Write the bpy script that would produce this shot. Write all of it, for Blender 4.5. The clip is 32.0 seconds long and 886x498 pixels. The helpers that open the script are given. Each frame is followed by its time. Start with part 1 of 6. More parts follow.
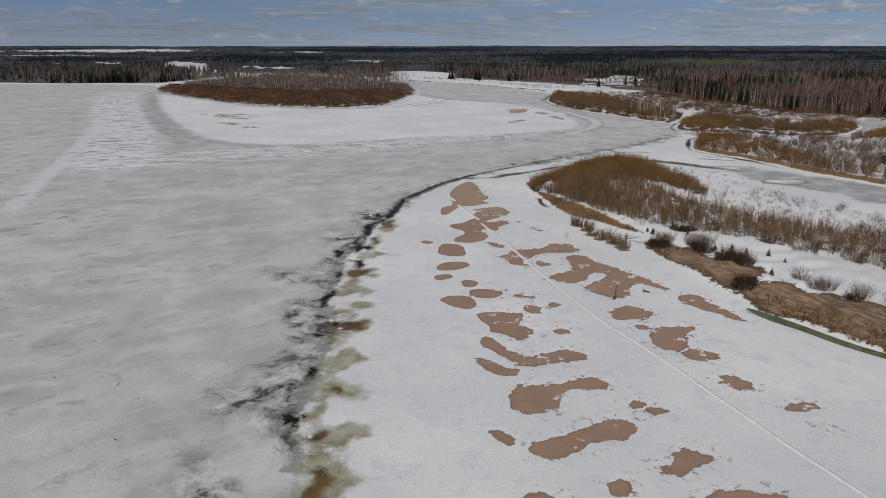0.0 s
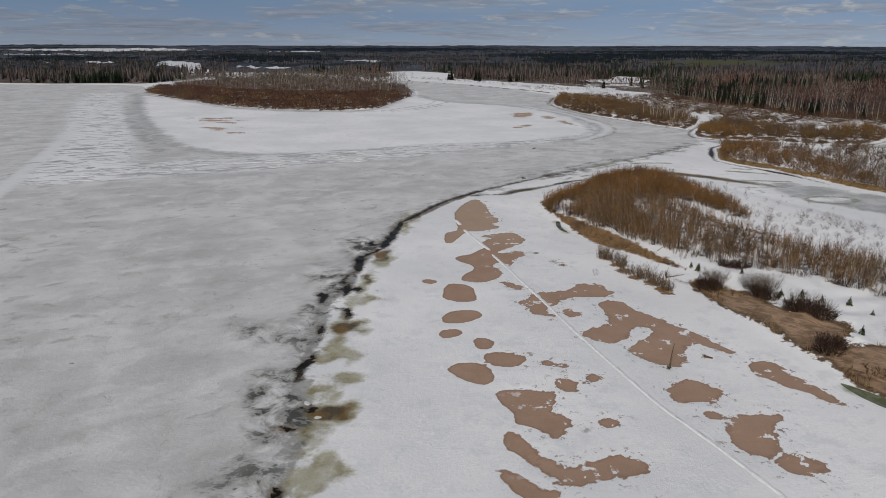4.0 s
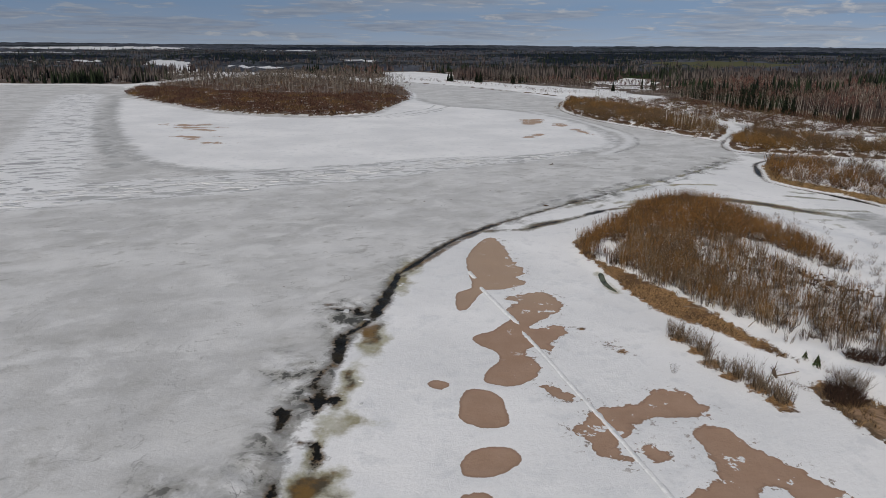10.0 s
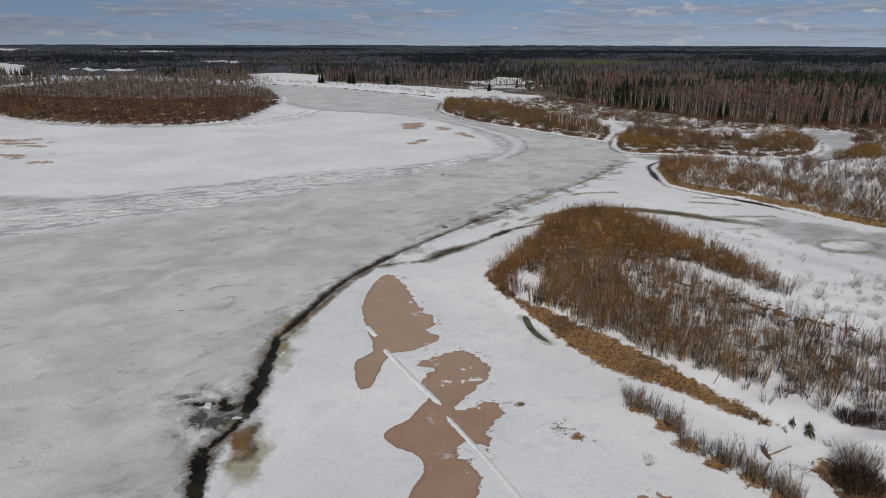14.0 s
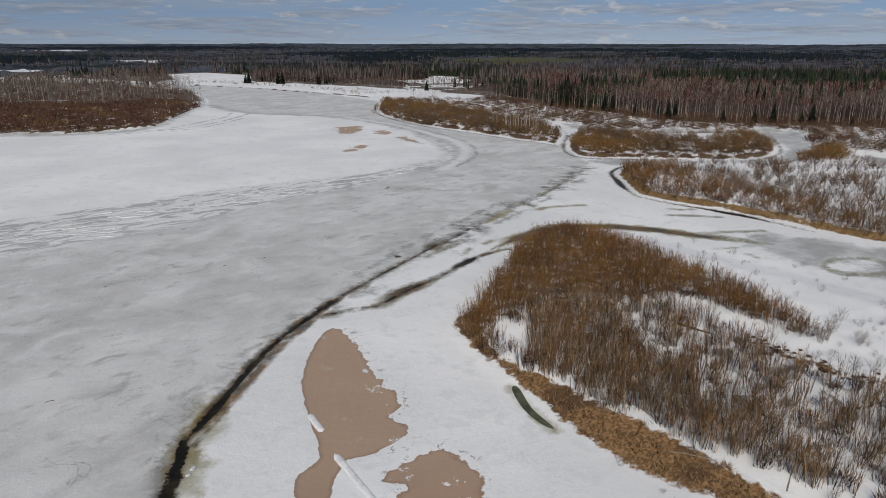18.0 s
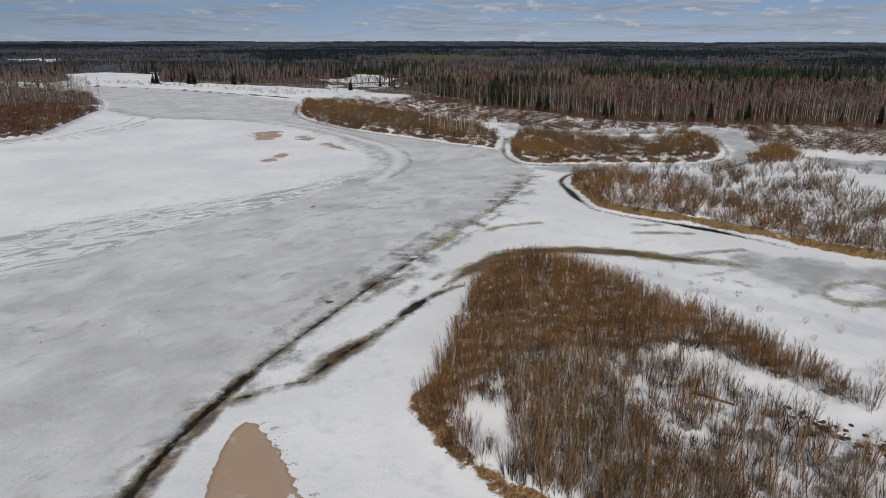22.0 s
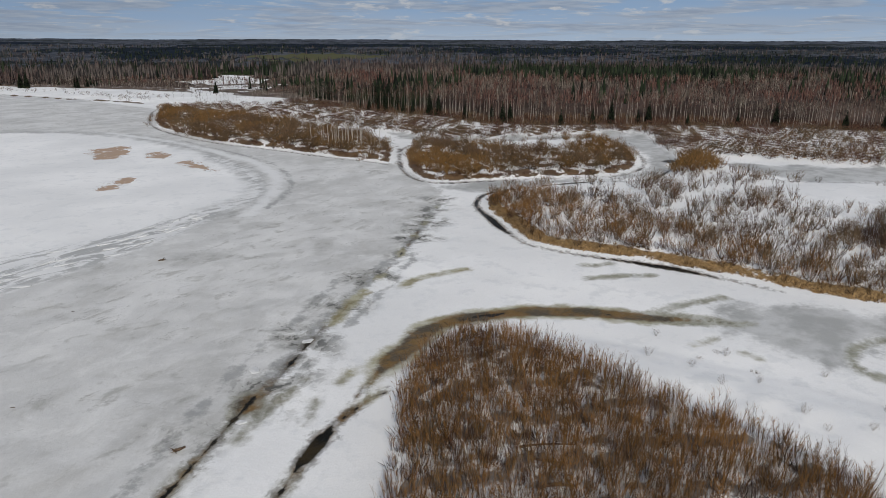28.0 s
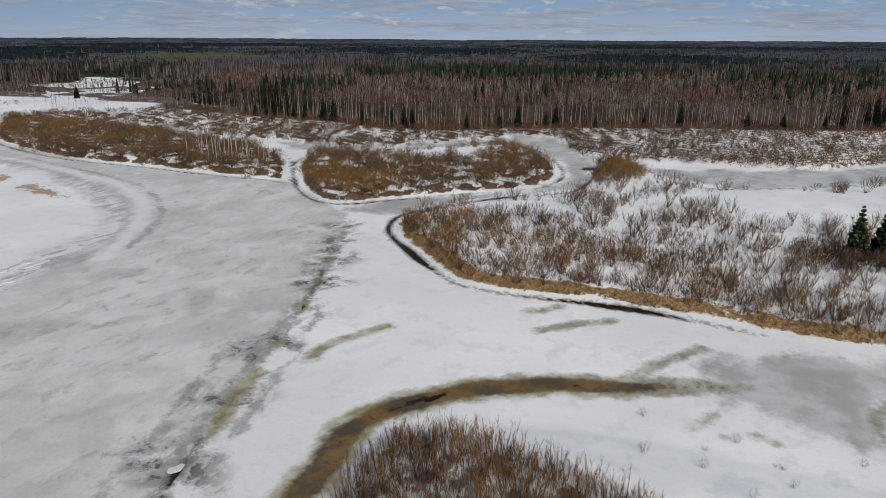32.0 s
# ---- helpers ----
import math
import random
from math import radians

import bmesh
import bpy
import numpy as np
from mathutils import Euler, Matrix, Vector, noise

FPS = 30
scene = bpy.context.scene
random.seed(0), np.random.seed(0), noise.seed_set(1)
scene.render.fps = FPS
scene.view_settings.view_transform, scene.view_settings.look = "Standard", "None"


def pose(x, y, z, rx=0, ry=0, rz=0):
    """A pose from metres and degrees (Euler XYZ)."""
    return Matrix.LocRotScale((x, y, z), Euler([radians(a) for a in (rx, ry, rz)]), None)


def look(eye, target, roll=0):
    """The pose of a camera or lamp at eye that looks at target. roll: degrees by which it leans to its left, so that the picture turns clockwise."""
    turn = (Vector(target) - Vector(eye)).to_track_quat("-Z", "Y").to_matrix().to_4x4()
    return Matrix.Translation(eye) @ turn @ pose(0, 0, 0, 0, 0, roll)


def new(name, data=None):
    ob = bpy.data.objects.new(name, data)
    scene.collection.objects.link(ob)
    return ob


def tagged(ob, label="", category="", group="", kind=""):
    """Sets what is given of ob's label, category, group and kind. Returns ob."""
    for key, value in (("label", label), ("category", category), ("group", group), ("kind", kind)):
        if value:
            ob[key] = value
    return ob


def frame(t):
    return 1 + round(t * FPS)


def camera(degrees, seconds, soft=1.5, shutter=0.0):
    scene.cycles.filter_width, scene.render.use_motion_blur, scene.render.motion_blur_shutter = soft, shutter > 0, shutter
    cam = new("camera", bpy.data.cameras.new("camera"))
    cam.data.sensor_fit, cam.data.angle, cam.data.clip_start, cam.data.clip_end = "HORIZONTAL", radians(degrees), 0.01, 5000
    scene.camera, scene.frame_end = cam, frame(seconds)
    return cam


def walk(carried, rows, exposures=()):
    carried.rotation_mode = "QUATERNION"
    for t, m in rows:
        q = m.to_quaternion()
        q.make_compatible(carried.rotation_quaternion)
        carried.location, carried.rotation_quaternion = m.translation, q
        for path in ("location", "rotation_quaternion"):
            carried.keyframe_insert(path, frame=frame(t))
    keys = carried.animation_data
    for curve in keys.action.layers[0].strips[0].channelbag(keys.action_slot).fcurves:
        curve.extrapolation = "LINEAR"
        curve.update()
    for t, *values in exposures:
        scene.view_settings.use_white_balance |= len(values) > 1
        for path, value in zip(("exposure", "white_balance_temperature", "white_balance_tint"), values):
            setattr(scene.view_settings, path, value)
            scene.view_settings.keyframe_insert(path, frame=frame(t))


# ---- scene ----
# x, y, z in metres, then the turns about x, y, z in degrees
PATH = [
    (0.0, -0.0, -0.01, 39.99, 72.99, 0.01, -0.0),
    (0.5, -0.25, 2.99, 39.98, 72.98, -0.04, 0.03),
    (1.0, -0.47, 6.02, 39.99, 72.97, -0.07, 0.02),
    (1.5, -0.66, 9.08, 40.01, 72.96, -0.09, -0.05),
    (2.0, -0.82, 12.15, 40.03, 72.96, -0.1, -0.08),
    (2.5, -0.98, 15.23, 40.06, 72.96, -0.1, -0.1),
    (3.0, -1.12, 18.31, 40.08, 72.96, -0.11, -0.17),
    (3.5, -1.26, 21.41, 40.1, 72.96, -0.11, -0.17),
    (5.5, -1.85, 33.85, 40.1, 72.96, -0.17, -0.22),
    (6.0, -2.02, 36.97, 40.09, 72.96, -0.2, -0.2),
    (6.5, -2.2, 40.1, 40.07, 72.96, -0.23, -0.24),
    (7.0, -2.37, 43.24, 40.06, 72.96, -0.25, -0.27),
    (7.5, -2.55, 46.38, 40.04, 72.95, -0.27, -0.29),
    (8.0, -2.74, 49.53, 40.03, 72.95, -0.28, -0.29),
    (8.5, -2.93, 52.68, 40.04, 72.94, -0.29, -0.33),
    (9.0, -3.13, 55.82, 40.05, 72.94, -0.31, -0.41),
    (9.5, -3.34, 58.96, 40.08, 72.93, -0.33, -0.4),
    (10.0, -3.57, 62.08, 40.11, 72.93, -0.35, -0.4),
    (10.5, -3.79, 65.19, 40.15, 72.92, -0.37, -0.42),
    (11.0, -4.0, 68.28, 40.18, 72.93, -0.37, -0.49),
    (11.5, -4.18, 71.35, 40.21, 72.93, -0.36, -0.52),
    (12.0, -4.32, 74.42, 40.22, 72.93, -0.33, -1.69),
    (12.5, -4.42, 77.49, 40.21, 72.94, -0.28, -4.53),
    (13.0, -4.48, 80.58, 40.19, 72.94, -0.23, -7.12),
    (13.5, -4.49, 83.7, 40.15, 72.94, -0.19, -9.47),
    (14.0, -4.46, 86.84, 40.09, 72.94, -0.15, -11.18),
    (14.5, -4.39, 90.0, 40.03, 72.93, -0.11, -11.58),
    (16.5, -3.63, 102.67, 39.67, 72.88, -0.05, -13.19),
    (17.0, -3.31, 105.78, 39.58, 72.87, -0.05, -14.46),
    (17.5, -2.93, 108.86, 39.49, 72.85, -0.05, -15.91),
    (18.0, -2.52, 111.92, 39.4, 72.83, -0.05, -16.9),
    (18.5, -2.06, 114.96, 39.32, 72.81, -0.05, -17.79),
    (19.0, -1.55, 117.97, 39.25, 72.79, -0.05, -18.61),
    (19.5, -0.99, 120.95, 39.2, 72.77, -0.04, -19.54),
    (20.0, -0.37, 123.91, 39.16, 72.75, -0.04, -20.42),
    (20.5, 0.29, 126.84, 39.13, 72.73, -0.04, -21.26),
    (21.0, 1.0, 129.77, 39.1, 72.7, -0.04, -22.03),
    (21.5, 1.76, 132.68, 39.07, 72.68, -0.05, -22.71),
    (22.0, 2.55, 135.57, 39.03, 72.65, -0.06, -23.39),
    (22.5, 3.35, 138.45, 39.0, 72.63, -0.07, -24.08),
    (23.0, 4.17, 141.3, 38.97, 72.61, -0.07, -24.75),
    (23.5, 4.99, 144.12, 38.94, 72.59, -0.07, -25.59),
    (24.0, 5.82, 146.92, 38.91, 72.57, -0.07, -26.34),
    (24.5, 6.7, 149.72, 38.88, 72.56, -0.07, -27.09),
    (25.0, 7.64, 152.54, 38.85, 72.55, -0.07, -27.83),
    (25.5, 8.65, 155.38, 38.81, 72.54, -0.08, -28.59),
    (27.5, 13.5, 167.09, 38.65, 72.54, -0.15, -32.44),
    (28.0, 14.83, 170.0, 38.63, 72.53, -0.15, -33.8),
    (28.5, 16.21, 172.9, 38.62, 72.52, -0.15, -35.15),
    (29.0, 17.62, 175.77, 38.61, 72.5, -0.13, -36.57),
    (29.5, 19.08, 178.63, 38.59, 72.48, -0.11, -37.88),
    (30.0, 20.59, 181.44, 38.58, 72.46, -0.1, -39.28),
    (30.5, 22.15, 184.19, 38.56, 72.45, -0.1, -40.64),
    (31.0, 23.75, 186.85, 38.53, 72.45, -0.13, -41.9),
    (31.5, 25.38, 189.41, 38.49, 72.46, -0.19, -42.68),
    (32.0, 27.03, 191.86, 38.45, 72.5, -0.29, -42.96),
]

cam = camera(67.3, 32.0, soft=0.8)
walk(cam, [(t, pose(x, y, z, a, b, c)) for t, x, y, z, a, b, c in PATH],
     [(0, -0.16, 6960, 10), (6, -0.11, 6960, 10), (12, -0.07, 6950, 10), (18, 0.01, 6920, 9), (22, 0.09, 6910, 9), (32, 0.12, 6880, 8)])

# ---- light ----
SUN_EL, SUN_AZ = 40.0, 202.0          # degrees; azimuth from +y towards +x
world = bpy.data.worlds.new("sky")
scene.world = world
world.use_nodes = True
wn = world.node_tree
sky = wn.nodes.new("ShaderNodeTexSky")
sky.sky_type, sky.sun_disc = "NISHITA", False
sky.sun_elevation, sky.sun_rotation = radians(SUN_EL), radians(SUN_AZ)
wn.links.new(sky.outputs[0], wn.nodes["Background"].inputs["Color"])
wn.nodes["Background"].inputs["Strength"].default_value = 0.085
sun_data = bpy.data.lights.new("sun", "SUN")
sun_data.energy, sun_data.angle, sun_data.color = 2.3, radians(0.6), (1.0, 0.95, 0.88)
sun = new("sun", sun_data)
sun.matrix_world = look((300 * math.sin(radians(SUN_AZ)), 300 * math.cos(radians(SUN_AZ)), 300 * math.tan(radians(SUN_EL))), (0, 0, 0))


# ---- node helpers ----
class Graph:
    """A small wrapper to write node materials in few lines."""

    def __init__(self, name, rough=0.8, metal=0.0, spec=0.3):
        self.mat = bpy.data.materials.new(name)
        self.mat.use_nodes = True
        self.t = self.mat.node_tree
        self.b = self.t.nodes["Principled BSDF"]
        self.b.inputs["Roughness"].default_value = rough
        self.b.inputs["Metallic"].default_value = metal
        self.b.inputs["Specular IOR Level"].default_value = spec
        self.co = self.t.nodes.new("ShaderNodeTexCoord").outputs["Object"]

    def put(self, sock, v):
        if isinstance(v, bpy.types.NodeSocket):
            self.t.links.new(v, sock)
        elif sock.type == "RGBA" and isinstance(v, (tuple, list)):
            sock.default_value = (*v[:3], 1)
        else:
            sock.default_value = v

    def attr(self, name):
        n = self.t.nodes.new("ShaderNodeAttribute")
        n.attribute_name = name
        return n.outputs["Fac"]

    def noise(self, scale, detail=4.0, rough=0.55, warp=0.0, stretch=None, turn=0.0):
        n = self.t.nodes.new("ShaderNodeTexNoise")
        co = self.co
        if stretch:
            m = self.t.nodes.new("ShaderNodeMapping")
            m.vector_type = "TEXTURE"
            m.inputs["Rotation"].default_value[2] = radians(turn)
            m.inputs["Scale"].default_value = [1 / k for k in stretch]
            self.t.links.new(co, m.inputs["Vector"])
            co = m.outputs[0]
        self.t.links.new(co, n.inputs["Vector"])
        for k, v in (("Scale", scale), ("Detail", detail), ("Roughness", rough), ("Distortion", warp)):
            n.inputs[k].default_value = v
        return n.outputs["Fac"]

    def cells(self, scale, feature="F1", out="Distance", stretch=None):
        n = self.t.nodes.new("ShaderNodeTexVoronoi")
        n.feature = feature
        co = self.co
        if stretch:
            m = self.t.nodes.new("ShaderNodeMapping")
            m.inputs["Scale"].default_value = stretch
            self.t.links.new(co, m.inputs["Vector"])
            co = m.outputs[0]
        self.t.links.new(co, n.inputs["Vector"])
        n.inputs["Scale"].default_value = scale
        return n.outputs[out]

    def m(self, op, a, b=0.0, c=0.0):
        n = self.t.nodes.new("ShaderNodeMath")
        n.operation = op
        for s, v in zip(n.inputs, (a, b, c)):
            self.put(s, v)
        return n.outputs[0]

    def ramp(self, v, a, b, lo=0.0, hi=1.0):
        """v from a..b to lo..hi, smoothed and held."""
        n = self.t.nodes.new("ShaderNodeMapRange")
        n.interpolation_type = "SMOOTHSTEP"
        for k, x in (("Value", v), ("From Min", a), ("From Max", b), ("To Min", lo), ("To Max", hi)):
            self.put(n.inputs[k], x)
        return n.outputs[0]

    def mix(self, f, a, b, kind="MIX"):
        n = self.t.nodes.new("ShaderNodeMix")
        n.data_type, n.blend_type = "RGBA", kind
        for s, v in ((n.inputs[0], f), (n.inputs[6], a), (n.inputs[7], b)):
            self.put(s, v)
        return n.outputs[2]

    def random(self):
        n = self.t.nodes.new("ShaderNodeObjectInfo")
        return n.outputs["Random"]

    def island(self):
        n = self.t.nodes.new("ShaderNodeNewGeometry")
        return n.outputs["Random Per Island"]

    def bump(self, h, strength=0.3, dist=0.1):
        n = self.t.nodes.new("ShaderNodeBump")
        n.inputs["Strength"].default_value, n.inputs["Distance"].default_value = strength, dist
        self.put(n.inputs["Height"], h)
        self.t.links.new(n.outputs[0], self.b.inputs["Normal"])

    def done(self, color, rough=None):
        self.put(self.b.inputs["Base Color"], color)
        if rough is not None:
            self.put(self.b.inputs["Roughness"], rough)
        return self.mat


# ---- the plan: outlines in metres ----
def catmull(points, n=6, closed=False):
    """A smooth line through points."""
    p = np.array(points, float)
    k = len(p)
    out = []
    for i in range(k if closed else k - 1):
        a, b, c, d = (p[(i + j) % k] if closed else p[min(max(i + j, 0), k - 1)] for j in (-1, 0, 1, 2))
        for s in np.linspace(0, 1, n, endpoint=False):
            out.append(0.5 * (2 * b + (c - a) * s + (2 * a - 5 * b + 4 * c - d) * s * s + (3 * b - a - 3 * c + d) * s ** 3))
    if not closed:
        out.append(p[-1])
    return np.array(out)


def line_dist(P, line, reach=1e9):
    """Distance of points P (n, 2) to a polyline, and the share of its length where each is nearest."""
    best, at = np.full(len(P), 1e9), np.zeros(len(P))
    cum = np.concatenate([[0], np.cumsum(np.hypot(*np.diff(line, axis=0).T))])
    for i in range(len(line) - 1):
        a, b = line[i], line[i + 1]
        d = b - a
        l2 = max(d @ d, 1e-9)
        s = np.clip(((P - a) @ d) / l2, 0, 1)
        r = np.hypot(*(P - a - s[:, None] * d).T)
        w = r < best
        best[w], at[w] = r[w], (cum[i] + s[w] * math.sqrt(l2)) / cum[-1]
    return best, at


def inside(P, poly):
    x, y = P[:, 0], P[:, 1]
    c = np.zeros(len(P), bool)
    for (x1, y1), (x2, y2) in zip(poly, np.roll(poly, -1, axis=0)):
        if y1 != y2:
            c ^= ((y1 > y) != (y2 > y)) & (x < (x2 - x1) * (y - y1) / (y2 - y1) + x1)
    return c


def area_dist(P, poly, reach):
    """Signed distance to a closed outline (negative inside), held at reach."""
    out = np.full(len(P), float(reach))
    lo, hi = poly.min(0) - reach, poly.max(0) + reach
    m = np.flatnonzero(((P > lo) & (P < hi)).all(1))
    if len(m):
        Q = P[m]
        d, _ = line_dist(Q, np.vstack([poly, poly[:1]]))
        out[m] = np.where(inside(Q, poly), -np.minimum(d, reach), np.minimum(d, reach))
    return out


SAND = []


def sand(*pts):
    SAND.append(catmull(pts, 3, closed=True))


# bare sand where the snow has gone from the bar
sand((5.5, 87.4), (6.9, 87.7), (8.7, 83.8), (11.5, 81.5), (15.8, 83.2), (18.9, 83.0), (19.3, 81.2), (17.5, 80.1), (14.4, 79.4), (11.8, 78.3), (9.6, 79.4), (6.7, 83.4), (5.3, 85.0))
sand((3.9, 81.2), (5.6, 80.9), (8.0, 78.5), (9.9, 77.3), (9.1, 75.7), (6.9, 76.1), (5.1, 78.3))
sand((5.4, 96.7), (10.0, 97.1), (12.5, 95.2), (11.5, 92.2), (13.0, 90.5), (12.7, 87.8), (11.0, 86.6), (8.9, 88.4), (7.0, 89.4), (6.9, 91.5), (5.7, 94.0))
sand((-0.5, 102.1), (0.9, 104.0), (4.4, 103.6), (5.4, 100.0), (4.5, 98.4), (2.3, 98.9))
sand((3.2, 111.6), (5.7, 111.6), (6.0, 109.0), (3.9, 108.4))
sand((4.4, 105.5), (5.5, 107.4), (9.9, 106.4), (8.8, 103.2), (6.0, 103.2))
sand((12.1, 104.9), (14.8, 104.0), (15.0, 102.9), (12.7, 103.2))
sand((12.8, 98.4), (14.1, 99.7), (15.8, 98.7), (15.5, 96.7), (13.6, 96.7))
sand((16.5, 99.7), (18.3, 101.4), (18.9, 100.0), (17.7, 98.9))
sand((16.0, 89.4), (18.1, 90.4), (18.6, 89.0), (16.6, 88.5))
sand((26.4, 97.5), (30.1, 99.7), (32.8, 96.7), (31.6, 94.4), (28.8, 93.7), (26.3, 94.9))
sand((31.3, 90.8), (37.1, 91.5), (35.2, 88.1), (33.6, 83.8), (31.5, 83.2), (29.4, 85.0))
sand((32.8, 82.6), (34.9, 83.8), (36.9, 82.0), (36.2, 80.1), (32.7, 80.4))
sand((39.3, 104.5), (42.1, 104.5), (44.3, 99.2), (46.1, 94.0), (45.1, 93.4), (42.4, 96.7), (39.0, 100.9))
sand((35.0, 75.4), (36.8, 75.7), (38.2, 73.1), (36.6, 72.3), (34.6, 73.6))
sand((28.6, 91.9), (31.0, 91.1), (28.6, 90.1))
sand((8.3, 72.3), (10.6, 74.1), (12.2, 73.4), (15.1, 74.0), (18.3, 75.6), (21.1, 73.4), (18.3, 72.3), (14.8, 72.0), (13.7, 69.0), (10.6, 66.5), (7.9, 68.1))
sand((8.4, 59.6), (10.5, 61.4), (13.7, 62.7), (17.4, 65.3), (20.6, 65.7), (21.0, 63.6), (19.2, 61.6), (16.4, 61.1), (13.7, 59.4), (11.2, 58.2))
sand((4.8, 63.0), (6.2, 63.6), (7.9, 61.4), (6.9, 60.6))
sand((20.8, 56.5), (23.1, 57.9), (24.4, 59.9), (25.8, 59.9), (28.1, 58.9), (26.4, 57.4), (24.3, 56.3), (22.8, 55.4))
sand((21.5, 69.0), (23.0, 69.6), (24.0, 68.6), (22.1, 67.7))
sand((22.9, 67.1), (24.9, 68.3), (25.9, 67.3), (24.0, 66.2))
sand((34.5, 74.9), (36.6, 75.9), (38.3, 73.3), (35.8, 72.3))
sand((39.4, 68.6), (41.5, 69.3), (43.6, 69.0), (42.4, 67.5), (39.8, 67.3))
sand((15.7, 54.0), (17.2, 54.9), (18.4, 53.7), (17.3, 52.2), (16.0, 52.4))
sand((7.2, 52.6), (9.6, 52.9), (11.2, 51.4), (8.5, 50.6))
sand((24.4, 52.2), (26.4, 53.4), (29.4, 52.9), (31.9, 52.5), (31.6, 51.0), (24.3, 50.6))
sand((40.8, 63.6), (42.3, 63.8), (42.3, 62.9))
sand((2.2, 186.7), (4.3, 195.1), (7.6, 201.6), (10.1, 197.4), (10.9, 186.7), (12.6, 179.2), (10.9, 175.7), (12.1, 172.4), (7.7, 169.3), (4.4, 168.6), (1.2, 160.1), (-0.5, 160.7), (-0.2, 167.7), (2.4, 170.2), (2.1, 179.1))
sand((1.5, 149.8), (4.5, 152.1), (8.0, 156.8), (6.8, 159.4), (9.6, 163.4), (7.3, 164.8), (9.4, 166.3), (14.2, 168.4), (16.5, 164.0), (16.6, 161.3), (13.1, 156.8), (9.9, 153.2), (11.7, 153.2), (14.9, 153.7), (15.3, 151.0), (12.6, 147.7), (12.2, 145.0), (10.0, 146.6), (8.5, 144.6), (9.9, 140.8), (8.8, 137.3), (5.5, 135.3), (2.6, 136.4), (2.6, 139.0), (4.4, 141.7), (4.8, 144.6), (2.4, 147.0))
sand((-1.1, 129.5), (-0.3, 134.0), (1.4, 134.8), (3.9, 133.2), (4.6, 129.5), (4.4, 126.7), (2.0, 125.9), (-0.7, 127.4))
sand((-1.2, 118.0), (-0.5, 121.1), (1.8, 122.6), (4.6, 121.9), (4.9, 119.9), (2.7, 117.7), (0.6, 117.4))
sand((-1.6, 113.2), (-1.0, 114.8), (0.5, 115.1), (1.9, 114.0), (1.2, 112.7), (-0.8, 111.8))
sand((11.0, 126.0), (13.0, 127.4), (14.9, 130.2), (20.1, 131.2), (21.4, 133.2), (24.5, 135.1), (26.9, 133.2), (27.6, 129.0), (24.9, 128.3), (21.4, 128.0), (17.9, 126.7), (17.9, 125.1), (16.3, 124.1), (15.5, 122.2), (16.7, 119.3), (14.2, 120.5), (12.8, 121.6), (12.4, 124.1))
sand((9.2, 135.6), (11.8, 134.8), (13.2, 132.1), (11.0, 132.1))
sand((-4.8, 135.6), (-3.8, 136.9), (-2.1, 135.9), (-3.0, 134.4))
sand((17.1, 122.2), (19.2, 122.8), (20.4, 120.5), (18.4, 119.9))
sand((20.0, 148.3), (21.7, 146.7), (22.6, 145.0), (20.8, 146.3))
sand((25.0, 126.5), (28.5, 125.7), (29.7, 121.9), (32.0, 119.6), (35.8, 113.9), (38.8, 107.5), (37.8, 106.8), (34.7, 109.8), (32.6, 108.8), (30.5, 103.6), (28.4, 103.3), (25.7, 105.5), (24.5, 108.1), (25.9, 110.2), (29.6, 113.9), (29.4, 115.4), (27.5, 116.2), (25.5, 112.3), (22.4, 110.2), (19.7, 112.0), (19.1, 113.8), (23.6, 117.0), (24.7, 119.6), (24.3, 122.3))
sand((43.5, 440.8), (53.6, 444.5), (51.1, 422.9), (42.9, 419.4))
sand((36.4, 370.3), (44.5, 379.6), (43.8, 372.2), (36.5, 364.6))
sand((59.7, 426.5), (64.2, 416.6), (61.3, 409.4), (58.5, 414.3))
sand((67.1, 401.7), (69.6, 382.8), (67.3, 378.6), (65.0, 393.1))

# edge between the river ice and the snow of the bar
CRACK = catmull([(-9, 20), (-12, 40), (-14.5, 56.5), (-17.5, 65), (-16.5, 72), (-16.3, 84), (-17, 92), (-19.4, 101.8), (-19.3, 113.7),
                 (-20, 124), (-17.5, 133), (-17, 146), (-14.5, 156), (-12.3, 168), (-11.3, 175.5), (-7.5, 183.5), (-3.3, 193), (1, 200.7), (8.2, 210.2),
                 (14.4, 217.2), (26.5, 229.5), (40, 242.3), (53, 254.3), (70, 269), (86.7, 286), (104, 304)], 6)
LEAD = catmull([(7, 206.5), (11, 207.6), (16.2, 208.4), (23, 214.2), (28.2, 217.7), (36.2, 224.5), (41.5, 228.3), (47.3, 230.3)], 6)
CHANNEL = catmull([(44, 231), (50, 235.6), (54.5, 238), (60, 241.6), (64, 242.6), (69, 242), (76.5, 239.2), (83, 234.7), (88.3, 229.2), (94, 224), (100, 218.4)], 6)

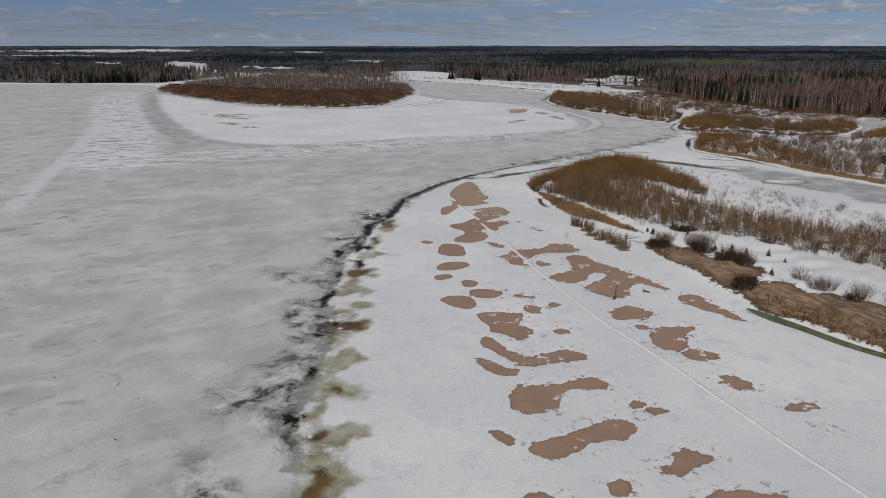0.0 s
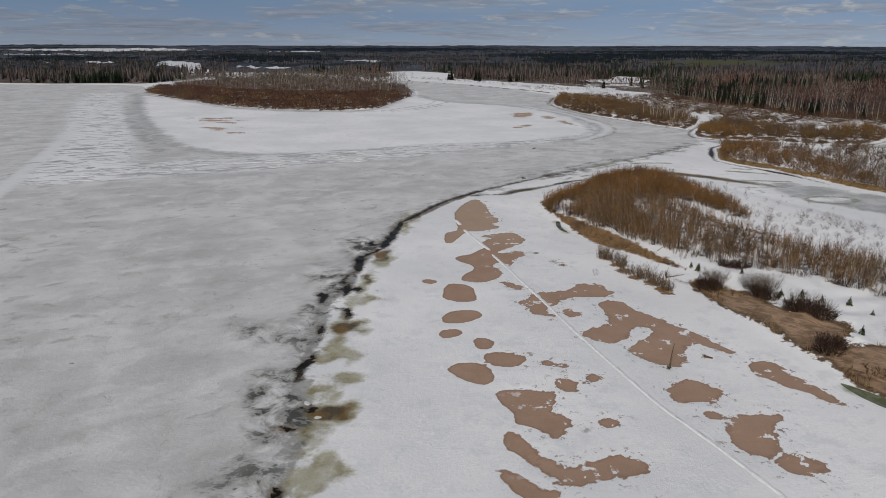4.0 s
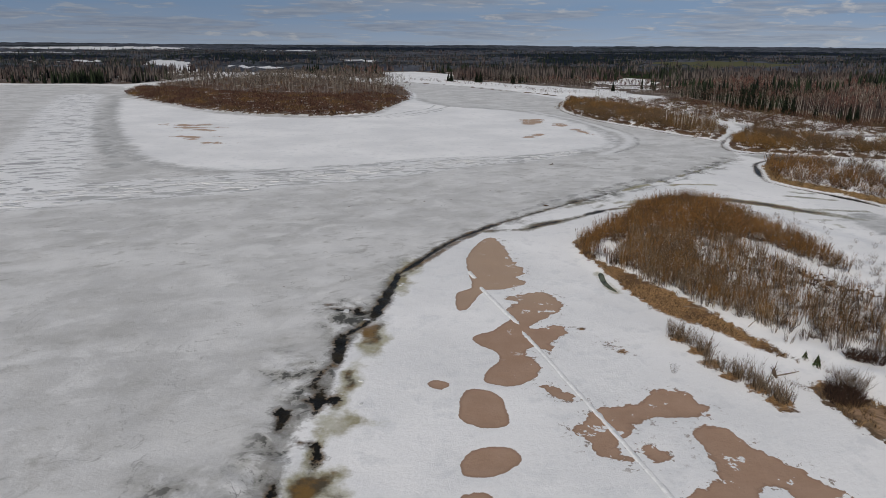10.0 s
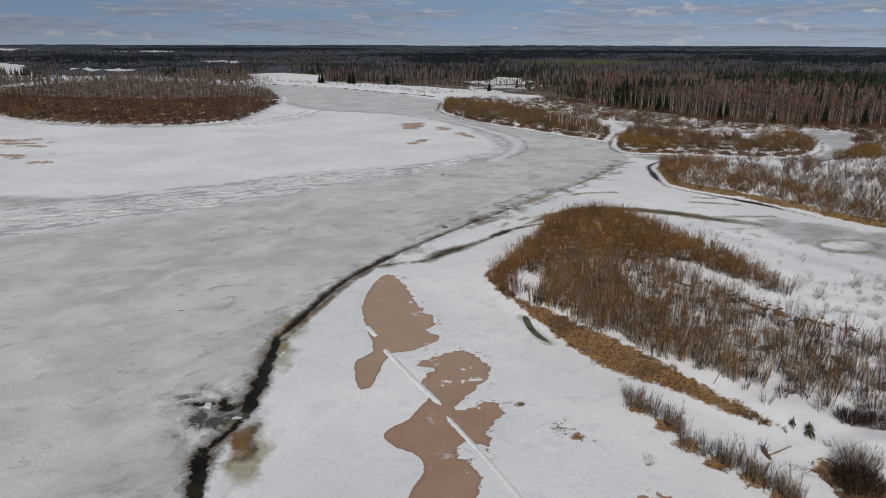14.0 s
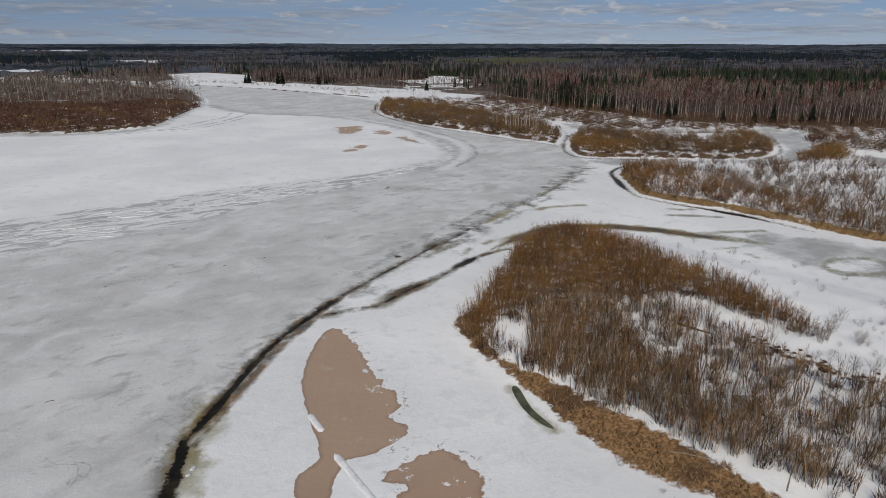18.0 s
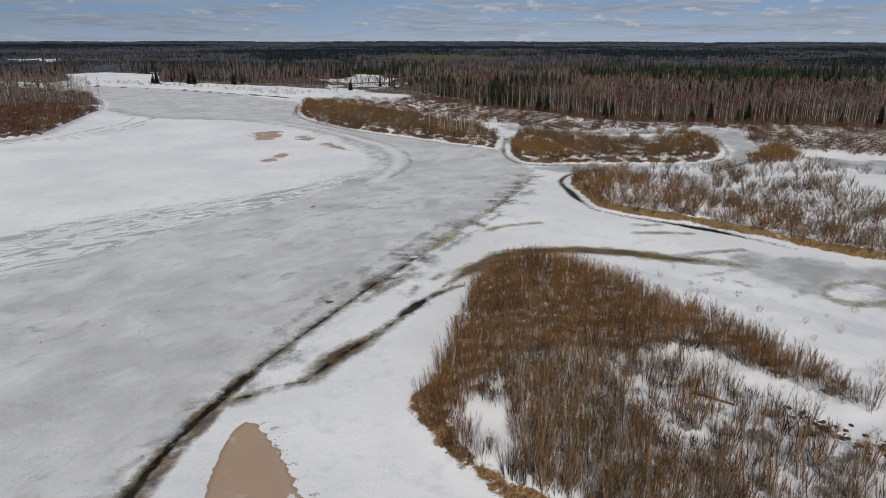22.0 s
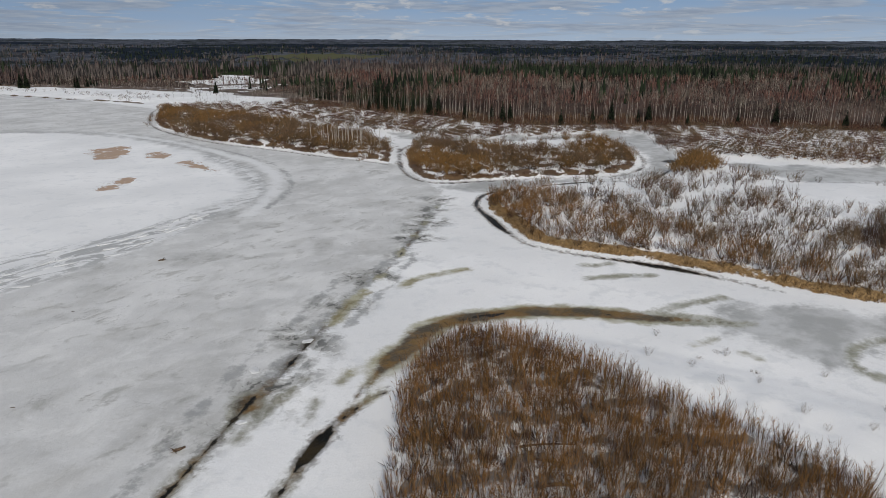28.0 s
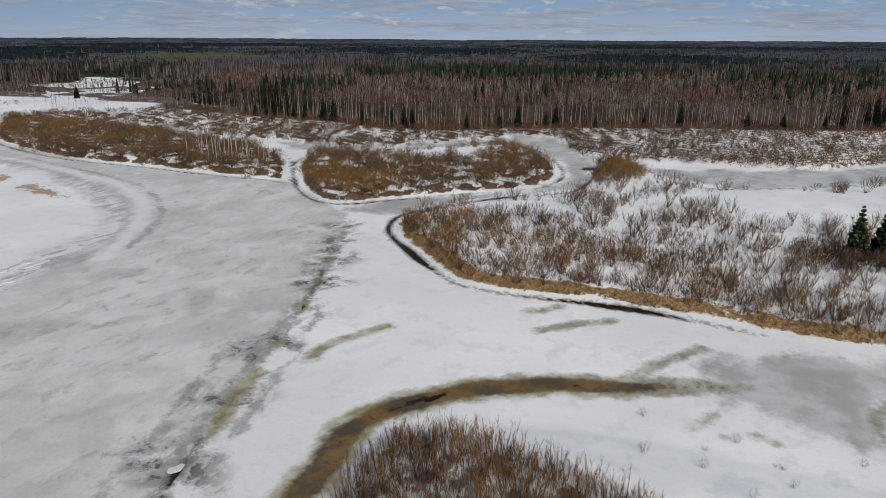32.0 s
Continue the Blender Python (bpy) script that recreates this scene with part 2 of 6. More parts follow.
ISLE = catmull([(24, 197), (23.6, 190), (24.6, 182), (27, 171), (30.7, 162), (35, 154.5), (38.5, 148), (41.5, 140), (43.2, 134), (44.6, 126), (45.2, 116),
                (47.5, 107), (49.2, 98.4), (53, 90.5), (60, 80), (76, 64), (110, 45), (150, 40), (150, 110), (112, 140), (104, 160), (96, 185), (88, 205), (80, 222),
                (70, 234), (61, 238.6), (53.5, 234.6), (48.5, 230), (42, 219.5), (35.5, 209.5), (29.5, 202)], 4, True)
ISLET_WEST = catmull([(76.5, 497), (80.7, 456.7), (88.1, 430), (98.8, 406.8), (108.7, 381.4), (116.9, 365.3), (121, 357.6), (132, 374), (143, 398), (143, 424), (138, 464), (126, 515), (98, 578), (84, 545)], 4, True)
ISLET_MID = catmull([(121.5, 352), (115.2, 336), (116.5, 325), (128, 320), (143.7, 314.2), (159, 307), (171, 304.6), (189, 313), (209, 335), (218, 352), (213, 365), (192, 371), (166, 379), (150, 388), (138, 380)], 4, True)
ISLET_EAST = catmull([(111, 297.5), (105.2, 284.2), (101, 271.7), (99.7, 264), (103.7, 254.5), (108.8, 245.8), (112.6, 236.9), (115.3, 228.3), (118, 219), (124, 207), (134, 190), (150, 165), (190, 130),
                      (330, 90), (330, 190), (245, 240), (206, 266), (200, 280), (214, 302), (209, 311), (191, 302), (170, 294), (154, 301), (136, 305), (121, 305.5)], 4, True)
MAINLAND = np.array([(93, 640), (117, 600), (140, 555), (150, 500), (144, 480), (150, 450), (159, 428), (158, 399), (168, 388), (193, 378.5), (222, 373.5), (238, 365), (236, 346), (219, 330), (221, 306), (230, 290), (241, 272), (256, 257),
                     (330, 250), (420, 190), (900, 0), (5200, -900), (5200, 5200), (-1200, 5200), (-700, 2500), (-350, 1700), (-240, 1180), (-190, 1000), (-120, 905), (-14, 792), (38, 732), (62, 690)])
ISLE_WEST = np.array([(-20, 590), (-22, 560), (-40, 468), (-70, 446), (-105, 452), (-150, 480), (-222, 562), (-258, 610), (-285, 680), (-300, 760), (-250, 900), (-190, 930), (-120, 860), (-40, 740), (-22, 640)])
SHORE_WEST = np.array([(-306, 720), (-400, 735), (-480, 742), (-800, 770), (-3000, 800), (-5200, 700), (-5200, 5200), (-1300, 5200), (-780, 2500), (-420, 1700), (-310, 1180), (-290, 1000), (-270, 930), (-310, 790)])
LANDS = [ISLE, ISLET_WEST, ISLET_MID, ISLET_EAST, MAINLAND, ISLE_WEST, SHORE_WEST]

# the white snowfield in the middle of the river
SPIT = catmull([(-27, 290), (-2, 302), (29, 312), (52, 327), (67, 341), (73.5, 368), (73, 400), (71, 430), (57, 475), (33, 502), (4, 522), (-15, 560), (-24, 580), (-40, 468), (-70, 446),
                (-105, 452), (-150, 480), (-222, 562), (-256, 603), (-240, 572), (-196, 471), (-169, 414), (-138, 353), (-113, 310), (-96, 292), (-81, 284), (-54, 281)], 4, True)
CHAN_ICE = catmull([(97, 221), (106, 222), (114, 217), (121, 207), (130, 190), (146, 163), (180, 132), (160, 122), (130, 150), (116, 172), (106, 190), (97, 202), (94, 212)], 4, True)
RING = catmull([(100.8, 203.2), (106, 204.6), (110.3, 202.4), (108, 199), (103.8, 198.2), (100.2, 200)], 4, True)
BACK_ICE = catmull([(206, 283), (214, 297), (225, 287), (252, 262), (330, 215), (330, 196), (245, 243), (212, 262)], 4, True)
SIDE_ICE = catmull([(113, 316), (118, 321), (128, 318), (143.7, 312), (159, 305), (171, 302.4), (191, 311), (211, 333), (219, 351), (226, 350), (219, 334), (214, 318), (208, 313), (191, 304.5), (170, 296.5), (154, 303), (136, 307), (121, 308)], 4, True)
NORTH_ICE = catmull([(212, 333), (219.5, 350), (219, 361), (212, 369.5), (192, 375), (169, 384), (156, 398), (155, 420), (160, 424), (163, 402), (172, 390.5), (194, 381.5), (224, 376.5), (240, 366), (237, 347), (221.5, 331), (217, 322)], 4, True)
RIVER = np.vstack([CRACK, [(112, 316), (115, 330), (121, 356), (109, 381), (88, 430), (77, 497), (95, 585), (62, 690), (38, 732), (-14, 792), (-120, 905), (-190, 1000), (-290, 1000), (-270, 930),
                           (-40, 740), (-22, 640), (-20, 590), (-22, 560), (-40, 468), (-70, 446), (-150, 480), (-222, 562), (-285, 680), (-306, 722), (-480, 742), (-3000, 800), (-5200, 700), (-5200, -5000), (-9, -5000)]])

# dry grass on the near isle's rim, and its bare eroded bank
GRASS = catmull([(25.2, 197), (25.4, 187), (27.1, 180), (28.6, 169.4), (30.6, 162), (33.0, 157.3), (36.6, 152.6), (40, 147), (43, 142), (44.2, 141.6), (41.4, 149.6), (40, 154), (38.4, 158.6), (37, 162.3), (34.4, 167.3), (31.2, 175.2), (28.6, 181), (27.2, 187), (27.8, 193), (30.4, 200), (28, 200.6)], 4, True)
BANK = catmull([(42.2, 135), (43.2, 126), (46, 118.4), (48.2, 108.4), (49.9, 101.5), (50.6, 96.4), (54.6, 92.6), (61, 82), (72, 70), (84, 61), (82, 80), (71, 92), (63.4, 98), (59, 101.4), (57.4, 105), (53.4, 107), (57.2, 110.8), (53.6, 116), (51.2, 120.8), (49.6, 126.8), (47, 130.4), (45.2, 132)], 4, True)
LOW_GRASS = catmull([(49.6, 101.4), (52.8, 101.2), (56, 96), (60, 90), (64, 83), (60, 83.5), (54.4, 92.6), (50.6, 96.4)], 4, True)
GAP = catmull([(28.8, 191.4), (31, 193.4), (32.8, 192.6), (31.6, 188), (29.8, 184.4), (29, 186.5)], 4, True)
POOL_RIM = catmull([(26.0, 177.4), (26.9, 177.6), (26.5, 172.6), (27.1, 168.4), (26.2, 169.2), (25.5, 172.8)], 4, True)
POOL_BANK = catmull([(48.4, 98.6), (50.7, 96.2), (53.6, 91.8), (58, 84.6), (64, 78), (63, 76.8), (56.4, 83.6), (52.4, 89.8), (49.7, 93.4), (48.5, 96.4)], 4, True)

# willow thickets
THICKET_TIP = catmull([(26, 196), (30, 202), (35.5, 209), (42, 219), (49, 229), (54, 233.4), (61, 237), (66, 234.5), (70, 225), (70.5, 216), (71.5, 208), (73.6, 199), (73.4, 190), (72, 184), (71.6, 178), (70.8, 175.6), (69, 177.4), (67.4, 182), (65.8, 186.4), (64.4, 191.6), (60.6, 195.8), (55, 195),
                       (48, 200), (40, 200), (35, 195), (30, 185), (26.5, 186)], 4, True)
THICKET_SOUTH = catmull([(28.8, 181), (31.4, 176), (33.1, 169.8), (35.8, 165.2), (37.7, 161), (39.8, 157.4), (42.2, 154.5), (44, 151.5), (46.1, 149.1), (50, 144.6), (54, 141), (60, 131), (68, 123.5), (78, 111), (95, 96), (120, 80), (130, 92), (102, 116), (89, 130), (83.5, 137), (77, 147), (69.5, 157), (63.5, 165),
                         (62, 173), (62, 181.4), (59.6, 188.2), (56.4, 193), (50, 199), (39, 199.5), (35, 193), (31, 184)], 4, True)
BELT = np.array([(98, 590), (122, 545), (142.5, 510), (148, 456), (161, 428), (161, 401), (170, 390.5), (194, 381), (224, 376), (243, 366), (240, 345), (222, 330), (224, 308), (233, 292), (244, 274), (258, 260), (335, 232), (430, 180), (470, 225), (386, 278), (323, 346), (299, 396), (248, 424), (221, 436), (206, 507), (190, 538), (165, 575), (150, 560), (126, 596), (108, 604)], float)
BELT_WEST = np.array([(-24, 572), (-42, 470), (-70, 449), (-105, 455), (-150, 483), (-222, 566), (-256, 612), (-275, 690), (-236, 672), (-190, 632), (-140, 606), (-90, 598), (-40, 602)], float)
FRONT = [(169, 571), (188, 500), (201, 463), (206, 422), (221, 402), (244, 388), (264, 373), (284, 357), (301, 341), (324, 315), (340, 296), (400, 244), (480, 200), (900, 40)]
FOREST_EAST = np.array(FRONT + [(2500, -300), (2500, 1500), (-150, 1500), (-120, 1010), (-45, 1090), (20, 1000), (10, 850), (55, 800), (110, 735), (150, 660), (178, 600)], float)
FOREST_WEST = np.array([(-24, 606), (-60, 592), (-110, 594), (-160, 612), (-205, 640), (-262, 700), (-290, 760), (-245, 890), (-190, 920), (-120, 850), (-40, 740)], float)
FOREST_NORTH = np.array([(-80, 872), (-118, 915), (-188, 1005), (-238, 1185), (-290, 1500), (-100, 1500), (-95, 1090), (-75, 985), (-66, 905)], float)
FOREST_SHORE = np.array([(-312, 735), (-400, 742), (-480, 750), (-800, 780), (-1200, 800), (-1000, 1500), (-420, 1500), (-330, 1180), (-310, 1000), (-290, 930)], float)

# ---- ground ----
def axis(parts):
    """Grid lines: (from, to, step) stretches, then growing steps outwards to the ends."""
    v = np.concatenate([np.arange(a, b, s) for a, b, s in parts])
    step, x = parts[-1][2], parts[-1][1]
    up = []
    while x < 5100:
        up.append(x)
        step *= 1.12
        x += step
    step, x = parts[0][2], parts[0][0]
    down = []
    while x > -5100:
        step *= 1.12
        x -= step
        down.append(x)
    return np.concatenate([down[::-1], v, up])


def smooth(v, a, b):
    s = np.clip((v - a) / (b - a), 0, 1)
    return s * s * (3 - 2 * s)


def rough2(P, scale, seed=0.0):
    """Cheap smooth noise, -1 to 1, by sums of turned sines."""
    r = np.zeros(len(P))
    rng = np.random.RandomState(int(seed * 7 + 3))
    for k in range(9):
        a, ph, f = rng.uniform(0, 6.28), rng.uniform(0, 6.28), rng.uniform(0.6, 1.9)
        r += np.sin((P[:, 0] * math.cos(a) + P[:, 1] * math.sin(a)) * f / scale * 6.28 + ph)
    return np.clip(r / 3.6, -1, 1)


def land_dist(P, reach=40.0):
    d = np.full(len(P), reach)
    for poly in LANDS[1:]:
        d = np.minimum(d, area_dist(P, poly, reach))
    return d


SOUTH_SHORE = ISLE[:68]


def height(P, land=None):
    """Ground height: flat ice, low banks with a snow shelf at their foot, far hills."""
    land = land_dist(P) if land is None else land
    r = np.hypot(P[:, 0], P[:, 1] - 100)
    bank = 0.18 * smooth(-land, -0.2, 0.5) + 1.0 * smooth(-land, 2.0, 5.0) + 0.5 * smooth(-land, 5, 25) * (0.6 + 0.4 * rough2(P, 30, 2))
    isle = area_dist(P, ISLE, 30)
    m = np.flatnonzero(isle < 0.5)
    if len(m):
        south = line_dist(P[m], SOUTH_SHORE)[0]
        bank[m] += (1.0 * smooth(south, 0.2, 4.5) + (0.5 * smooth(south, 1.5, 5) + 0.5 * smooth(south, 4, 8)) * smooth(P[m, 1], 144, 132)) * smooth(-isle[m], -0.5, 8) * (0.9 + 0.15 * rough2(P[m], 7, 9)) + 0.25 * smooth(south, 0, 1.0) * smooth(-isle[m], -0.3, 0.8)
    hills = smooth(r, 1100, 4600) * (26 + 3 * rough2(P, 1500, 5))
    return bank + hills * ((land < 0) | (r > 1300)) + 0.05 * rough2(P, 11, 1) * smooth(r, 400, 200)


def grid_mesh(name, xs, ys, z):
    nx, ny = len(xs), len(ys)
    me = bpy.data.meshes.new(name)
    X, Y = np.meshgrid(xs, ys)
    i = np.arange(nx * ny).reshape(ny, nx)
    quads = np.stack([i[:-1, :-1], i[:-1, 1:], i[1:, 1:], i[1:, :-1]], -1).reshape(-1, 4)
    raw_mesh(me, np.stack([X.ravel(), Y.ravel(), z], 1), quads)
    return me


def raw_mesh(me, verts, faces):
    n = faces.shape[1]
    me.vertices.add(len(verts))
    me.vertices.foreach_set("co", np.ascontiguousarray(verts, np.float32).ravel())
    me.loops.add(faces.size)
    me.loops.foreach_set("vertex_index", np.ascontiguousarray(faces, np.int32).ravel())
    me.polygons.add(len(faces))
    me.polygons.foreach_set("loop_start", np.arange(0, faces.size, n, dtype=np.int32))
    me.update(calc_edges=True)
    return me


def mesh_of(name, verts, faces, material, soft=False):
    me = raw_mesh(bpy.data.meshes.new(name), verts, np.asarray(faces))
    me.materials.append(material)
    if soft:
        me.polygons.foreach_set("use_smooth", np.ones(len(faces), bool))
    return me


# open fields and conifer woods, some darkened by painted cloud shade, by bearing (degrees), distance, half breadth,
# half depth, from the middle of the bar
SNOW_FIELDS = ((-27, 2900, 7, 300), (-31, 2150, 3.0, 60), (-12, 2500, 2.2, 110), (-22.3, 1180, 1.7, 250), (-7.3, 1390, 1.7, 90), (15.2, 750, 2.7, 65), (63.5, 880, 1.7, 60), (-29.5, 1350, 2.6, 60), (-16, 1050, 2.4, 30))
THINNED = ((15.2, 650, 3.4, 75),)
GREEN_FIELDS = ((22.8, 1370, 5.2, 210), (20, 1150, 3.2, 60))
SHADED_WOODS = ((14, 1900, 11, 330), (40, 1850, 9, 430), (57, 1280, 9, 280), (11.5, 1450, 4.6, 300), (-15.5, 1650, 7, 330), (24, 2500, 14, 260), (60, 2400, 14, 300), (-30, 1700, 5, 200), (-5, 2900, 10, 400))
SPRUCE_WOODS = ((17.5, 880, 3.4, 40), (45, 760, 11, 150), (27.3, 520, 3.6, 65), (21.3, 560, 1.6, 40), (64, 620, 5, 60), (2, 1000, 3, 60), (-31, 720, 3, 50), (75, 900, 8, 200))


def zoned(P, rows, wob=0.35):
    """Below 1 inside any of the zones."""
    b = np.degrees(np.arctan2(P[:, 0] - 10, P[:, 1] - 100))
    d = np.hypot(P[:, 0] - 10, P[:, 1] - 100)
    n = wob * (rough2(P, 130, 21) + 0.7 * rough2(P, 50, 22))
    v = np.full(len(P), 9.0)
    for bb, dd, hb, hd in rows:
        v = np.minimum(v, np.hypot((b - bb) / hb, (d - dd) / hd) + n)
    return v


GX = axis([(-160, -60, 2.5), (-60, -25, 1.0), (-25, -2, 0.5), (-2, 132, 1.0), (132, 330, 2.8)])
GY = axis([(-40, 44, 4.0), (44, 60, 1.0), (60, 180, 0.8), (180, 270, 1.0), (270, 330, 1.3), (330, 620, 2.8)])
GP = np.stack([v.ravel() for v in np.meshgrid(GX, GY)], 1)
LAND = land_dist(GP)
near = np.flatnonzero((np.abs(GP[:, 0]) < 420) & (GP[:, 1] > -100) & (GP[:, 1] < 1050))
NP = GP[near]
FIELD = {}


def field(name, values, rest):
    full = np.full(len(GP), float(rest))
    full[near] = values
    FIELD[name] = full


def ovals(P, rows, start=8.0):
    """Distance to the nearest of some ovals: x, y, half width, half length."""
    d = np.full(len(P), start)
    for x, y, rx, ry in rows:
        d = np.minimum(d, (np.hypot((P[:, 0] - x) / rx, (P[:, 1] - y) / ry) - 1) * min(rx, ry))
    return d


def strips(P, rows, start=8.0, wob=0.4):
    """Distance to some lines of a half width each."""
    d = np.full(len(P), start)
    for r, *line in rows:
        d = np.minimum(d, line_dist(P, catmull(line, 4))[0] - r)
    return d - wob * rough2(P, 5, 4)


sd = np.full(len(NP), 6.0)
for s in SAND:
    sd = np.minimum(sd, area_dist(NP, s, 6.0))
sd = np.minimum(sd, ovals(NP, ((-131, 407, 8, 3), (-125, 397, 9, 3), (-119, 387, 8, 2.6), (-135, 412, 8, 2.4), (-109, 355, 6, 2), (-98, 343, 5, 1.8), (-114, 363, 6, 2)), 6.0))
field("sand", sd, 6)
FIELD["land"] = LAND
FIELD["river"] = area_dist(GP, RIVER, 30.0)
field("spit", area_dist(NP, SPIT, 40), 40)
x, cy = NP[:, 0], NP[:, 1]
field("chan_ice", np.minimum(strips(NP, ((2.2, (-236, 552), (-188, 430), (-152, 358), (-126, 312), (-112, 286)),), wob=1.5), np.maximum(np.minimum(np.minimum(area_dist(NP, CHAN_ICE, 12), area_dist(NP, SIDE_ICE, 12)), np.minimum(area_dist(NP, BACK_ICE, 12), area_dist(NP, NORTH_ICE, 12))), -area_dist(NP, RING, 12) + 0.3)), 12)

# the crack, the lead beside it and the melt channel round the isle's tip
cd, ca = line_dist(NP, CRACK)
ld, la = line_dist(NP, LEAD)
hd, ha = line_dist(NP, CHANNEL)
n4, n9, n16 = rough2(NP, 4, 9), rough2(NP, 9, 4), rough2(NP, 16, 5)
main_run = smooth(cy, 172, 180) * smooth(cy, 226, 214)
water = cd - (-0.95 + 1.4 * main_run + (0.30 * n9 + 0.25 * n4) * (1 - 0.65 * main_run) + 0.55 * smooth(cy, 226, 236) * smooth(cy, 246, 238) * n9 + 1.0 * smooth(cy, 268, 275) * smooth(cy, 290, 284))
POOLS = (((-17.9, 150.2), (-16.4, 150.2), (-16.1, 141.9), (-17.0, 140.6), (-17.9, 145.2)),
         ((-19.4, 131.6), (-18.3, 133.0), (-17.4, 135.2), (-16.6, 132.6), (-15.2, 133.4), (-15.0, 130.2), (-16.4, 131.2), (-17.6, 128.2), (-17.9, 131.0)),
         ((-22.1, 129.9), (-20.3, 129.4), (-20.3, 126.0), (-21.0, 125.5)),
         ((-18.1, 123.1), (-16.9, 123.4), (-15.7, 122.6), (-15.4, 119.0), (-16.3, 118.0), (-16.6, 122.2)),
         ((-19.5, 115.1), (-19.2, 116.6), (-18.5, 115.1), (-18.7, 113.0), (-19.3, 113.4)),
         ((-19.3, 104.8), (-18.7, 107.3), (-18.0, 106.2), (-18.4, 104.2), (-19.0, 101.5), (-18.9, 99.3), (-19.8, 99.1), (-19.8, 101.6), (-21.3, 101.8), (-20.0, 103.2)),
         ((-11.4, 178), (-9.9, 177.4), (-10.9, 163.5), (-12.6, 155.6), (-14.4, 157.2), (-12.7, 169.8)),
         ((-19.6, 66.2), (-18, 66.4), (-17.2, 67.8), (-16.8, 66.2), (-15.4, 66.6), (-16.2, 65), (-15.9, 62.8), (-17, 64.8), (-18.4, 63.8), (-17.7, 65.4)))
for k, pool in enumerate(POOLS):
    water = np.minimum(water, area_dist(NP, catmull(pool, 3, True), 8) + (0.5 if k == 6 else 0.12) - 0.2 * n4)
water = np.minimum(water, ovals(NP, ((-16.2, 92.5, 1.2, 0.5), (-18.4, 88.3, 1.0, 0.5), (-18.3, 160, 1.3, 0.3), (-20.4, 162, 0.6, 0.3), (-15.2, 158.6, 0.8, 0.6), (-16, 159.6, 0.5, 1.2), (-16.8, 76, 0.5, 1.4))) + 0.2 * n4)
water = np.minimum(water, 8.0)
water = np.minimum(water, strips(NP, ((0.4, (-13.3, 157), (-14.4, 154), (-15.6, 152), (-16.8, 149.6)), (0.25, (-17.8, 133), (-18.6, 137), (-17.2, 141))), wob=0.25))
water = np.minimum(water, ld - (0.08 + 0.35 * np.exp(-((la - 0.36) / 0.12) ** 2) + 0.75 * np.exp(-((la - 0.74) / 0.07) ** 2) + 0.25 * n4))
water = np.minimum(water, hd - (-0.35 + 0.9 * np.exp(-((ha - 0.42) / 0.13) ** 2) + 0.5 * np.exp(-((ha - 0.7) / 0.1) ** 2) + 0.3 * n4))
for sh, n in ((ISLET_WEST, 0.3), (ISLET_MID, 0.4), (ISLET_EAST, 0.75)):
    e = area_dist(NP, sh, 8)
    water = np.minimum(water, np.abs(e - 0.7) + 2.5 * smooth(cy, 226, 214) - n * (0.55 + 0.6 * rough2(NP, 26, n * 20)) * (cy > 214) - 0.12 * (n > 0.7) * smooth(cy, 262, 275) * smooth(x, 122, 112))
water = np.minimum(water, ovals(NP, ((201, 311.5, 2.6, 2.2),)))
run_on = smooth(cy, 214, 222) * smooth(cy, 268, 244)
water = np.minimum(water, np.where(run_on > 0, cd - (0.16 + 0.26 * n4 + 0.16 * n9) * run_on + 0.7 * (1 - run_on), 8))
field("seam", np.clip(np.where((cy > 55) & (cy < 176), cd - 0.5, 8), -3, 8), 8)
field("water", np.clip(water, -6, 6), 6)

# amber melt water over sand
WARP = NP + np.column_stack([0.9 * rough2(NP, 7, 41) + 0.5, 1.2 * rough2(NP, 7.5, 43)])
amber = hd - (1.75 * smooth(ha, 0.0, 0.18) * smooth(ha, 1.0, 0.72) + 0.3 * n9 - 0.1)
amber = np.minimum(amber, ld - (-0.3 + 1.5 * np.exp(-((la - 0.36) / 0.14) ** 2) + 1.1 * np.exp(-((la - 0.86) / 0.06) ** 2) + 0.3 * n9))
amber = np.minimum(amber, cd - (-1.0 + 1.85 * smooth(cy, 170, 180) * smooth(cy, 226, 214) + 0.4 * n9 + 0.5 * smooth(cy, 252, 262) * smooth(cy, 272, 266)))
amber = np.minimum(amber, ovals(WARP, ((-13.2, 92, 1.9, 1.6), (-12.4, 72, 1.3, 1.2), (-12.8, 62.8, 1.3, 1.7), (-14.8, 115.6, 2.2, 2.4), (-12.6, 152, 1.3, 3.6), (-13.9, 137, 0.8, 2.4), (-11.4, 54, 1.2, 3), (33.5, 236.8, 2.2, 0.9))) + 0.3 * n4)
amber = np.minimum(amber, water - 0.12)
amber = np.minimum(amber, line_dist(NP, catmull([(-9.6, 176), (-6.3, 183.2), (-2.2, 192.2), (2, 199.8), (6.5, 206)], 6))[0] - 0.45 + 0.4 * n9)
field("amber", np.clip(amber, -6, 8), 8)

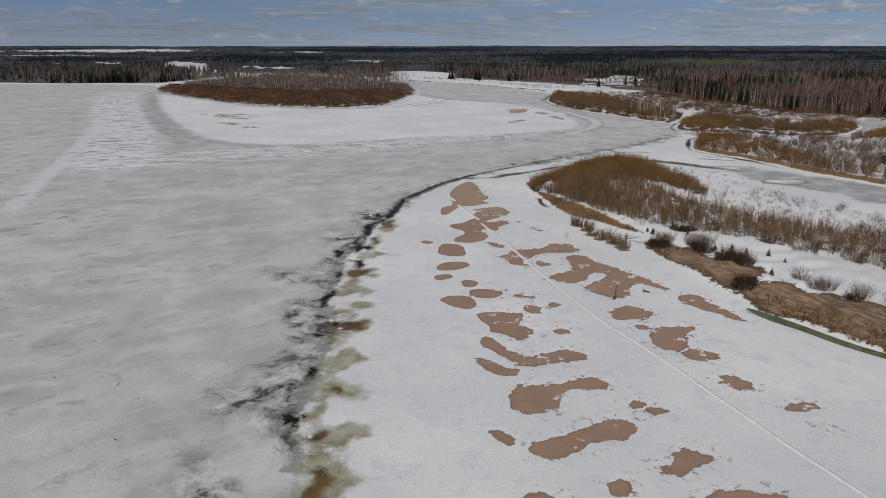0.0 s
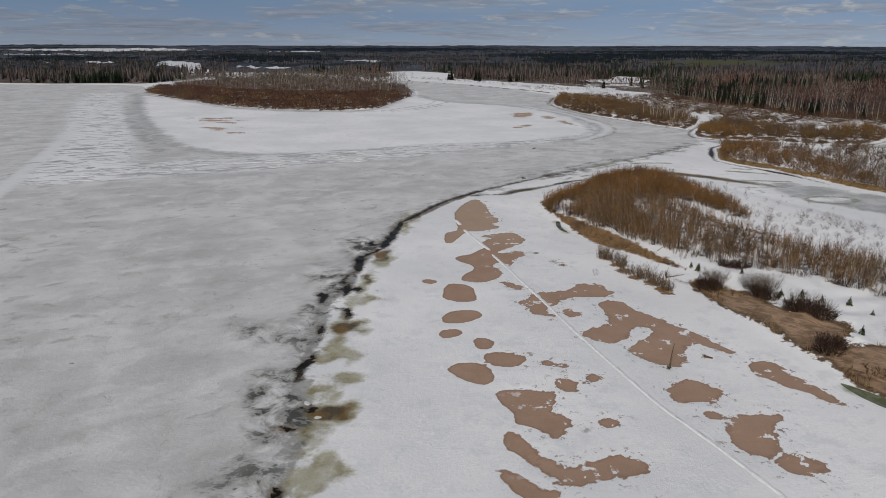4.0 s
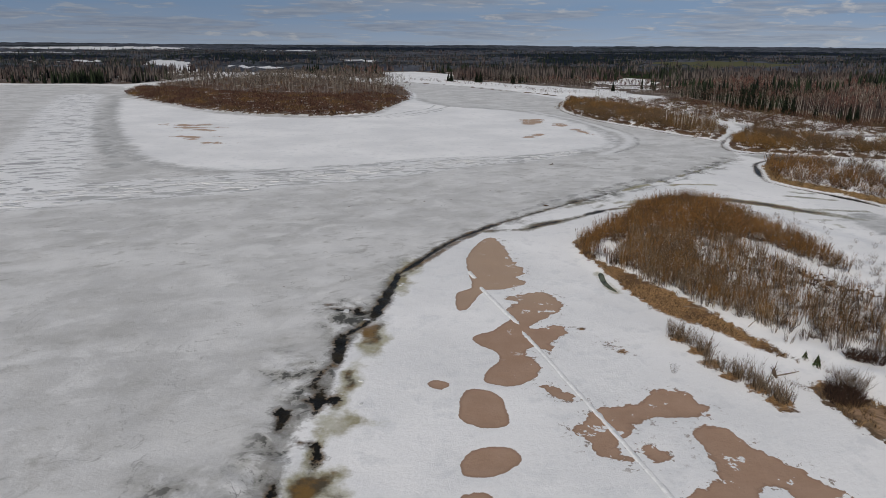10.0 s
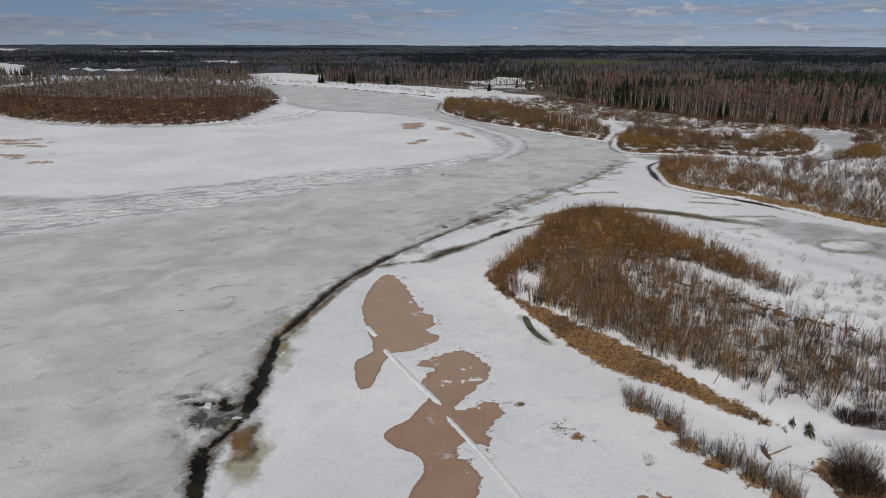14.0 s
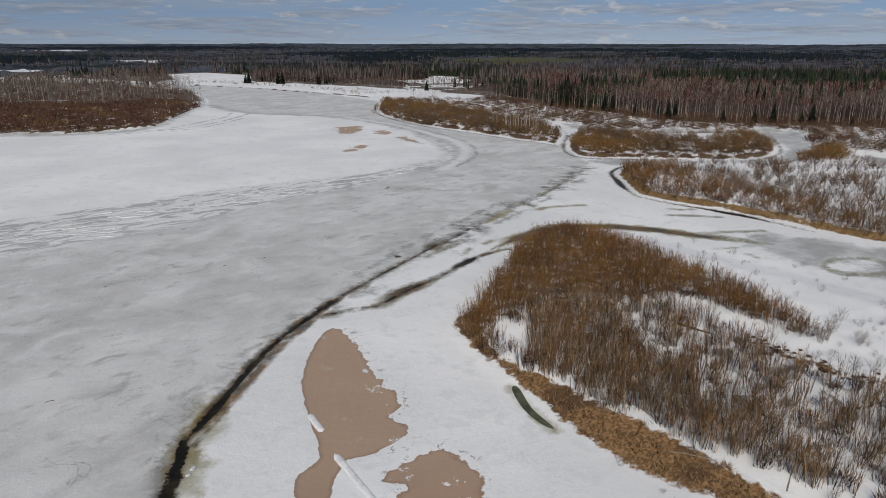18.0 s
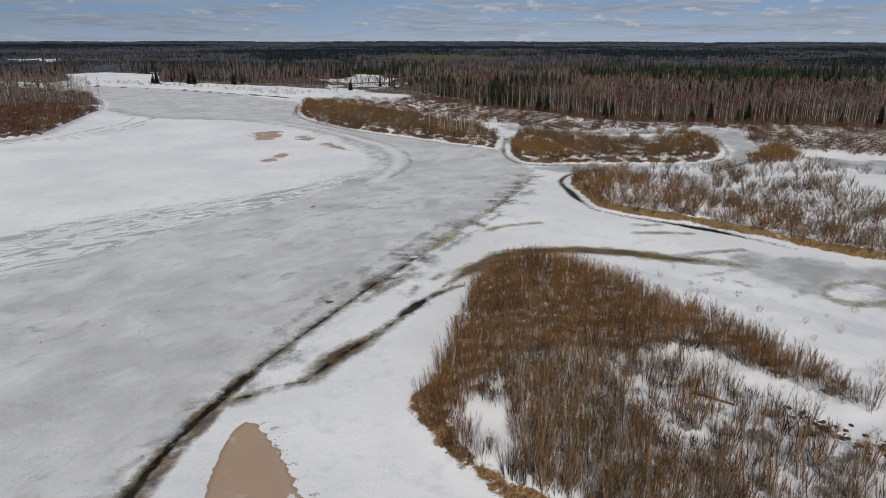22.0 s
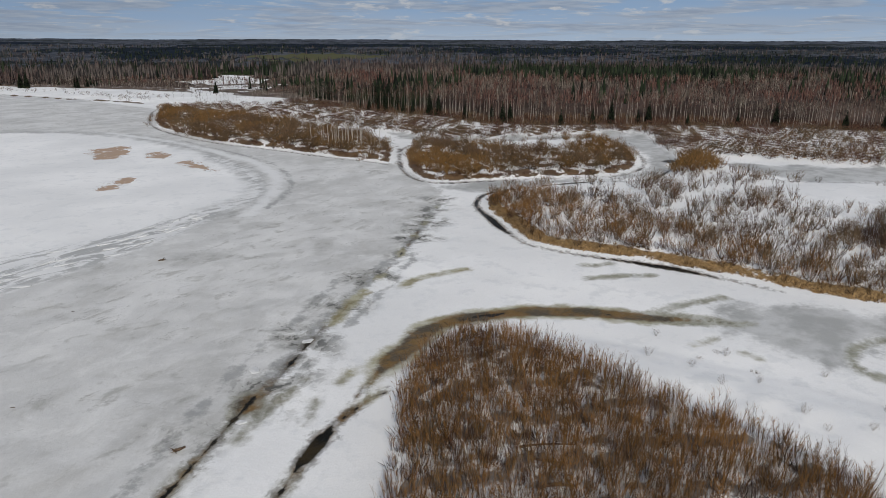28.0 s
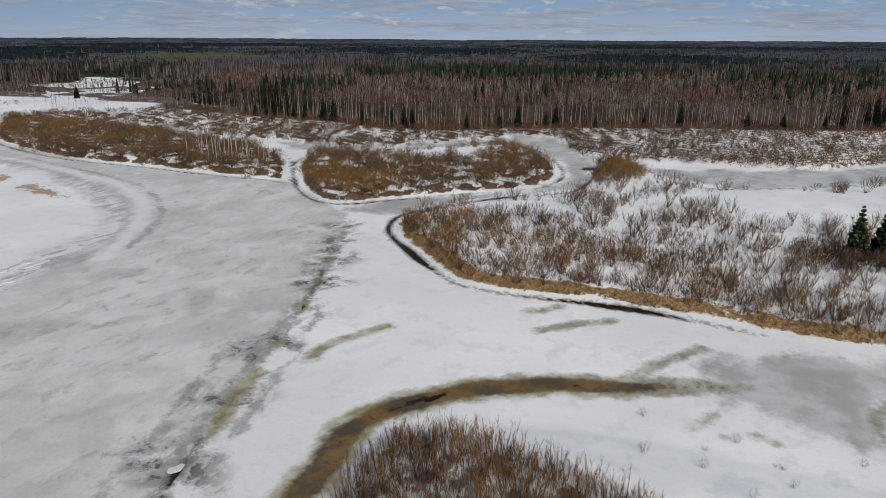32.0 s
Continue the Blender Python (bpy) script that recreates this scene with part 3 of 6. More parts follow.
# thin stained ice over shallows
olive = ovals(WARP, ((-13, 80.7, 3.6, 2.4), (-12.4, 72.2, 3.5, 2.4), (-11.4, 62.6, 3.2, 2.9), (-10.8, 54.5, 2.8, 4.2), (-13, 92, 2.6, 2.6), (-14.8, 115.6, 2.9, 3.4), (-14.9, 106.8, 2.6, 2.8), (-13, 100, 1.7, 1.7),
                   (-13.4, 127, 3.4, 1.9), (-13.9, 137, 1.9, 4.4), (-12, 149, 1.8, 5.4), (-9.4, 174, 1.7, 6), (-15, 96.7, 1.4, 2), (-10.2, 47, 2.8, 3), (-8.0, 181, 1.2, 4), (-14.6, 77, 1.0, 4), (-14, 67.5, 1.2, 4), (-12.6, 58.5, 1.3, 3.5), (-15.2, 111, 1.1, 3.5), (-14.6, 88, 1.0, 4), (-15.6, 122, 1.0, 4), (-14.6, 132, 1.0, 3.5)))
olive = np.minimum(olive, np.where(cy > 150, cd + 0.3 - 0.9 * smooth(cy, 165, 175) + 1.2 * smooth(cy, 238, 250) - 1.6 * n16 * smooth(cy, 225, 240) - 0.5 * n9, 8))
olive = np.minimum(olive, ld - 0.4 - 1.5 * np.exp(-((la - 0.36) / 0.2) ** 2) - 0.5 * n9)
olive = np.minimum(olive, hd - 2.6 * smooth(ha, 0.0, 0.15) * smooth(ha, 1.12, 0.8) - 0.5 * rough2(NP, 7, 3))
olive = np.minimum(olive, strips(NP, ((0.9, (66.5, 258.4), (71.2, 260.6), (80, 259.9)), (0.8, (98.8, 249.8), (103.6, 247.7)), (0.9, (94.5, 244.5), (99.4, 242.8), (104.8, 239.7)), (0.9, (93.9, 228.6), (99.9, 228.1), (105.9, 226.4)),
                                      (0.5, (87.1, 218.4), (91.6, 218.1)), (0.5, (90.7, 212.9), (90.9, 210.5)), (0.7, (30, 230), (36, 235), (41, 238)), 
                                      (0.3, (48.6, 97.4), (49.8, 95), (51.8, 92.6)), (0.8, (44, 235), (46, 236.5)), (0.35, (37, 229), (40, 233)), (0.55, (26.2, 178), (25.9, 173), (26.7, 168)), (1.0, (50, 251), (60, 260.4)), (0.9, (30, 233), (35, 237.6)))))
olive = np.minimum(olive, np.abs(area_dist(NP, RING, 12) - 1.4) - 0.9 - 0.5 * n9)
field("olive", np.clip(olive, -6, 8), 8)

# broken ice with wet slush along the crack; jumbled floes off the snowfield; the pressed ridge west of it
field("slush", np.clip(np.where(cy < 340, cd - (3.5 + 7 * smooth(cy, 190, 110) + 3 * smooth(cy, 205, 240)) * (0.7 + 0.6 * rough2(NP, 22, 12)) - 5.0 * np.exp(-((cy - 158) / 9) ** 2), 12), -9, 12), 12)
bar_side = smooth(FIELD["river"][near], 0.2, 1.6) * (cy < 205)
FIELD["slush"][near] = np.clip(FIELD["slush"][near] + 9.0 * bar_side, -9, 12)
fd, fa = line_dist(NP, catmull([(-120, 235), (-95, 248), (-70, 258), (-45, 272), (-25, 281), (0, 297), (30, 309), (53, 325), (69, 340), (76.5, 370), (75, 405)], 6))
field("floes", np.clip(fd - 1.4 - 14 * smooth(fa, 0.8, 0.3), -12, 12), 12)
rd, _ = line_dist(NP, catmull([(-285, 605), (-232, 480), (-187, 390), (-155, 322), (-132, 270), (-118, 238)], 6))
field("ridge", np.clip(rd - 15, -12, 12), 12)
field("band", np.clip(strips(NP, ((2.6, (-250, 530), (-190, 375), (-157, 292), (-121, 194), (-110, 165)), (1.7, (60, 318), (77, 345), (84, 374), (81.5, 402), (73, 444), (56, 488))), wob=0.8), -8, 8), 8)
field("streak", np.clip(strips(NP, ((0.9, (30, 233.5), (38, 241.5), (53, 255.5), (70, 270.5)), (1.0, (70, 269.5), (87, 286.5), (102, 302.5)), (0.35, (16, 224), (24, 233), (34, 244), (46, 255), (60, 268)), (0.3, (33, 232.6), (42, 240.6), (52, 249.6), (64, 259.6), (78, 273)), (0.5, (66, 322), (80.5, 343), (88, 374), (85, 404), (76, 448)), (0.5, (-125, 168), (-118, 182), (-112, 190)), (0.4, (-150, 225), (-141, 235), (-135, 250)), (0.7, (-62, 443), (-45, 450), (-26, 462), (-8, 492), (4, 524)), (0.5, (-38, 446), (-18, 462), (0, 498)), (0.4, (-30, 470), (-12, 500), (-6, 530)), (0.6, (-52, 446), (-34, 462), (-16, 496)),
                                    (0.6, (-150, 256), (-138, 262), (-130, 256)), (0.5, (-112, 140), (-98, 146), (-92, 158))), wob=0.7), -8, 8), 8)

# bare ground: dry grass rims, the eroded bank, forest floor
grass = area_dist(NP, GRASS, 8)
for sh, lo, hi in ((ISLET_WEST, 2.4, 4.5), (ISLET_MID, 2.2, 4.2), (ISLET_EAST, 1.9, 4.8)):
    e = -area_dist(NP, sh, 12)
    on = (cy > 200) if sh is not ISLET_EAST else (x < 128) | (cy < 215)
    grass = np.where(on, np.minimum(grass, np.abs(e - (lo + hi) / 2) - (hi - lo) / 2 - 0.6 * n9), grass)
grass = np.minimum(grass, ovals(NP, ((44, 133.6, 1.6, 2.4), (37, 131.4, 1.4, 2.1), (34, 138, 1.4, 1.4), (32.6, 141.4, 1.2, 1.4), (35.8, 134.8, 1.4, 1.5), (31, 149.2, 1.2, 1.4), (32.4, 145.2, 1.3, 1.6), (20.2, 146.9, 0.9, 0.35), (21.9, 144.9, 0.9, 0.4), (17.7, 153, 0.6, 0.4), (50.4, 125.4, 1.4, 2), (53.4, 117.4, 1.6, 2.4), (62, 174, 0.9, 1.6), (64, 169, 1.1, 1.6))))
grass = np.minimum(grass, np.where((np.minimum(area_dist(NP, BELT, 12), area_dist(NP, BELT_WEST, 12)) < 0), np.where(cy > 440, np.where(x < 0, -0.7, 0.2), 0.2) - 1.7 * rough2(NP, 4.5, 14), 8))
grass = np.minimum(grass, strips(NP, ((2.2, (94, 628), (88, 644), (57, 691), (20, 753), (-18, 797), (-70, 853), (-118, 905)),), wob=1.8))
for sh in (ISLET_WEST, ISLET_MID):
    grass = np.where((area_dist(NP, sh, 12) < -3) & (np.hypot((x - 182) / 25, (cy - 360 + 0.25 * (x - 182)) / 10) > 1), np.minimum(grass, 0.4 - 2.6 * rough2(NP, 9, 9)), grass)
grass = np.minimum(grass, area_dist(NP, LOW_GRASS, 8))
# Dark debris patches, with the shadows between the willow stems painted in.
litter = np.minimum(np.where((area_dist(NP, THICKET_SOUTH, 3) < -0.8) & (area_dist(NP, GAP, 5) > 1), 0.95 - 1.6 * rough2(NP, 6, 31), 8), np.where((area_dist(NP, THICKET_TIP, 3) < -0.5) & (area_dist(NP, GAP, 5) > 1), 0.2 - 1.4 * rough2(NP, 5, 35), 8))
litter = np.minimum(litter, line_dist(NP, catmull([(61.6, 178), (62.2, 174.6), (63.4, 171), (65.2, 167.4), (67.6, 164.2), (70.4, 161)], 9))[0] - 0.25 - 0.5 * n4)
field("litter", np.clip(litter, -8, 8), 8)
field("grass", np.clip(grass, -8, 8), 8)
field("bank", area_dist(NP, BANK, 8), 8)
FIELD["wood"] = np.minimum.reduce([area_dist(GP, w, 30) for w in (FOREST_EAST, FOREST_WEST, FOREST_NORTH, FOREST_SHORE)])
FIELD["wood"] = np.where(((zoned(GP, SNOW_FIELDS) < 1) | ((zoned(GP, THINNED) < 1) & (rough2(GP, 40, 51) > 0.1))) & (np.hypot(GP[:, 0], GP[:, 1] - 100) < 1100), 30.0, FIELD["wood"])

GZ = height(GP, LAND)
FULL = FIELD
# water and bare sand lie a little under the snow
GZ = GZ - 0.12 * smooth(-FULL["water"], -0.4, 0.5) - 0.10 * smooth(-FULL["sand"], -0.3, 0.4) - 0.05 * smooth(-FULL["olive"], -0.5, 0.5)
GZ[near] += 0.10 * n4 * smooth(-FULL["slush"][near], -1, 3) + 0.08 * smooth(-FULL["floes"][near], -2, 2) * n9


for pool in (POOL_RIM, POOL_BANK):
    e = area_dist(GP[near], pool, 6)
    GZ[near] = np.where(e < 2.0, GZ[near] * smooth(e, 0.3, 1.6) - 0.07 * smooth(-e, -0.6, 0.2), GZ[near])


def ground_material():
    g = Graph("snow_ice_and_sand", 0.6, 0, 0.25)
    fine, mid, big = g.noise(2.6, 8, 0.68), g.noise(0.24, 8, 0.66), g.noise(0.03, 4, 0.55)
    edge = g.noise(0.7, 9, 0.72)
    wob = g.m("MULTIPLY", g.m("SUBTRACT", edge, 0.5), 2.2)

    def zone(name, amp, soft, shift=0.0):
        v = g.m("ADD", g.attr(name), g.m("MULTIPLY_ADD", wob, amp, shift))
        return g.ramp(v, -soft, soft, 1.0, 0.0)

    snow = g.mix(g.ramp(big, 0.35, 0.65), (0.74, 0.745, 0.75), (0.85, 0.85, 0.85))
    snow = g.mix(g.ramp(mid, 0.50, 0.64, 0, 0.45), snow, (0.63, 0.645, 0.66))
    snow = g.mix(g.ramp(fine, 0.54, 0.68, 0, 0.12), snow, (0.56, 0.57, 0.585))
    # river ice: grey, blotched, drawn out along the stream
    flow = g.noise(0.04, 7, 0.55, 0.4, (0.85, 1.15, 1.0), 35)
    blot = g.noise(0.12, 8, 0.60, 0.4, (0.9, 1.1, 1.0), 30)
    spots = g.noise(0.30, 7, 0.62, 0.5, (0.75, 1.25, 1.0), 25)
    ice = g.mix(g.ramp(flow, 0.38, 0.62), (0.53, 0.53, 0.525), (0.63, 0.63, 0.625))
    ice = g.mix(g.ramp(blot, 0.51, 0.68, 0, 0.5), ice, (0.43, 0.425, 0.41))
    ice = g.mix(g.ramp(blot, 0.49, 0.36, 0, 0.7), ice, (0.69, 0.69, 0.685))
    cloud = g.noise(0.085, 7, 0.56, 0.4, (0.85, 1.15, 1.0), 20)
    ice = g.mix(g.ramp(cloud, 0.52, 0.66, 0, 0.5), ice, (0.39, 0.39, 0.38))
    ice = g.mix(g.ramp(cloud, 0.47, 0.34, 0, 0.4), ice, (0.71, 0.71, 0.705))
    where_dark = g.ramp(g.m("MULTIPLY_ADD", flow, 0.6, g.m("MULTIPLY", cloud, 0.4)), 0.46, 0.58)
    ice = g.mix(g.m("MULTIPLY", g.ramp(spots, 0.53, 0.67, 0, 0.62), g.ramp(where_dark, 0, 1, 0.18, 1)), ice, (0.31, 0.305, 0.285))
    ice = g.mix(g.ramp(fine, 0.56, 0.72, 0, 0.10), ice, (0.40, 0.40, 0.39))
    mott = g.noise(0.95, 9, 0.70, 0.5, (0.9, 1.1, 1.0), 30)
    ice = g.mix(g.ramp(mott, 0.56, 0.70, 0, 0.32), ice, (0.35, 0.345, 0.33))
    ice = g.mix(g.ramp(mott, 0.45, 0.37, 0, 0.25), ice, (0.66, 0.66, 0.655))
    scrib = g.m("ABSOLUTE", g.m("SUBTRACT", g.noise(0.035, 8, 0.62, 1.2), 0.5))
    ice = g.mix(g.m("MULTIPLY", g.ramp(scrib, 0.0035, 0.0, 0, 0.6), g.ramp(spots, 0.45, 0.55)), ice, (0.24, 0.24, 0.23))
    color = g.mix(g.ramp(g.m("MULTIPLY_ADD", wob, 4.0, g.attr("river")), -1.0, 1.0, 1, 0), snow, ice)
    sp = g.m("ADD", g.attr("spit"), g.m("MULTIPLY_ADD", g.m("SUBTRACT", blot, 0.5), 14, -0.5))
    dark_edge = g.m("MULTIPLY", g.ramp(sp, 10, 3, 0, 1), g.ramp(spots, 0.36, 0.52))
    color = g.mix(g.m("MULTIPLY", dark_edge, 0.55), color, (0.29, 0.295, 0.295))
    color = g.mix(g.ramp(sp, -3.5, 3.0, 1, 0), color, snow)
    flo = g.noise(0.2, 7, 0.62, 1.2, (0.5, 1.5, 1.0), 22)
    color = g.mix(g.m("MULTIPLY", zone("floes", 5.0, 2.0), 0.9), color, g.mix(g.ramp(flo, 0.44, 0.51), (0.40, 0.405, 0.405), (0.73, 0.735, 0.74)))
    color = g.mix(g.m("MULTIPLY", zone("ridge", 8.0, 4.0), 0.9), color, g.mix(g.ramp(flo, 0.42, 0.49), (0.36, 0.365, 0.375), (0.80, 0.805, 0.81)))
    color = g.mix(g.m("MULTIPLY", zone("band", 2.0, 1.4), 0.85), color, (0.73, 0.735, 0.74))
    color = g.mix(g.m("MULTIPLY", zone("streak", 2.4, 0.7), 0.75), color, (0.28, 0.285, 0.285))
    chan = g.mix(g.ramp(g.m("MULTIPLY_ADD", cloud, 0.5, g.m("MULTIPLY", mid, 0.5)), 0.40, 0.60), (0.32, 0.325, 0.32), (0.52, 0.525, 0.525))
    ci = g.m("ADD", g.attr("chan_ice"), g.m("MULTIPLY_ADD", wob, 3.4, g.m("MULTIPLY", g.m("SUBTRACT", cloud, 0.5), 16.0)))
    color = g.mix(g.ramp(ci, -2.2, 2.0, 0.9, 0.0), color, chan)
    # wet slush beside the crack
    wet = g.noise(0.22, 9, 0.66, 0.55)
    near_crack = g.ramp(g.attr("slush"), -7, 2.5, 1, 0)
    color = g.mix(g.m("MULTIPLY", g.m("MULTIPLY", near_crack, g.ramp(wet, 0.44, 0.54)), 0.85), color, (0.27, 0.265, 0.24))
    color = g.mix(g.m("MULTIPLY", g.m("MULTIPLY", near_crack, g.ramp(g.m("MULTIPLY_ADD", g.m("SUBTRACT", mott, 0.5), 0.5, wet), 0.545, 0.60)), 0.92), color, (0.05, 0.05, 0.045))
    color = g.mix(g.m("MULTIPLY", near_crack, g.ramp(wet, 0.44, 0.37, 0, 0.85)), color, (0.72, 0.72, 0.715))
    swirl = g.m("ABSOLUTE", g.m("SUBTRACT", g.noise(0.13, 7, 0.55, 1.8), 0.5))
    thin = g.m("MULTIPLY", g.ramp(swirl, 0.006, 0.0, 0, 1), g.ramp(mott, 0.42, 0.52))
    color = g.mix(g.m("MULTIPLY", g.m("MULTIPLY", thin, near_crack), 0.8), color, (0.10, 0.10, 0.095))
    brim = g.ramp(g.m("MULTIPLY_ADD", g.m("SUBTRACT", mott, 0.5), 5.0, g.attr("water")), 0.0, 0.9, 1, 0)
    seam = g.ramp(g.m("MULTIPLY_ADD", wob, 2.2, g.m("MULTIPLY_ADD", g.m("SUBTRACT", wet, 0.5), 9.0, g.attr("seam"))), -0.2, 0.9, 1, 0)
    color = g.mix(g.m("MULTIPLY", seam, 0.7), color, (0.22, 0.215, 0.20))
    color = g.mix(g.m("MULTIPLY", brim, 0.6), color, (0.17, 0.165, 0.15))
    # stained shallows, amber melt water, open water
    tint = g.mix(g.ramp(mid, 0.38, 0.60), (0.23, 0.20, 0.095), (0.40, 0.385, 0.28))
    pos = g.t.nodes.new("ShaderNodeSeparateXYZ")
    g.t.links.new(g.co, pos.inputs[0])
    tint = g.mix(g.m("MULTIPLY", g.ramp(pos.outputs[1], 185, 205, 0, 0.75), g.ramp(pos.outputs[0], 48, 40)), tint, g.mix(g.ramp(mott, 0.4, 0.6), (0.15, 0.145, 0.12), (0.33, 0.33, 0.30)))
    tint = g.mix(g.m("MULTIPLY", g.ramp(pos.outputs[0], 40, 46), g.ramp(pos.outputs[1], 110, 104, 0, 0.85)), tint, (0.13, 0.15, 0.055))
    tint = g.mix(g.ramp(pos.outputs[0], 86, 94, 0, 0.75), tint, g.mix(g.ramp(mott, 0.4, 0.6), (0.19, 0.19, 0.15), (0.30, 0.30, 0.25)))
    color = g.mix(g.m("MULTIPLY", zone("olive", 1.3, 0.75), g.ramp(wet, 0.68, 0.45, 0.6, 0.92)), color, tint)
    amb = g.mix(g.ramp(mid, 0.40, 0.58), (0.17, 0.092, 0.024), (0.045, 0.028, 0.012))
    am = zone("amber", 0.9, 0.5)
    color = g.mix(g.m("MULTIPLY", am, 0.9), color, amb)
    calm = g.ramp(pos.outputs[1], 166, 182, 1.0, 0.3)
    wa = g.ramp(g.m("MULTIPLY_ADD", calm, g.m("MULTIPLY_ADD", wob, 0.7, g.m("MULTIPLY", g.m("SUBTRACT", g.noise(1.1, 8, 0.6, 0.8), 0.5), 2.0)), g.attr("water")), -0.12, 0.12, 1.0, 0.0)
    color = g.mix(wa, color, g.mix(g.ramp(mid, 0.45, 0.7), (0.011, 0.010, 0.008), (0.04, 0.029, 0.014)))
    sand_d = g.attr("sand")
    east = g.ramp(pos.outputs[0], 4.0, 12.0)
    rag = g.m("MULTIPLY", g.m("SUBTRACT", g.noise(0.55, 6, 0.56), 0.5), g.ramp(east, 0, 1, 0.8, 2.7))
    far_rag = g.m("MULTIPLY", g.m("SUBTRACT", g.noise(0.12, 7, 0.7), 0.5), g.ramp(pos.outputs[1], 300, 340, 0, 22))
    sv = g.m("ADD", sand_d, g.m("ADD", rag, far_rag))
    grain = g.mix(g.ramp(mid, 0.3, 0.7), (0.345, 0.222, 0.152), (0.39, 0.26, 0.185))
    grain = g.mix(g.ramp(pos.outputs[1], 150, 172, 0, 0.8), grain, (0.42, 0.305, 0.22))
    grain = g.mix(g.ramp(sv, -0.5, 0.0, 0, 0.45), grain, (0.20, 0.125, 0.085))
    crumb_n = g.noise(0.8, 8, 0.75)
    crumbs = g.m("MULTIPLY", g.ramp(crumb_n, 0.57, 0.60), g.m("MULTIPLY", g.ramp(sand_d, 2.6, 0.3, 0, 1), g.ramp(east, 0, 1, 0.08, 1)))
    color = g.mix(g.m("MULTIPLY", crumbs, 0.85), color, (0.19, 0.14, 0.105))
    holes = g.m("MULTIPLY", g.ramp(g.noise(0.33, 8, 0.66), 0.60, 0.615), east)
    sa = g.m("MULTIPLY", g.ramp(sv, -0.07, 0.07, 1.0, 0.0), g.m("SUBTRACT", 1.0, holes))
    color = g.mix(sa, color, grain)
    # dry grass, bare bank, leaf litter and painted shade under the trees
    hay = g.mix(g.ramp(fine, 0.40, 0.62), (0.14, 0.078, 0.036), (0.36, 0.215, 0.10))
    hay = g.mix(g.ramp(g.noise(0.13, 6, 0.6), 0.50, 0.60, 0, 0.75), hay, (0.075, 0.042, 0.024))
    hay = g.mix(g.m("MULTIPLY", g.ramp(pos.outputs[0], 92, 100, 0, 0.6), g.ramp(pos.outputs[1], 300, 290)), hay, g.mix(g.ramp(fine, 0.40, 0.62), (0.16, 0.10, 0.045), (0.40, 0.28, 0.13)))
    # Far bush clumps: their dark undersides are painted into the ground colour.
    hay = g.mix(g.ramp(pos.outputs[1], 295, 305, 0, 0.7), hay, (0.075, 0.05, 0.03))
    color = g.mix(zone("grass", 1.9, 0.3), color, hay)
    # Brown debris and painted stem shadows share one dark tone.
    color = g.mix(g.m("MULTIPLY", zone("litter", 2.6, 0.6), 0.85), color, g.mix(g.ramp(fine, 0.4, 0.6), (0.035, 0.024, 0.018), (0.13, 0.085, 0.052)))
    terrace = g.noise(0.5, 8, 0.66, 0.5, (1.9, 0.55, 1.0), 32)
    soil = g.mix(g.ramp(terrace, 0.4, 0.6), (0.17, 0.11, 0.068), (0.35, 0.235, 0.155))
    soil = g.mix(g.ramp(mid, 0.54, 0.66, 0, 0.8), soil, (0.10, 0.07, 0.035))
    soil = g.mix(g.ramp(g.m("MULTIPLY_ADD", wob, 1.2, g.attr("bank")), -1.3, -0.5, 0, 0.75), soil, (0.085, 0.055, 0.03))
    soil = g.mix(g.ramp(terrace, 0.60, 0.64, 0, 0.7), soil, (0.07, 0.045, 0.028))
    color = g.mix(zone("bank", 3.0, 0.25), color, soil)
    # Floor brown holds leaf litter and the wood's dark interior as painted shade.
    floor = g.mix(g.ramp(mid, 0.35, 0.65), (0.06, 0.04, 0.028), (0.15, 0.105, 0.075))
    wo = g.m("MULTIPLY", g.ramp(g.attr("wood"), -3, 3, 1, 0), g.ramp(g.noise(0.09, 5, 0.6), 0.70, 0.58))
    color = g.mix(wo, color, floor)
    g.bump(g.m("MULTIPLY_ADD", fine, 0.4, g.m("MULTIPLY", mid, 1.0)), 0.34, 0.42)
    shiny = g.m("MAXIMUM", wa, g.m("MULTIPLY", am, 0.8))
    g.put(g.b.inputs["Specular IOR Level"], g.ramp(shiny, 0, 1, 0.25, 0.04))
    return g.done(color, g.ramp(shiny, 0, 1, 0.7, 0.3))


me = grid_mesh("ground", GX, GY, GZ)
for k, v in FULL.items():
    a = me.attributes.new(k, "FLOAT", "POINT")
    a.data.foreach_set("value", v.astype(np.float32))
me.polygons.foreach_set("use_smooth", np.ones(len(me.polygons), bool))
me.materials.append(ground_material())
ground = tagged(new("ground", me), "frozen river, snow-covered sandbar and low banks in spring thaw", "ground", kind="structure")



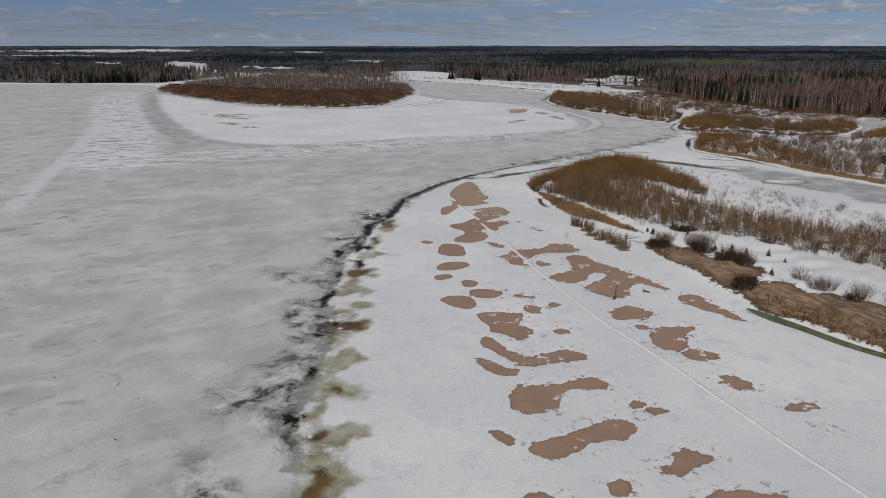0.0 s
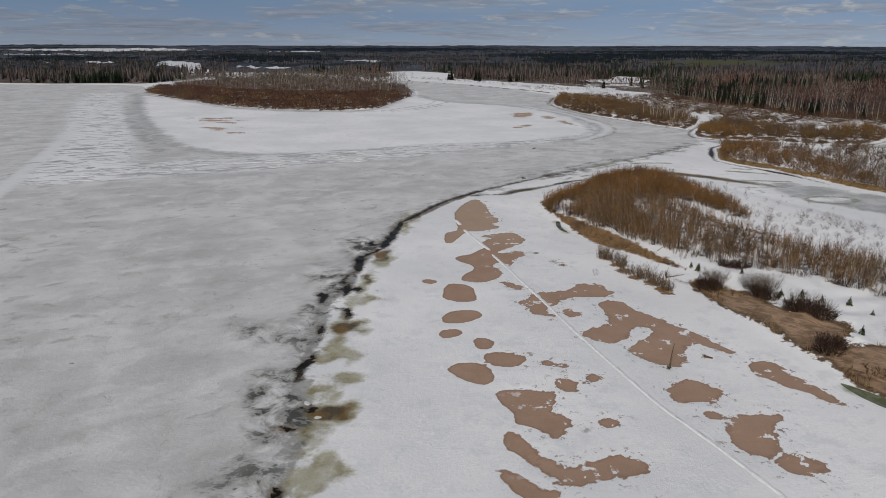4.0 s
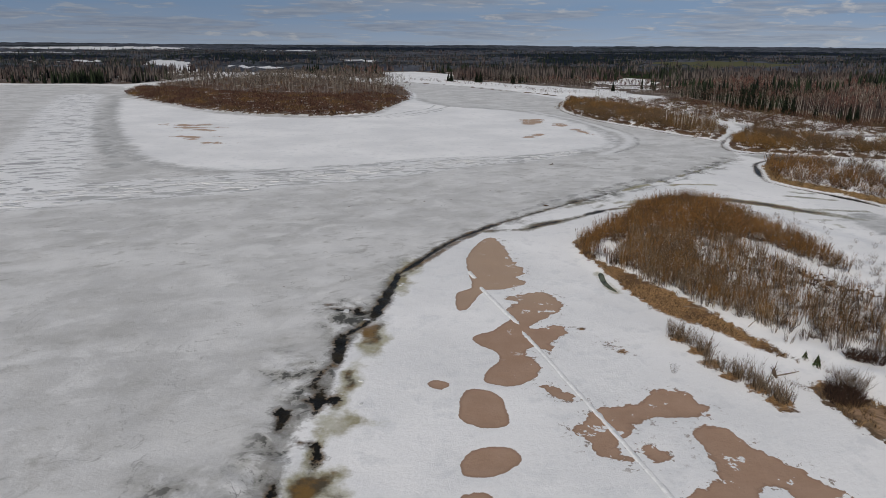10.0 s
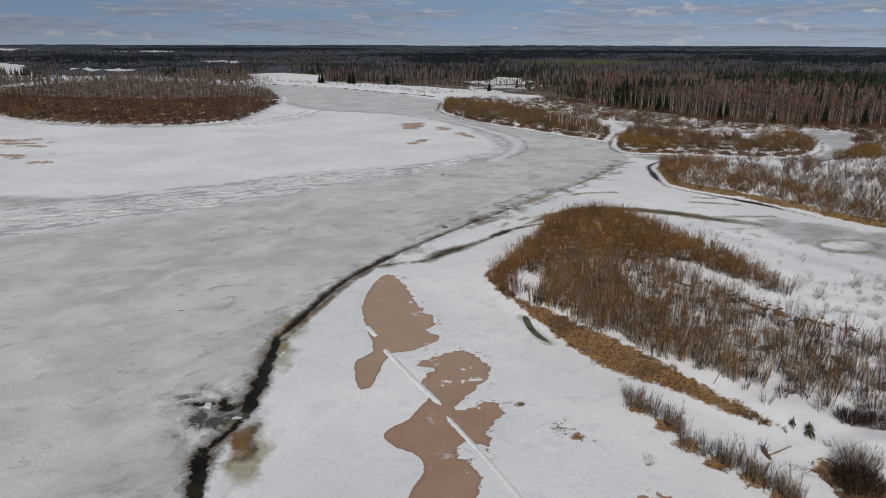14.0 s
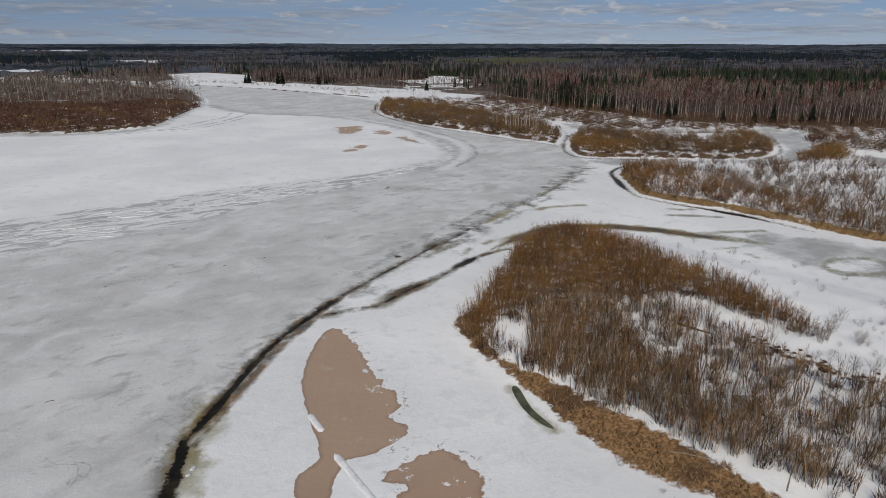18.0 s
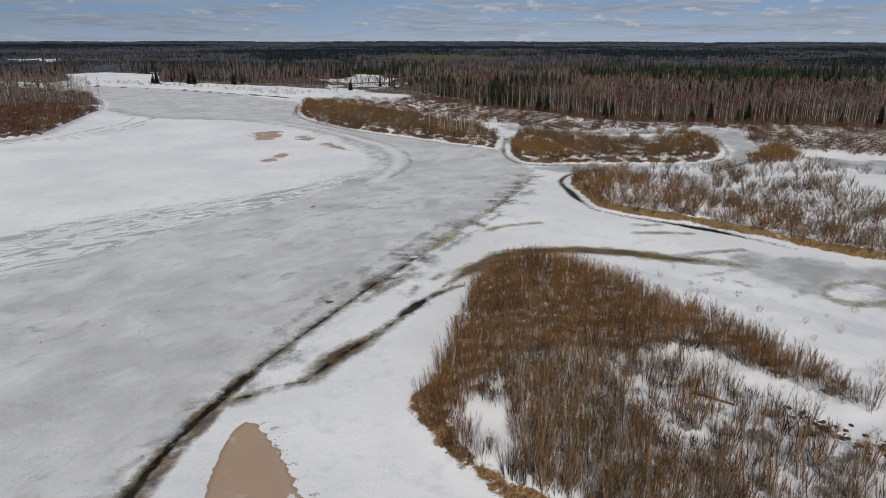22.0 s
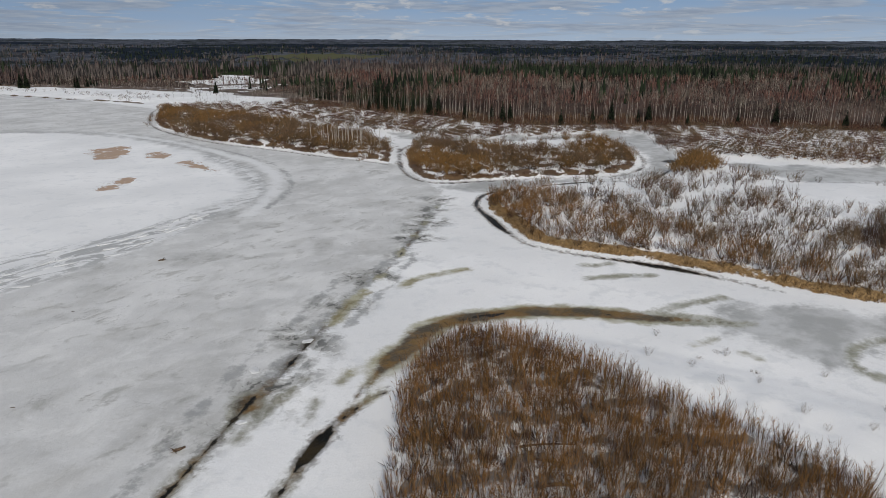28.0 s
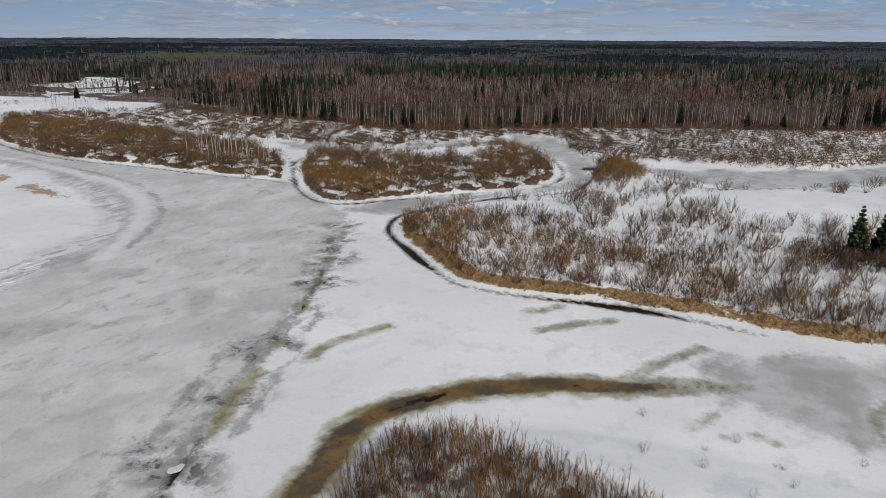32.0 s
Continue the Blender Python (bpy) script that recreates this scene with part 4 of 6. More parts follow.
# ---- plants: makers ----
def sticks(base, tip, r0, r1, bend=None, sides=3):
    """Tapered rods from base to tip (n, 3), bent at the middle; points and triangles."""
    n = len(base)
    d = tip - base
    d /= np.maximum(np.linalg.norm(d, axis=1, keepdims=True), 1e-6)
    ref = np.where(np.abs(d[:, 2:3]) > 0.9, [[1.0, 0, 0]], [[0, 0, 1.0]])
    u = np.cross(d, ref)
    u /= np.linalg.norm(u, axis=1, keepdims=True)
    v = np.cross(d, u)
    a = np.arange(sides) / sides * 2 * math.pi
    ring = np.cos(a)[None, :, None] * u[:, None] + np.sin(a)[None, :, None] * v[:, None]
    r0, r1 = np.broadcast_to(r0, n)[:, None, None], np.broadcast_to(r1, n)[:, None, None]
    mid = (base + tip) / 2 + (0 if bend is None else bend)
    V = np.concatenate([base[:, None] + ring * r0, mid[:, None] + ring * (r0 + r1) / 2, tip[:, None]], 1)
    k = np.arange(sides)
    k2 = (k + 1) % sides
    f = np.concatenate([np.stack([k, k2, k2 + sides], 1), np.stack([k, k2 + sides, k + sides], 1), np.stack([k + sides, k2 + sides, np.full(sides, 2 * sides)], 1)])
    m = 2 * sides + 1
    F = (f[None] + (np.arange(n) * m)[:, None, None]).reshape(-1, 3)
    return V.reshape(-1, 3), F


def cones(base, tip, r0, sides=3):
    """Plain spikes: cheap twigs for what stands far off."""
    n = len(base)
    d = tip - base
    d /= np.maximum(np.linalg.norm(d, axis=1, keepdims=True), 1e-6)
    u = np.cross(d, np.where(np.abs(d[:, 2:3]) > 0.9, [[1.0, 0, 0]], [[0, 0, 1.0]]))
    u /= np.linalg.norm(u, axis=1, keepdims=True)
    v = np.cross(d, u)
    a = np.arange(sides) / sides * 2 * math.pi
    ring = np.cos(a)[None, :, None] * u[:, None] + np.sin(a)[None, :, None] * v[:, None]
    V = np.concatenate([base[:, None] + ring * np.broadcast_to(r0, n)[:, None, None], tip[:, None]], 1)
    k = np.arange(sides)
    f = np.stack([k, (k + 1) % sides, np.full(sides, sides)], 1)
    F = (f[None] + (np.arange(n) * (sides + 1))[:, None, None]).reshape(-1, 3)
    return V.reshape(-1, 3), F


def joined(parts):
    V, F, k = [], [], 0
    for v, f in parts:
        V.append(v), F.append(f + k)
        k += len(v)
    return np.vstack(V), np.vstack(F)


def shrub(seed, h=3.4, spread=1.1, stems=26, thick=0.034, twigs=3, lean=0.45):
    """A many-stemmed willow: bent stems from one stool, each with a few side shoots. Gives stems and shoots apart."""
    r = np.random.RandomState(seed)
    a = r.uniform(0, 6.283, stems)
    foot = np.sqrt(r.uniform(0, 1, stems)) * spread * 0.42
    base = np.stack([np.cos(a) * foot, np.sin(a) * foot, np.full(stems, -0.12)], 1)
    ln = h * r.uniform(0.55, 1.0, stems)
    tilt = lean * np.sqrt(r.uniform(0, 1, stems)) * (0.5 + 0.9 * foot / max(spread * 0.42, 1e-3))
    b = a + r.normal(0, 0.5, stems)
    tip = base + np.stack([np.cos(b) * np.sin(tilt), np.sin(b) * np.sin(tilt), np.cos(tilt)], 1) * ln[:, None]
    bow = np.stack([np.cos(b), np.sin(b), np.zeros(stems)], 1) * (-0.05 * ln)[:, None] + r.normal(0, 0.05, (stems, 3))
    k = max(6, stems // 5)
    tk = thick * r.uniform(0.7, 1.2, stems)
    A = joined([sticks(base[:k], tip[:k], tk[:k], thick * 0.55, bow[:k]), cones(base[k:], tip[k:], tk[k:])])
    i = np.repeat(np.arange(stems), twigs)
    s = r.uniform(0.3, 0.85, len(i))[:, None]
    mid = (base + tip) / 2 + bow
    p = np.where(s < 0.5, base[i] + (mid[i] - base[i]) * s * 2, mid[i] + (tip[i] - mid[i]) * (s - 0.5) * 2)
    out = r.normal(0, 1, (len(i), 3)) * [1, 1, 0.25] * 0.5 + [0, 0, 0.9]
    B = cones(p, p + out * (h * r.uniform(0.14, 0.34, len(i)))[:, None], thick * 0.55)
    return A, B


def willow(seed, h=3.6, spread=1.3, stems=10, thick=0.036, shoots=6, fine=0.019, lean=0.3):
    """A young willow: a few bare upright stems and a brush of fine shoots from half its height up."""
    r = np.random.RandomState(seed)
    a = r.uniform(0, 6.283, stems)
    foot = np.sqrt(r.uniform(0, 1, stems)) * spread * 0.4
    base = np.stack([np.cos(a) * foot, np.sin(a) * foot, np.full(stems, -0.12)], 1)
    ln = h * r.uniform(0.45, 1.0, stems)
    tilt = lean * np.sqrt(r.uniform(0, 1, stems))
    b = a + r.normal(0, 0.6, stems)
    d = np.stack([np.cos(b) * np.sin(tilt), np.sin(b) * np.sin(tilt), np.cos(tilt)], 1)
    tip = base + d * ln[:, None]
    k = stems // 3
    bow = r.normal(0, 0.06, (stems, 3))
    A = joined([sticks(base[:k], tip[:k], thick * 1.1, thick * 0.6, bow[:k]), cones(base[k:], tip[k:], thick * r.uniform(0.7, 1.1, stems - k))])
    i = np.repeat(np.arange(stems), shoots)
    s = r.uniform(0.28, 0.95, len(i))[:, None]
    p = base[i] + (tip[i] - base[i]) * s
    out = d[i] * 0.7 + r.normal(0, 0.36, (len(i), 3)) * [1, 1, 0.4] + [0, 0, 0.25]
    B = cones(p, p + out * (h * r.uniform(0.10, 0.24, len(i)))[:, None], fine * r.uniform(0.8, 1.2, len(i)))
    return A, B


def bush(seed, h=3.4, w=1.5, stems=7, twigs=60, length=0.9, thick=0.05, fine=0.03, low=0.3, open_top=0.0):
    """A round leafless bush: a few leaning stems and a crown of short upswept twigs with a fuzzy outline."""
    r = np.random.RandomState(seed)
    k = max(stems, 1)
    a = r.uniform(0, 6.283, k)
    q = w * np.sqrt(r.uniform(0.05, 0.8, k))
    base = np.stack([np.cos(a) * q * 0.25, np.sin(a) * q * 0.25, np.full(k, -0.12)], 1)
    top = np.stack([np.cos(a) * q, np.sin(a) * q, h * r.uniform(0.6, 0.92, k)], 1)
    A = cones(base, top, thick)
    u = r.normal(0, 1, (twigs, 3))
    u /= np.linalg.norm(u, axis=1, keepdims=True)
    u *= (r.uniform(0.25 + 0.5 * open_top, 1.0, twigs) ** 0.5)[:, None]
    mid = h * (low + 0.5 * (1 - low))
    lump = 1 + 0.2 * np.sin(3 * np.arctan2(u[:, 1], u[:, 0]) + seed)
    p = np.column_stack([u[:, 0] * w * lump, u[:, 1] * w * lump, mid + u[:, 2] * (h - mid) * 0.9])
    go = u * [0.75, 0.75, 0.25] + r.normal(0, 0.22, (twigs, 3)) + [0, 0, 0.8]
    go *= (length * r.uniform(0.6, 1.3, twigs) / np.linalg.norm(go, axis=1))[:, None]
    B = cones(p - go * 0.5, p + go * 0.6, fine * r.uniform(0.75, 1.25, twigs))
    return A, B


def vase(seed, h=3.0, w=1.5, stems=11, twigs=4, thick=0.035, fine=0.018):
    """A willow bush on its own: stems fanning out of one stool and curving up, each with fine twigs at its end."""
    r = np.random.RandomState(seed)
    a = np.arange(stems) / stems * 6.283 + r.normal(0, 0.35, stems)
    q = w * np.sqrt(r.uniform(0.02, 1.0, stems))
    base = np.stack([np.cos(a) * 0.1, np.sin(a) * 0.1, np.full(stems, -0.12)], 1)
    tip = np.stack([np.cos(a) * q, np.sin(a) * q, h * r.uniform(0.62, 1.0, stems) - 0.22 * q], 1)
    bow = np.stack([np.cos(a) * q, np.sin(a) * q, -0.5 * q], 1) * 0.16 + r.normal(0, 0.05, (stems, 3))
    k = stems // 2
    A = joined([sticks(base[:k], tip[:k], thick * r.uniform(0.7, 1.2, k), thick * 0.55, bow[:k]), cones(base[k:], tip[k:], thick)])
    i = np.repeat(np.arange(stems), twigs)
    f = r.uniform(0.42, 0.98, len(i))[:, None]
    mid = (base + tip) / 2 + bow
    p = np.where(f < 0.5, base[i] + (mid[i] - base[i]) * f * 2, mid[i] + (tip[i] - mid[i]) * (f - 0.5) * 2)
    go = (tip - mid)[i] / h + r.normal(0, 0.3, (len(i), 3)) * [1, 1, 0.4] + [0, 0, 0.5]
    B = cones(p, p + go * (h * r.uniform(0.16, 0.36, len(i)))[:, None], fine)
    return A, B


def birch(seed, h=17.0, limbs=22, r0=0.15, top=0.34, wide=1.0, fat=0.055, twigs=1, k=4):
    """A bare birch or aspen: a pale slender stem and a narrow crown of fine upswept limbs."""
    r = np.random.RandomState(seed)
    lean = r.normal(0, 0.35, 2)
    zs = np.linspace(-0.3, h, k)
    c = np.stack([lean[0] * np.maximum(zs / h, 0) ** 1.4 + r.normal(0, 0.1, k), lean[1] * np.maximum(zs / h, 0) ** 1.4 + r.normal(0, 0.1, k), zs], 1)
    rad = r0 * (1 - 0.9 * np.linspace(0, 1, k))
    a = np.arange(4) / 4 * 6.283
    V = (c[:, None] + np.stack([np.cos(a), np.sin(a), 0 * a], 1)[None] * rad[:, None, None]).reshape(-1, 3)
    F = []
    for i in range(k - 1):
        for j in range(4):
            p, q = i * 4 + j, i * 4 + (j + 1) % 4
            F += [(p, q, q + 4), (p, q + 4, p + 4)]
    z = h * (top + (0.97 - top) * r.uniform(0, 1, limbs) ** 0.8)
    b = r.uniform(0, 6.283, limbs)
    base = np.stack([np.interp(z, zs, c[:, 0]), np.interp(z, zs, c[:, 1]), z], 1)
    ln = wide * (0.7 + 2.4 * np.sin(np.clip((z / h - top) / (1 - top), 0.06, 1) * 2.7)) * r.uniform(0.7, 1.15, limbs)
    d = np.stack([np.cos(b) * 0.62, np.sin(b) * 0.62, np.full(limbs, 0.8)], 1)
    C1 = cones(base, base + d * ln[:, None], fat)
    i = np.repeat(np.arange(limbs), twigs)
    p = base[i] + d[i] * (ln[i] * r.uniform(0.25, 0.8, len(i)))[:, None]
    C2 = cones(p, p + (d[i] * 0.6 + r.normal(0, 0.5, (len(i), 3))) * (ln[i] * 0.55)[:, None], fat * 0.9)
    return (V, np.array(F)), (joined([C1, C2]) if twigs else C1)


def spruce(seed, h=15.0, w=2.0, rows=8):
    """A conifer: a stem and whorls of drooping boughs."""
    r = np.random.RandomState(seed)
    T = cones(np.array([[0, 0, -0.3]]), np.array([[0, 0, h]]), 0.17, 5)
    B, E, R = [], [], []
    for k in range(rows):
        f = k / (rows - 1)
        z = h * (0.1 + 0.85 * f)
        rad = w * (1.02 - f) + 0.12
        n = max(5, int(10 - 4 * f))
        a = r.uniform(0, 6.28) + np.arange(n) / n * 6.283 + r.normal(0, 0.2, n)
        q = rad * r.uniform(0.7, 1.15, n)
        B.append(np.stack([0 * a, 0 * a, np.full(n, z + 0.4)], 1))
        E.append(np.stack([np.cos(a) * q, np.sin(a) * q, z - 0.35 * q + r.normal(0, 0.1, n)], 1))
        R.append(np.full(n, h * 0.036 * (1.7 - f)))
    return T, cones(np.vstack(E), np.vstack(B), np.concatenate(R), 4)


def placed(proto, xy, z, rng, smin=0.75, smax=1.2):
    """Copies of one proto (points, triangles) at many places, as one mesh's points and triangles."""
    v, f = proto
    n = len(xy)
    a, s = rng.uniform(0, 6.283, n), rng.uniform(smin, smax, n)
    ca, sa = (np.cos(a) * s)[:, None], (np.sin(a) * s)[:, None]
    V = np.stack([v[None, :, 0] * ca - v[None, :, 1] * sa + xy[:, :1], v[None, :, 0] * sa + v[None, :, 1] * ca + xy[:, 1:], v[None, :, 2] * s[:, None] + z[:, None]], -1)
    F = f[None] + (np.arange(n) * len(v))[:, None, None]
    return V.reshape(-1, 3), F.reshape(-1, 3)


def strewn(poly, step, rng, keep=None):
    """Jittered points inside an outline."""
    lo, hi = poly.min(0), poly.max(0)
    g = np.stack([v.ravel() for v in np.meshgrid(np.arange(lo[0], hi[0], step), np.arange(lo[1], hi[1], step))], 1)
    g = g + rng.uniform(-0.5, 0.5, g.shape) * step
    g = g[inside(g, poly)]
    return g if keep is None else g[keep(g)]


def scattered(poly, each, rng, keep=None):
    """Fully random points inside an outline, one to each so many square metres."""
    lo, hi = poly.min(0), poly.max(0)
    g = rng.uniform(lo, hi, (int(np.prod(hi - lo) / each), 2))
    g = g[inside(g, poly)]
    return g if keep is None else g[keep(g)]


# ---- plants: materials ----
def bark(name, dark, light, scale=0.25, island=0.5, tips=None):
    g = Graph(name, 0.85, 0, 0.15)
    f = g.m("ADD", g.m("MULTIPLY", g.island(), island), g.m("MULTIPLY", g.noise(scale, 3), 1 - island))
    c = g.mix(g.ramp(f, 0.30, 0.68), tuple(0.55 * k for k in dark), light)
    return g.done(g.mix(g.ramp(g.noise(7.0, 3), 0.5, 0.75, 0, 0.4), c, tuple(0.6 * x for x in dark)))


RUST = bark("rusty_willow_bark", (0.040, 0.019, 0.008), (0.36, 0.185, 0.062), 0.12, 0.5)
TAN = bark("tan_willow_bark", (0.06, 0.043, 0.029), (0.29, 0.21, 0.14), 0.2, 0.55)
GOLD = bark("golden_willow_bark", (0.066, 0.036, 0.013), (0.27, 0.152, 0.055), 0.06, 0.45)
GREY = bark("grey_willow_bark", (0.048, 0.033, 0.022), (0.24, 0.175, 0.12), 0.2, 0.5)
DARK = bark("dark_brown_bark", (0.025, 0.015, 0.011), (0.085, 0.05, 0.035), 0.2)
WHITE = bark("birch_bark", (0.10, 0.082, 0.068), (0.42, 0.38, 0.33), 0.05, 0.7)
PALE = bark("pale_birch_bark", (0.16, 0.135, 0.115), (0.60, 0.56, 0.50), 0.05, 0.7)
CROWN_RED = bark("reddish_birch_twigs", (0.046, 0.025, 0.021), (0.175, 0.092, 0.074), 0.03)
CROWN_GREY = bark("grey_brown_twigs", (0.055, 0.044, 0.037), (0.205, 0.168, 0.138), 0.03)
FAR_TWIGS = bark("far_brown_twigs", (0.034, 0.027, 0.027), (0.11, 0.082, 0.076), 0.01)
WILLOW_BROWN = bark("brown_willow_bark", (0.042, 0.025, 0.015), (0.20, 0.12, 0.066), 0.2, 0.5)
OLIVE = bark("olive_willow_bark", (0.055, 0.037, 0.021), (0.215, 0.147, 0.085), 0.06, 0.45)
MAROON = bark("maroon_willow_bark", (0.045, 0.024, 0.018), (0.15, 0.078, 0.052), 0.1, 0.5)
FAR_GREY = bark("far_grey_twigs", (0.04, 0.036, 0.036), (0.135, 0.115, 0.105), 0.01)
NEEDLE = bark("conifer_needles", (0.008, 0.013, 0.008), (0.025, 0.036, 0.018), 0.05)
PINE_NEEDLE = bark("pine_needles", (0.025, 0.038, 0.016), (0.075, 0.10, 0.04), 0.05)

rng = np.random.RandomState(11)


def stuff(name, parts, material, label, category):
    v, f = joined(parts)
    return tagged(new(name, mesh_of(name, v, f, material)), label, category, kind="stuff")


def thicket(name, pts, protos, material, label, smin=0.75, smax=1.25):
    z = height(pts)
    pick = rng.randint(0, len(protos), len(pts))
    parts = [placed(p, pts[pick == i], z[pick == i], rng, smin, smax) for i, p in enumerate(protos) if (pick == i).any()]
    return stuff(name, parts, material, label, "thicket")


def thicket_pair(name, pts, protos, mats, label, smin=0.65, smax=1.2):
    """Stems and fine shoots of many willows, as two meshes."""
    st = rng.get_state()
    for j, (mat, kind, what) in enumerate(zip(mats, ("stems", "shoots"), ("bare stems of ", "fine shoots of "))):
        rng.set_state(st)
        thicket(name + "_" + kind, pts, [p[j] for p in protos], mat, what + label, smin, smax)


def whole(p):
    return joined(p)


def individual(name, protos, pts, materials, parts_names, label, category, group, smin=0.8, smax=1.2):
    """Each plant as a thing of its own with its parts, sharing meshes between alike ones."""
    firsts = []
    for a, b in protos:
        ms = [mesh_of(n, v, f, m) for n, (v, f), m in zip(parts_names, (a, b), materials)]
        firsts.append(ms)
    z = height(pts)
    for k, (p, zz) in enumerate(zip(pts, z)):
        e = new(name)
        s = rng.uniform(smin, smax)
        e.matrix_basis = pose(p[0], p[1], zz, 0, 0, rng.uniform(0, 360)) @ Matrix.Scale(s, 4)
        tagged(e, label, category, group)
        for n, m in zip(parts_names, firsts[k % len(firsts)]):
            o = new(n, m)
            o.parent = e


# ---- willows on the near isle ----
LOW = [bush(40 + s, 1.7, 0.85, 6, 62, 0.62, 0.016, 0.0105, 0.1) for s in range(6)]
DOME = [bush(60 + s, 3.7, 2.2, 5, 54, 1.2, 0.06, 0.055, 0.08) for s in range(6)]
BRUSH = [bush(70 + s, 3.2, 2.1, 1, 17, 1.15, 0.09, 0.095, 0.08) for s in range(6)]


def clear_of_gap(q):
    return area_dist(q, GAP, 5) > 0.1


YOUNG = [willow(s, 3.7, 1.7, 9, 0.026, 19, 0.0125, 0.28) for s in range(8)]
OPEN = [willow(20 + s, 4.2, 1.7, 9, 0.04, 13, 0.0165, 0.25) for s in range(8)]
STEM = bark("shaded_willow_stems", (0.035, 0.023, 0.016), (0.20, 0.135, 0.085), 0.3, 0.7)
STEM_GREY = bark("grey_willow_stems", (0.055, 0.042, 0.03), (0.42, 0.34, 0.255), 0.3, 0.75)
tip = strewn(THICKET_TIP, 1.12, rng, lambda q: clear_of_gap(q) & (rough2(q, 5, 2) + 0.5 * rough2(q, 20, 3) > -1.0))
c = 0.6 * rough2(tip, 14, 8) + 0.6 * rough2(tip, 4.5, 13) + rng.normal(0, 0.3, len(tip))
thicket_pair("rusty_willow", tip[c > -0.2], YOUNG, (STEM, RUST), "a dense rusty-brown willow thicket on the isle's tip", 0.6, 1.15)
thicket_pair("golden_willow", tip[(c <= -0.2) & (c > -0.6)], YOUNG, (STEM_GREY, GOLD), "golden-brown willows among a rusty thicket", 0.55, 1.1)
thicket_pair("dark_willow", tip[c <= -0.6], YOUNG, (STEM, MAROON), "dark maroon willows among a rusty thicket", 0.5, 1.0)
south = strewn(THICKET_SOUTH, 1.36, rng, lambda q: (rough2(q, 4.5, 6) + 0.6 * rough2(q, 13, 3) > np.where((q[:, 1] > 166) & (q[:, 1] < 186) & (q[:, 0] > 46), -0.2, np.where(q[:, 0] < 44, -1.2, -0.3))) & clear_of_gap(q) & ((q[:, 0] < 90) | (rng.uniform(size=len(q)) < 0.6)))
south = np.vstack([south, strewn(THICKET_SOUTH, 1.7, rng, lambda q: (q[:, 0] < 47) & clear_of_gap(q))])
c = 0.7 * rough2(south, 9, 9) + 0.6 * rough2(south, 4, 17) + rng.normal(0, 0.3, len(south))
thicket_pair("grey_willow", south[c > 0.5], OPEN, (STEM_GREY, GREY), "grey-brown willow scrub standing in snow", 0.6, 1.15)
thicket_pair("tan_willow", south[(c <= 0.5) & (c > 0.2)], OPEN, (STEM_GREY, GOLD), "pale tan willow scrub standing in snow", 0.55, 1.1)
thicket_pair("brown_willow", south[(c <= 0.2) & (c > -0.45)], OPEN, (STEM_GREY, RUST), "brown willow scrub standing in snow", 0.55, 1.1)
thicket_pair("dark_willow", south[c <= -0.45], OPEN, (STEM, WILLOW_BROWN), "dark willow scrub standing in snow", 0.5, 1.0)
# Dark low twigs added between the stems to deepen their shade.
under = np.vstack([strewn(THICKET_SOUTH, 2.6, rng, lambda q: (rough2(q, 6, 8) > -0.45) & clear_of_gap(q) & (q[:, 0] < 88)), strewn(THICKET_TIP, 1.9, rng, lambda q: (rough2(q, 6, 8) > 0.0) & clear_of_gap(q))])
thicket("dark_understory", under, [whole(bush(140 + s, 1.2, 1.1, 2, 24, 0.9, 0.04, 0.04, 0.0)) for s in range(3)], DARK, "low dark twigs added as shade between the willow stems", 0.6, 1.2)
clear = np.array([(66, 193), (74, 186), (78, 180), (90, 185), (100, 165), (106, 145), (125, 118), (104, 117), (91, 131), (80, 148), (70, 160), (64, 176)])
open_pts = strewn(clear, 4.3, rng, lambda q: rough2(q, 14, 5) > -0.35)
individual("willow_shrub", LOW, open_pts, (GREY, GREY), ("stem_clump", "crown"), "small leafless grey willow shrub in open snow", "shrub", "shrubs on the snowy isle", 0.7, 1.5)
low_pts = scattered(clear, 6, rng, lambda q: rough2(q, 14, 5) > -0.5)
thicket("low_willow_scrub", low_pts, [whole(p) for p in LOW], GREY, "low leafless willow shoots in open snow", 0.3, 0.8)
# a loose row on the snow in front of the isle, and single ones by the bank
row = catmull([(30.6, 151), (31.2, 149.4), (32.9, 145.6), (33.2, 141.6), (34.4, 138.4), (36, 135.6), (36.9, 133.6), (37.8, 131.4)], 6)
row = np.vstack([row, row[::2]]) + rng.normal(0, 0.7, (len(row) + len(row[::2]), 2)) * [0.7, 1]
TALL = [willow(200 + s, 2.9, 1.6, 14, 0.03, 5, 0.019, 0.34) for s in range(4)]
individual("willow_shrub", TALL, row, (TAN, TAN), ("stem_clump", "crown"), "pale tan leafless willow shrub in a row on the snow", "shrub", "shrub row by the bank", 0.5, 1.15)
individual("willow_shrub", TALL, np.array([(44.6, 149.2), (45, 146), (47.4, 146.4), (49.4, 143)]), (TAN, TAN), ("stem_clump", "crown"), "pale leafless willow at the thicket's edge", "shrub", "", 0.6, 0.9)
few = np.array([(31.7, 155.4), (30.3, 160.2), (26.8, 138.8), (79, 208.6), (79.8, 197), (83.6, 194.5), (80.7, 199.9), (80, 190.2), (84.9, 190.2), (88, 214), (93, 204), (84, 207), (81, 214), (96, 196), (90, 196), (99, 190), (58.4, 88.6), (85.5, 223), (79, 219)])
individual("willow_shrub", LOW, few, (GREY, GREY), ("stem_clump", "crown"), "single small leafless shrub poking through snow", "shrub", "", 0.45, 0.9)
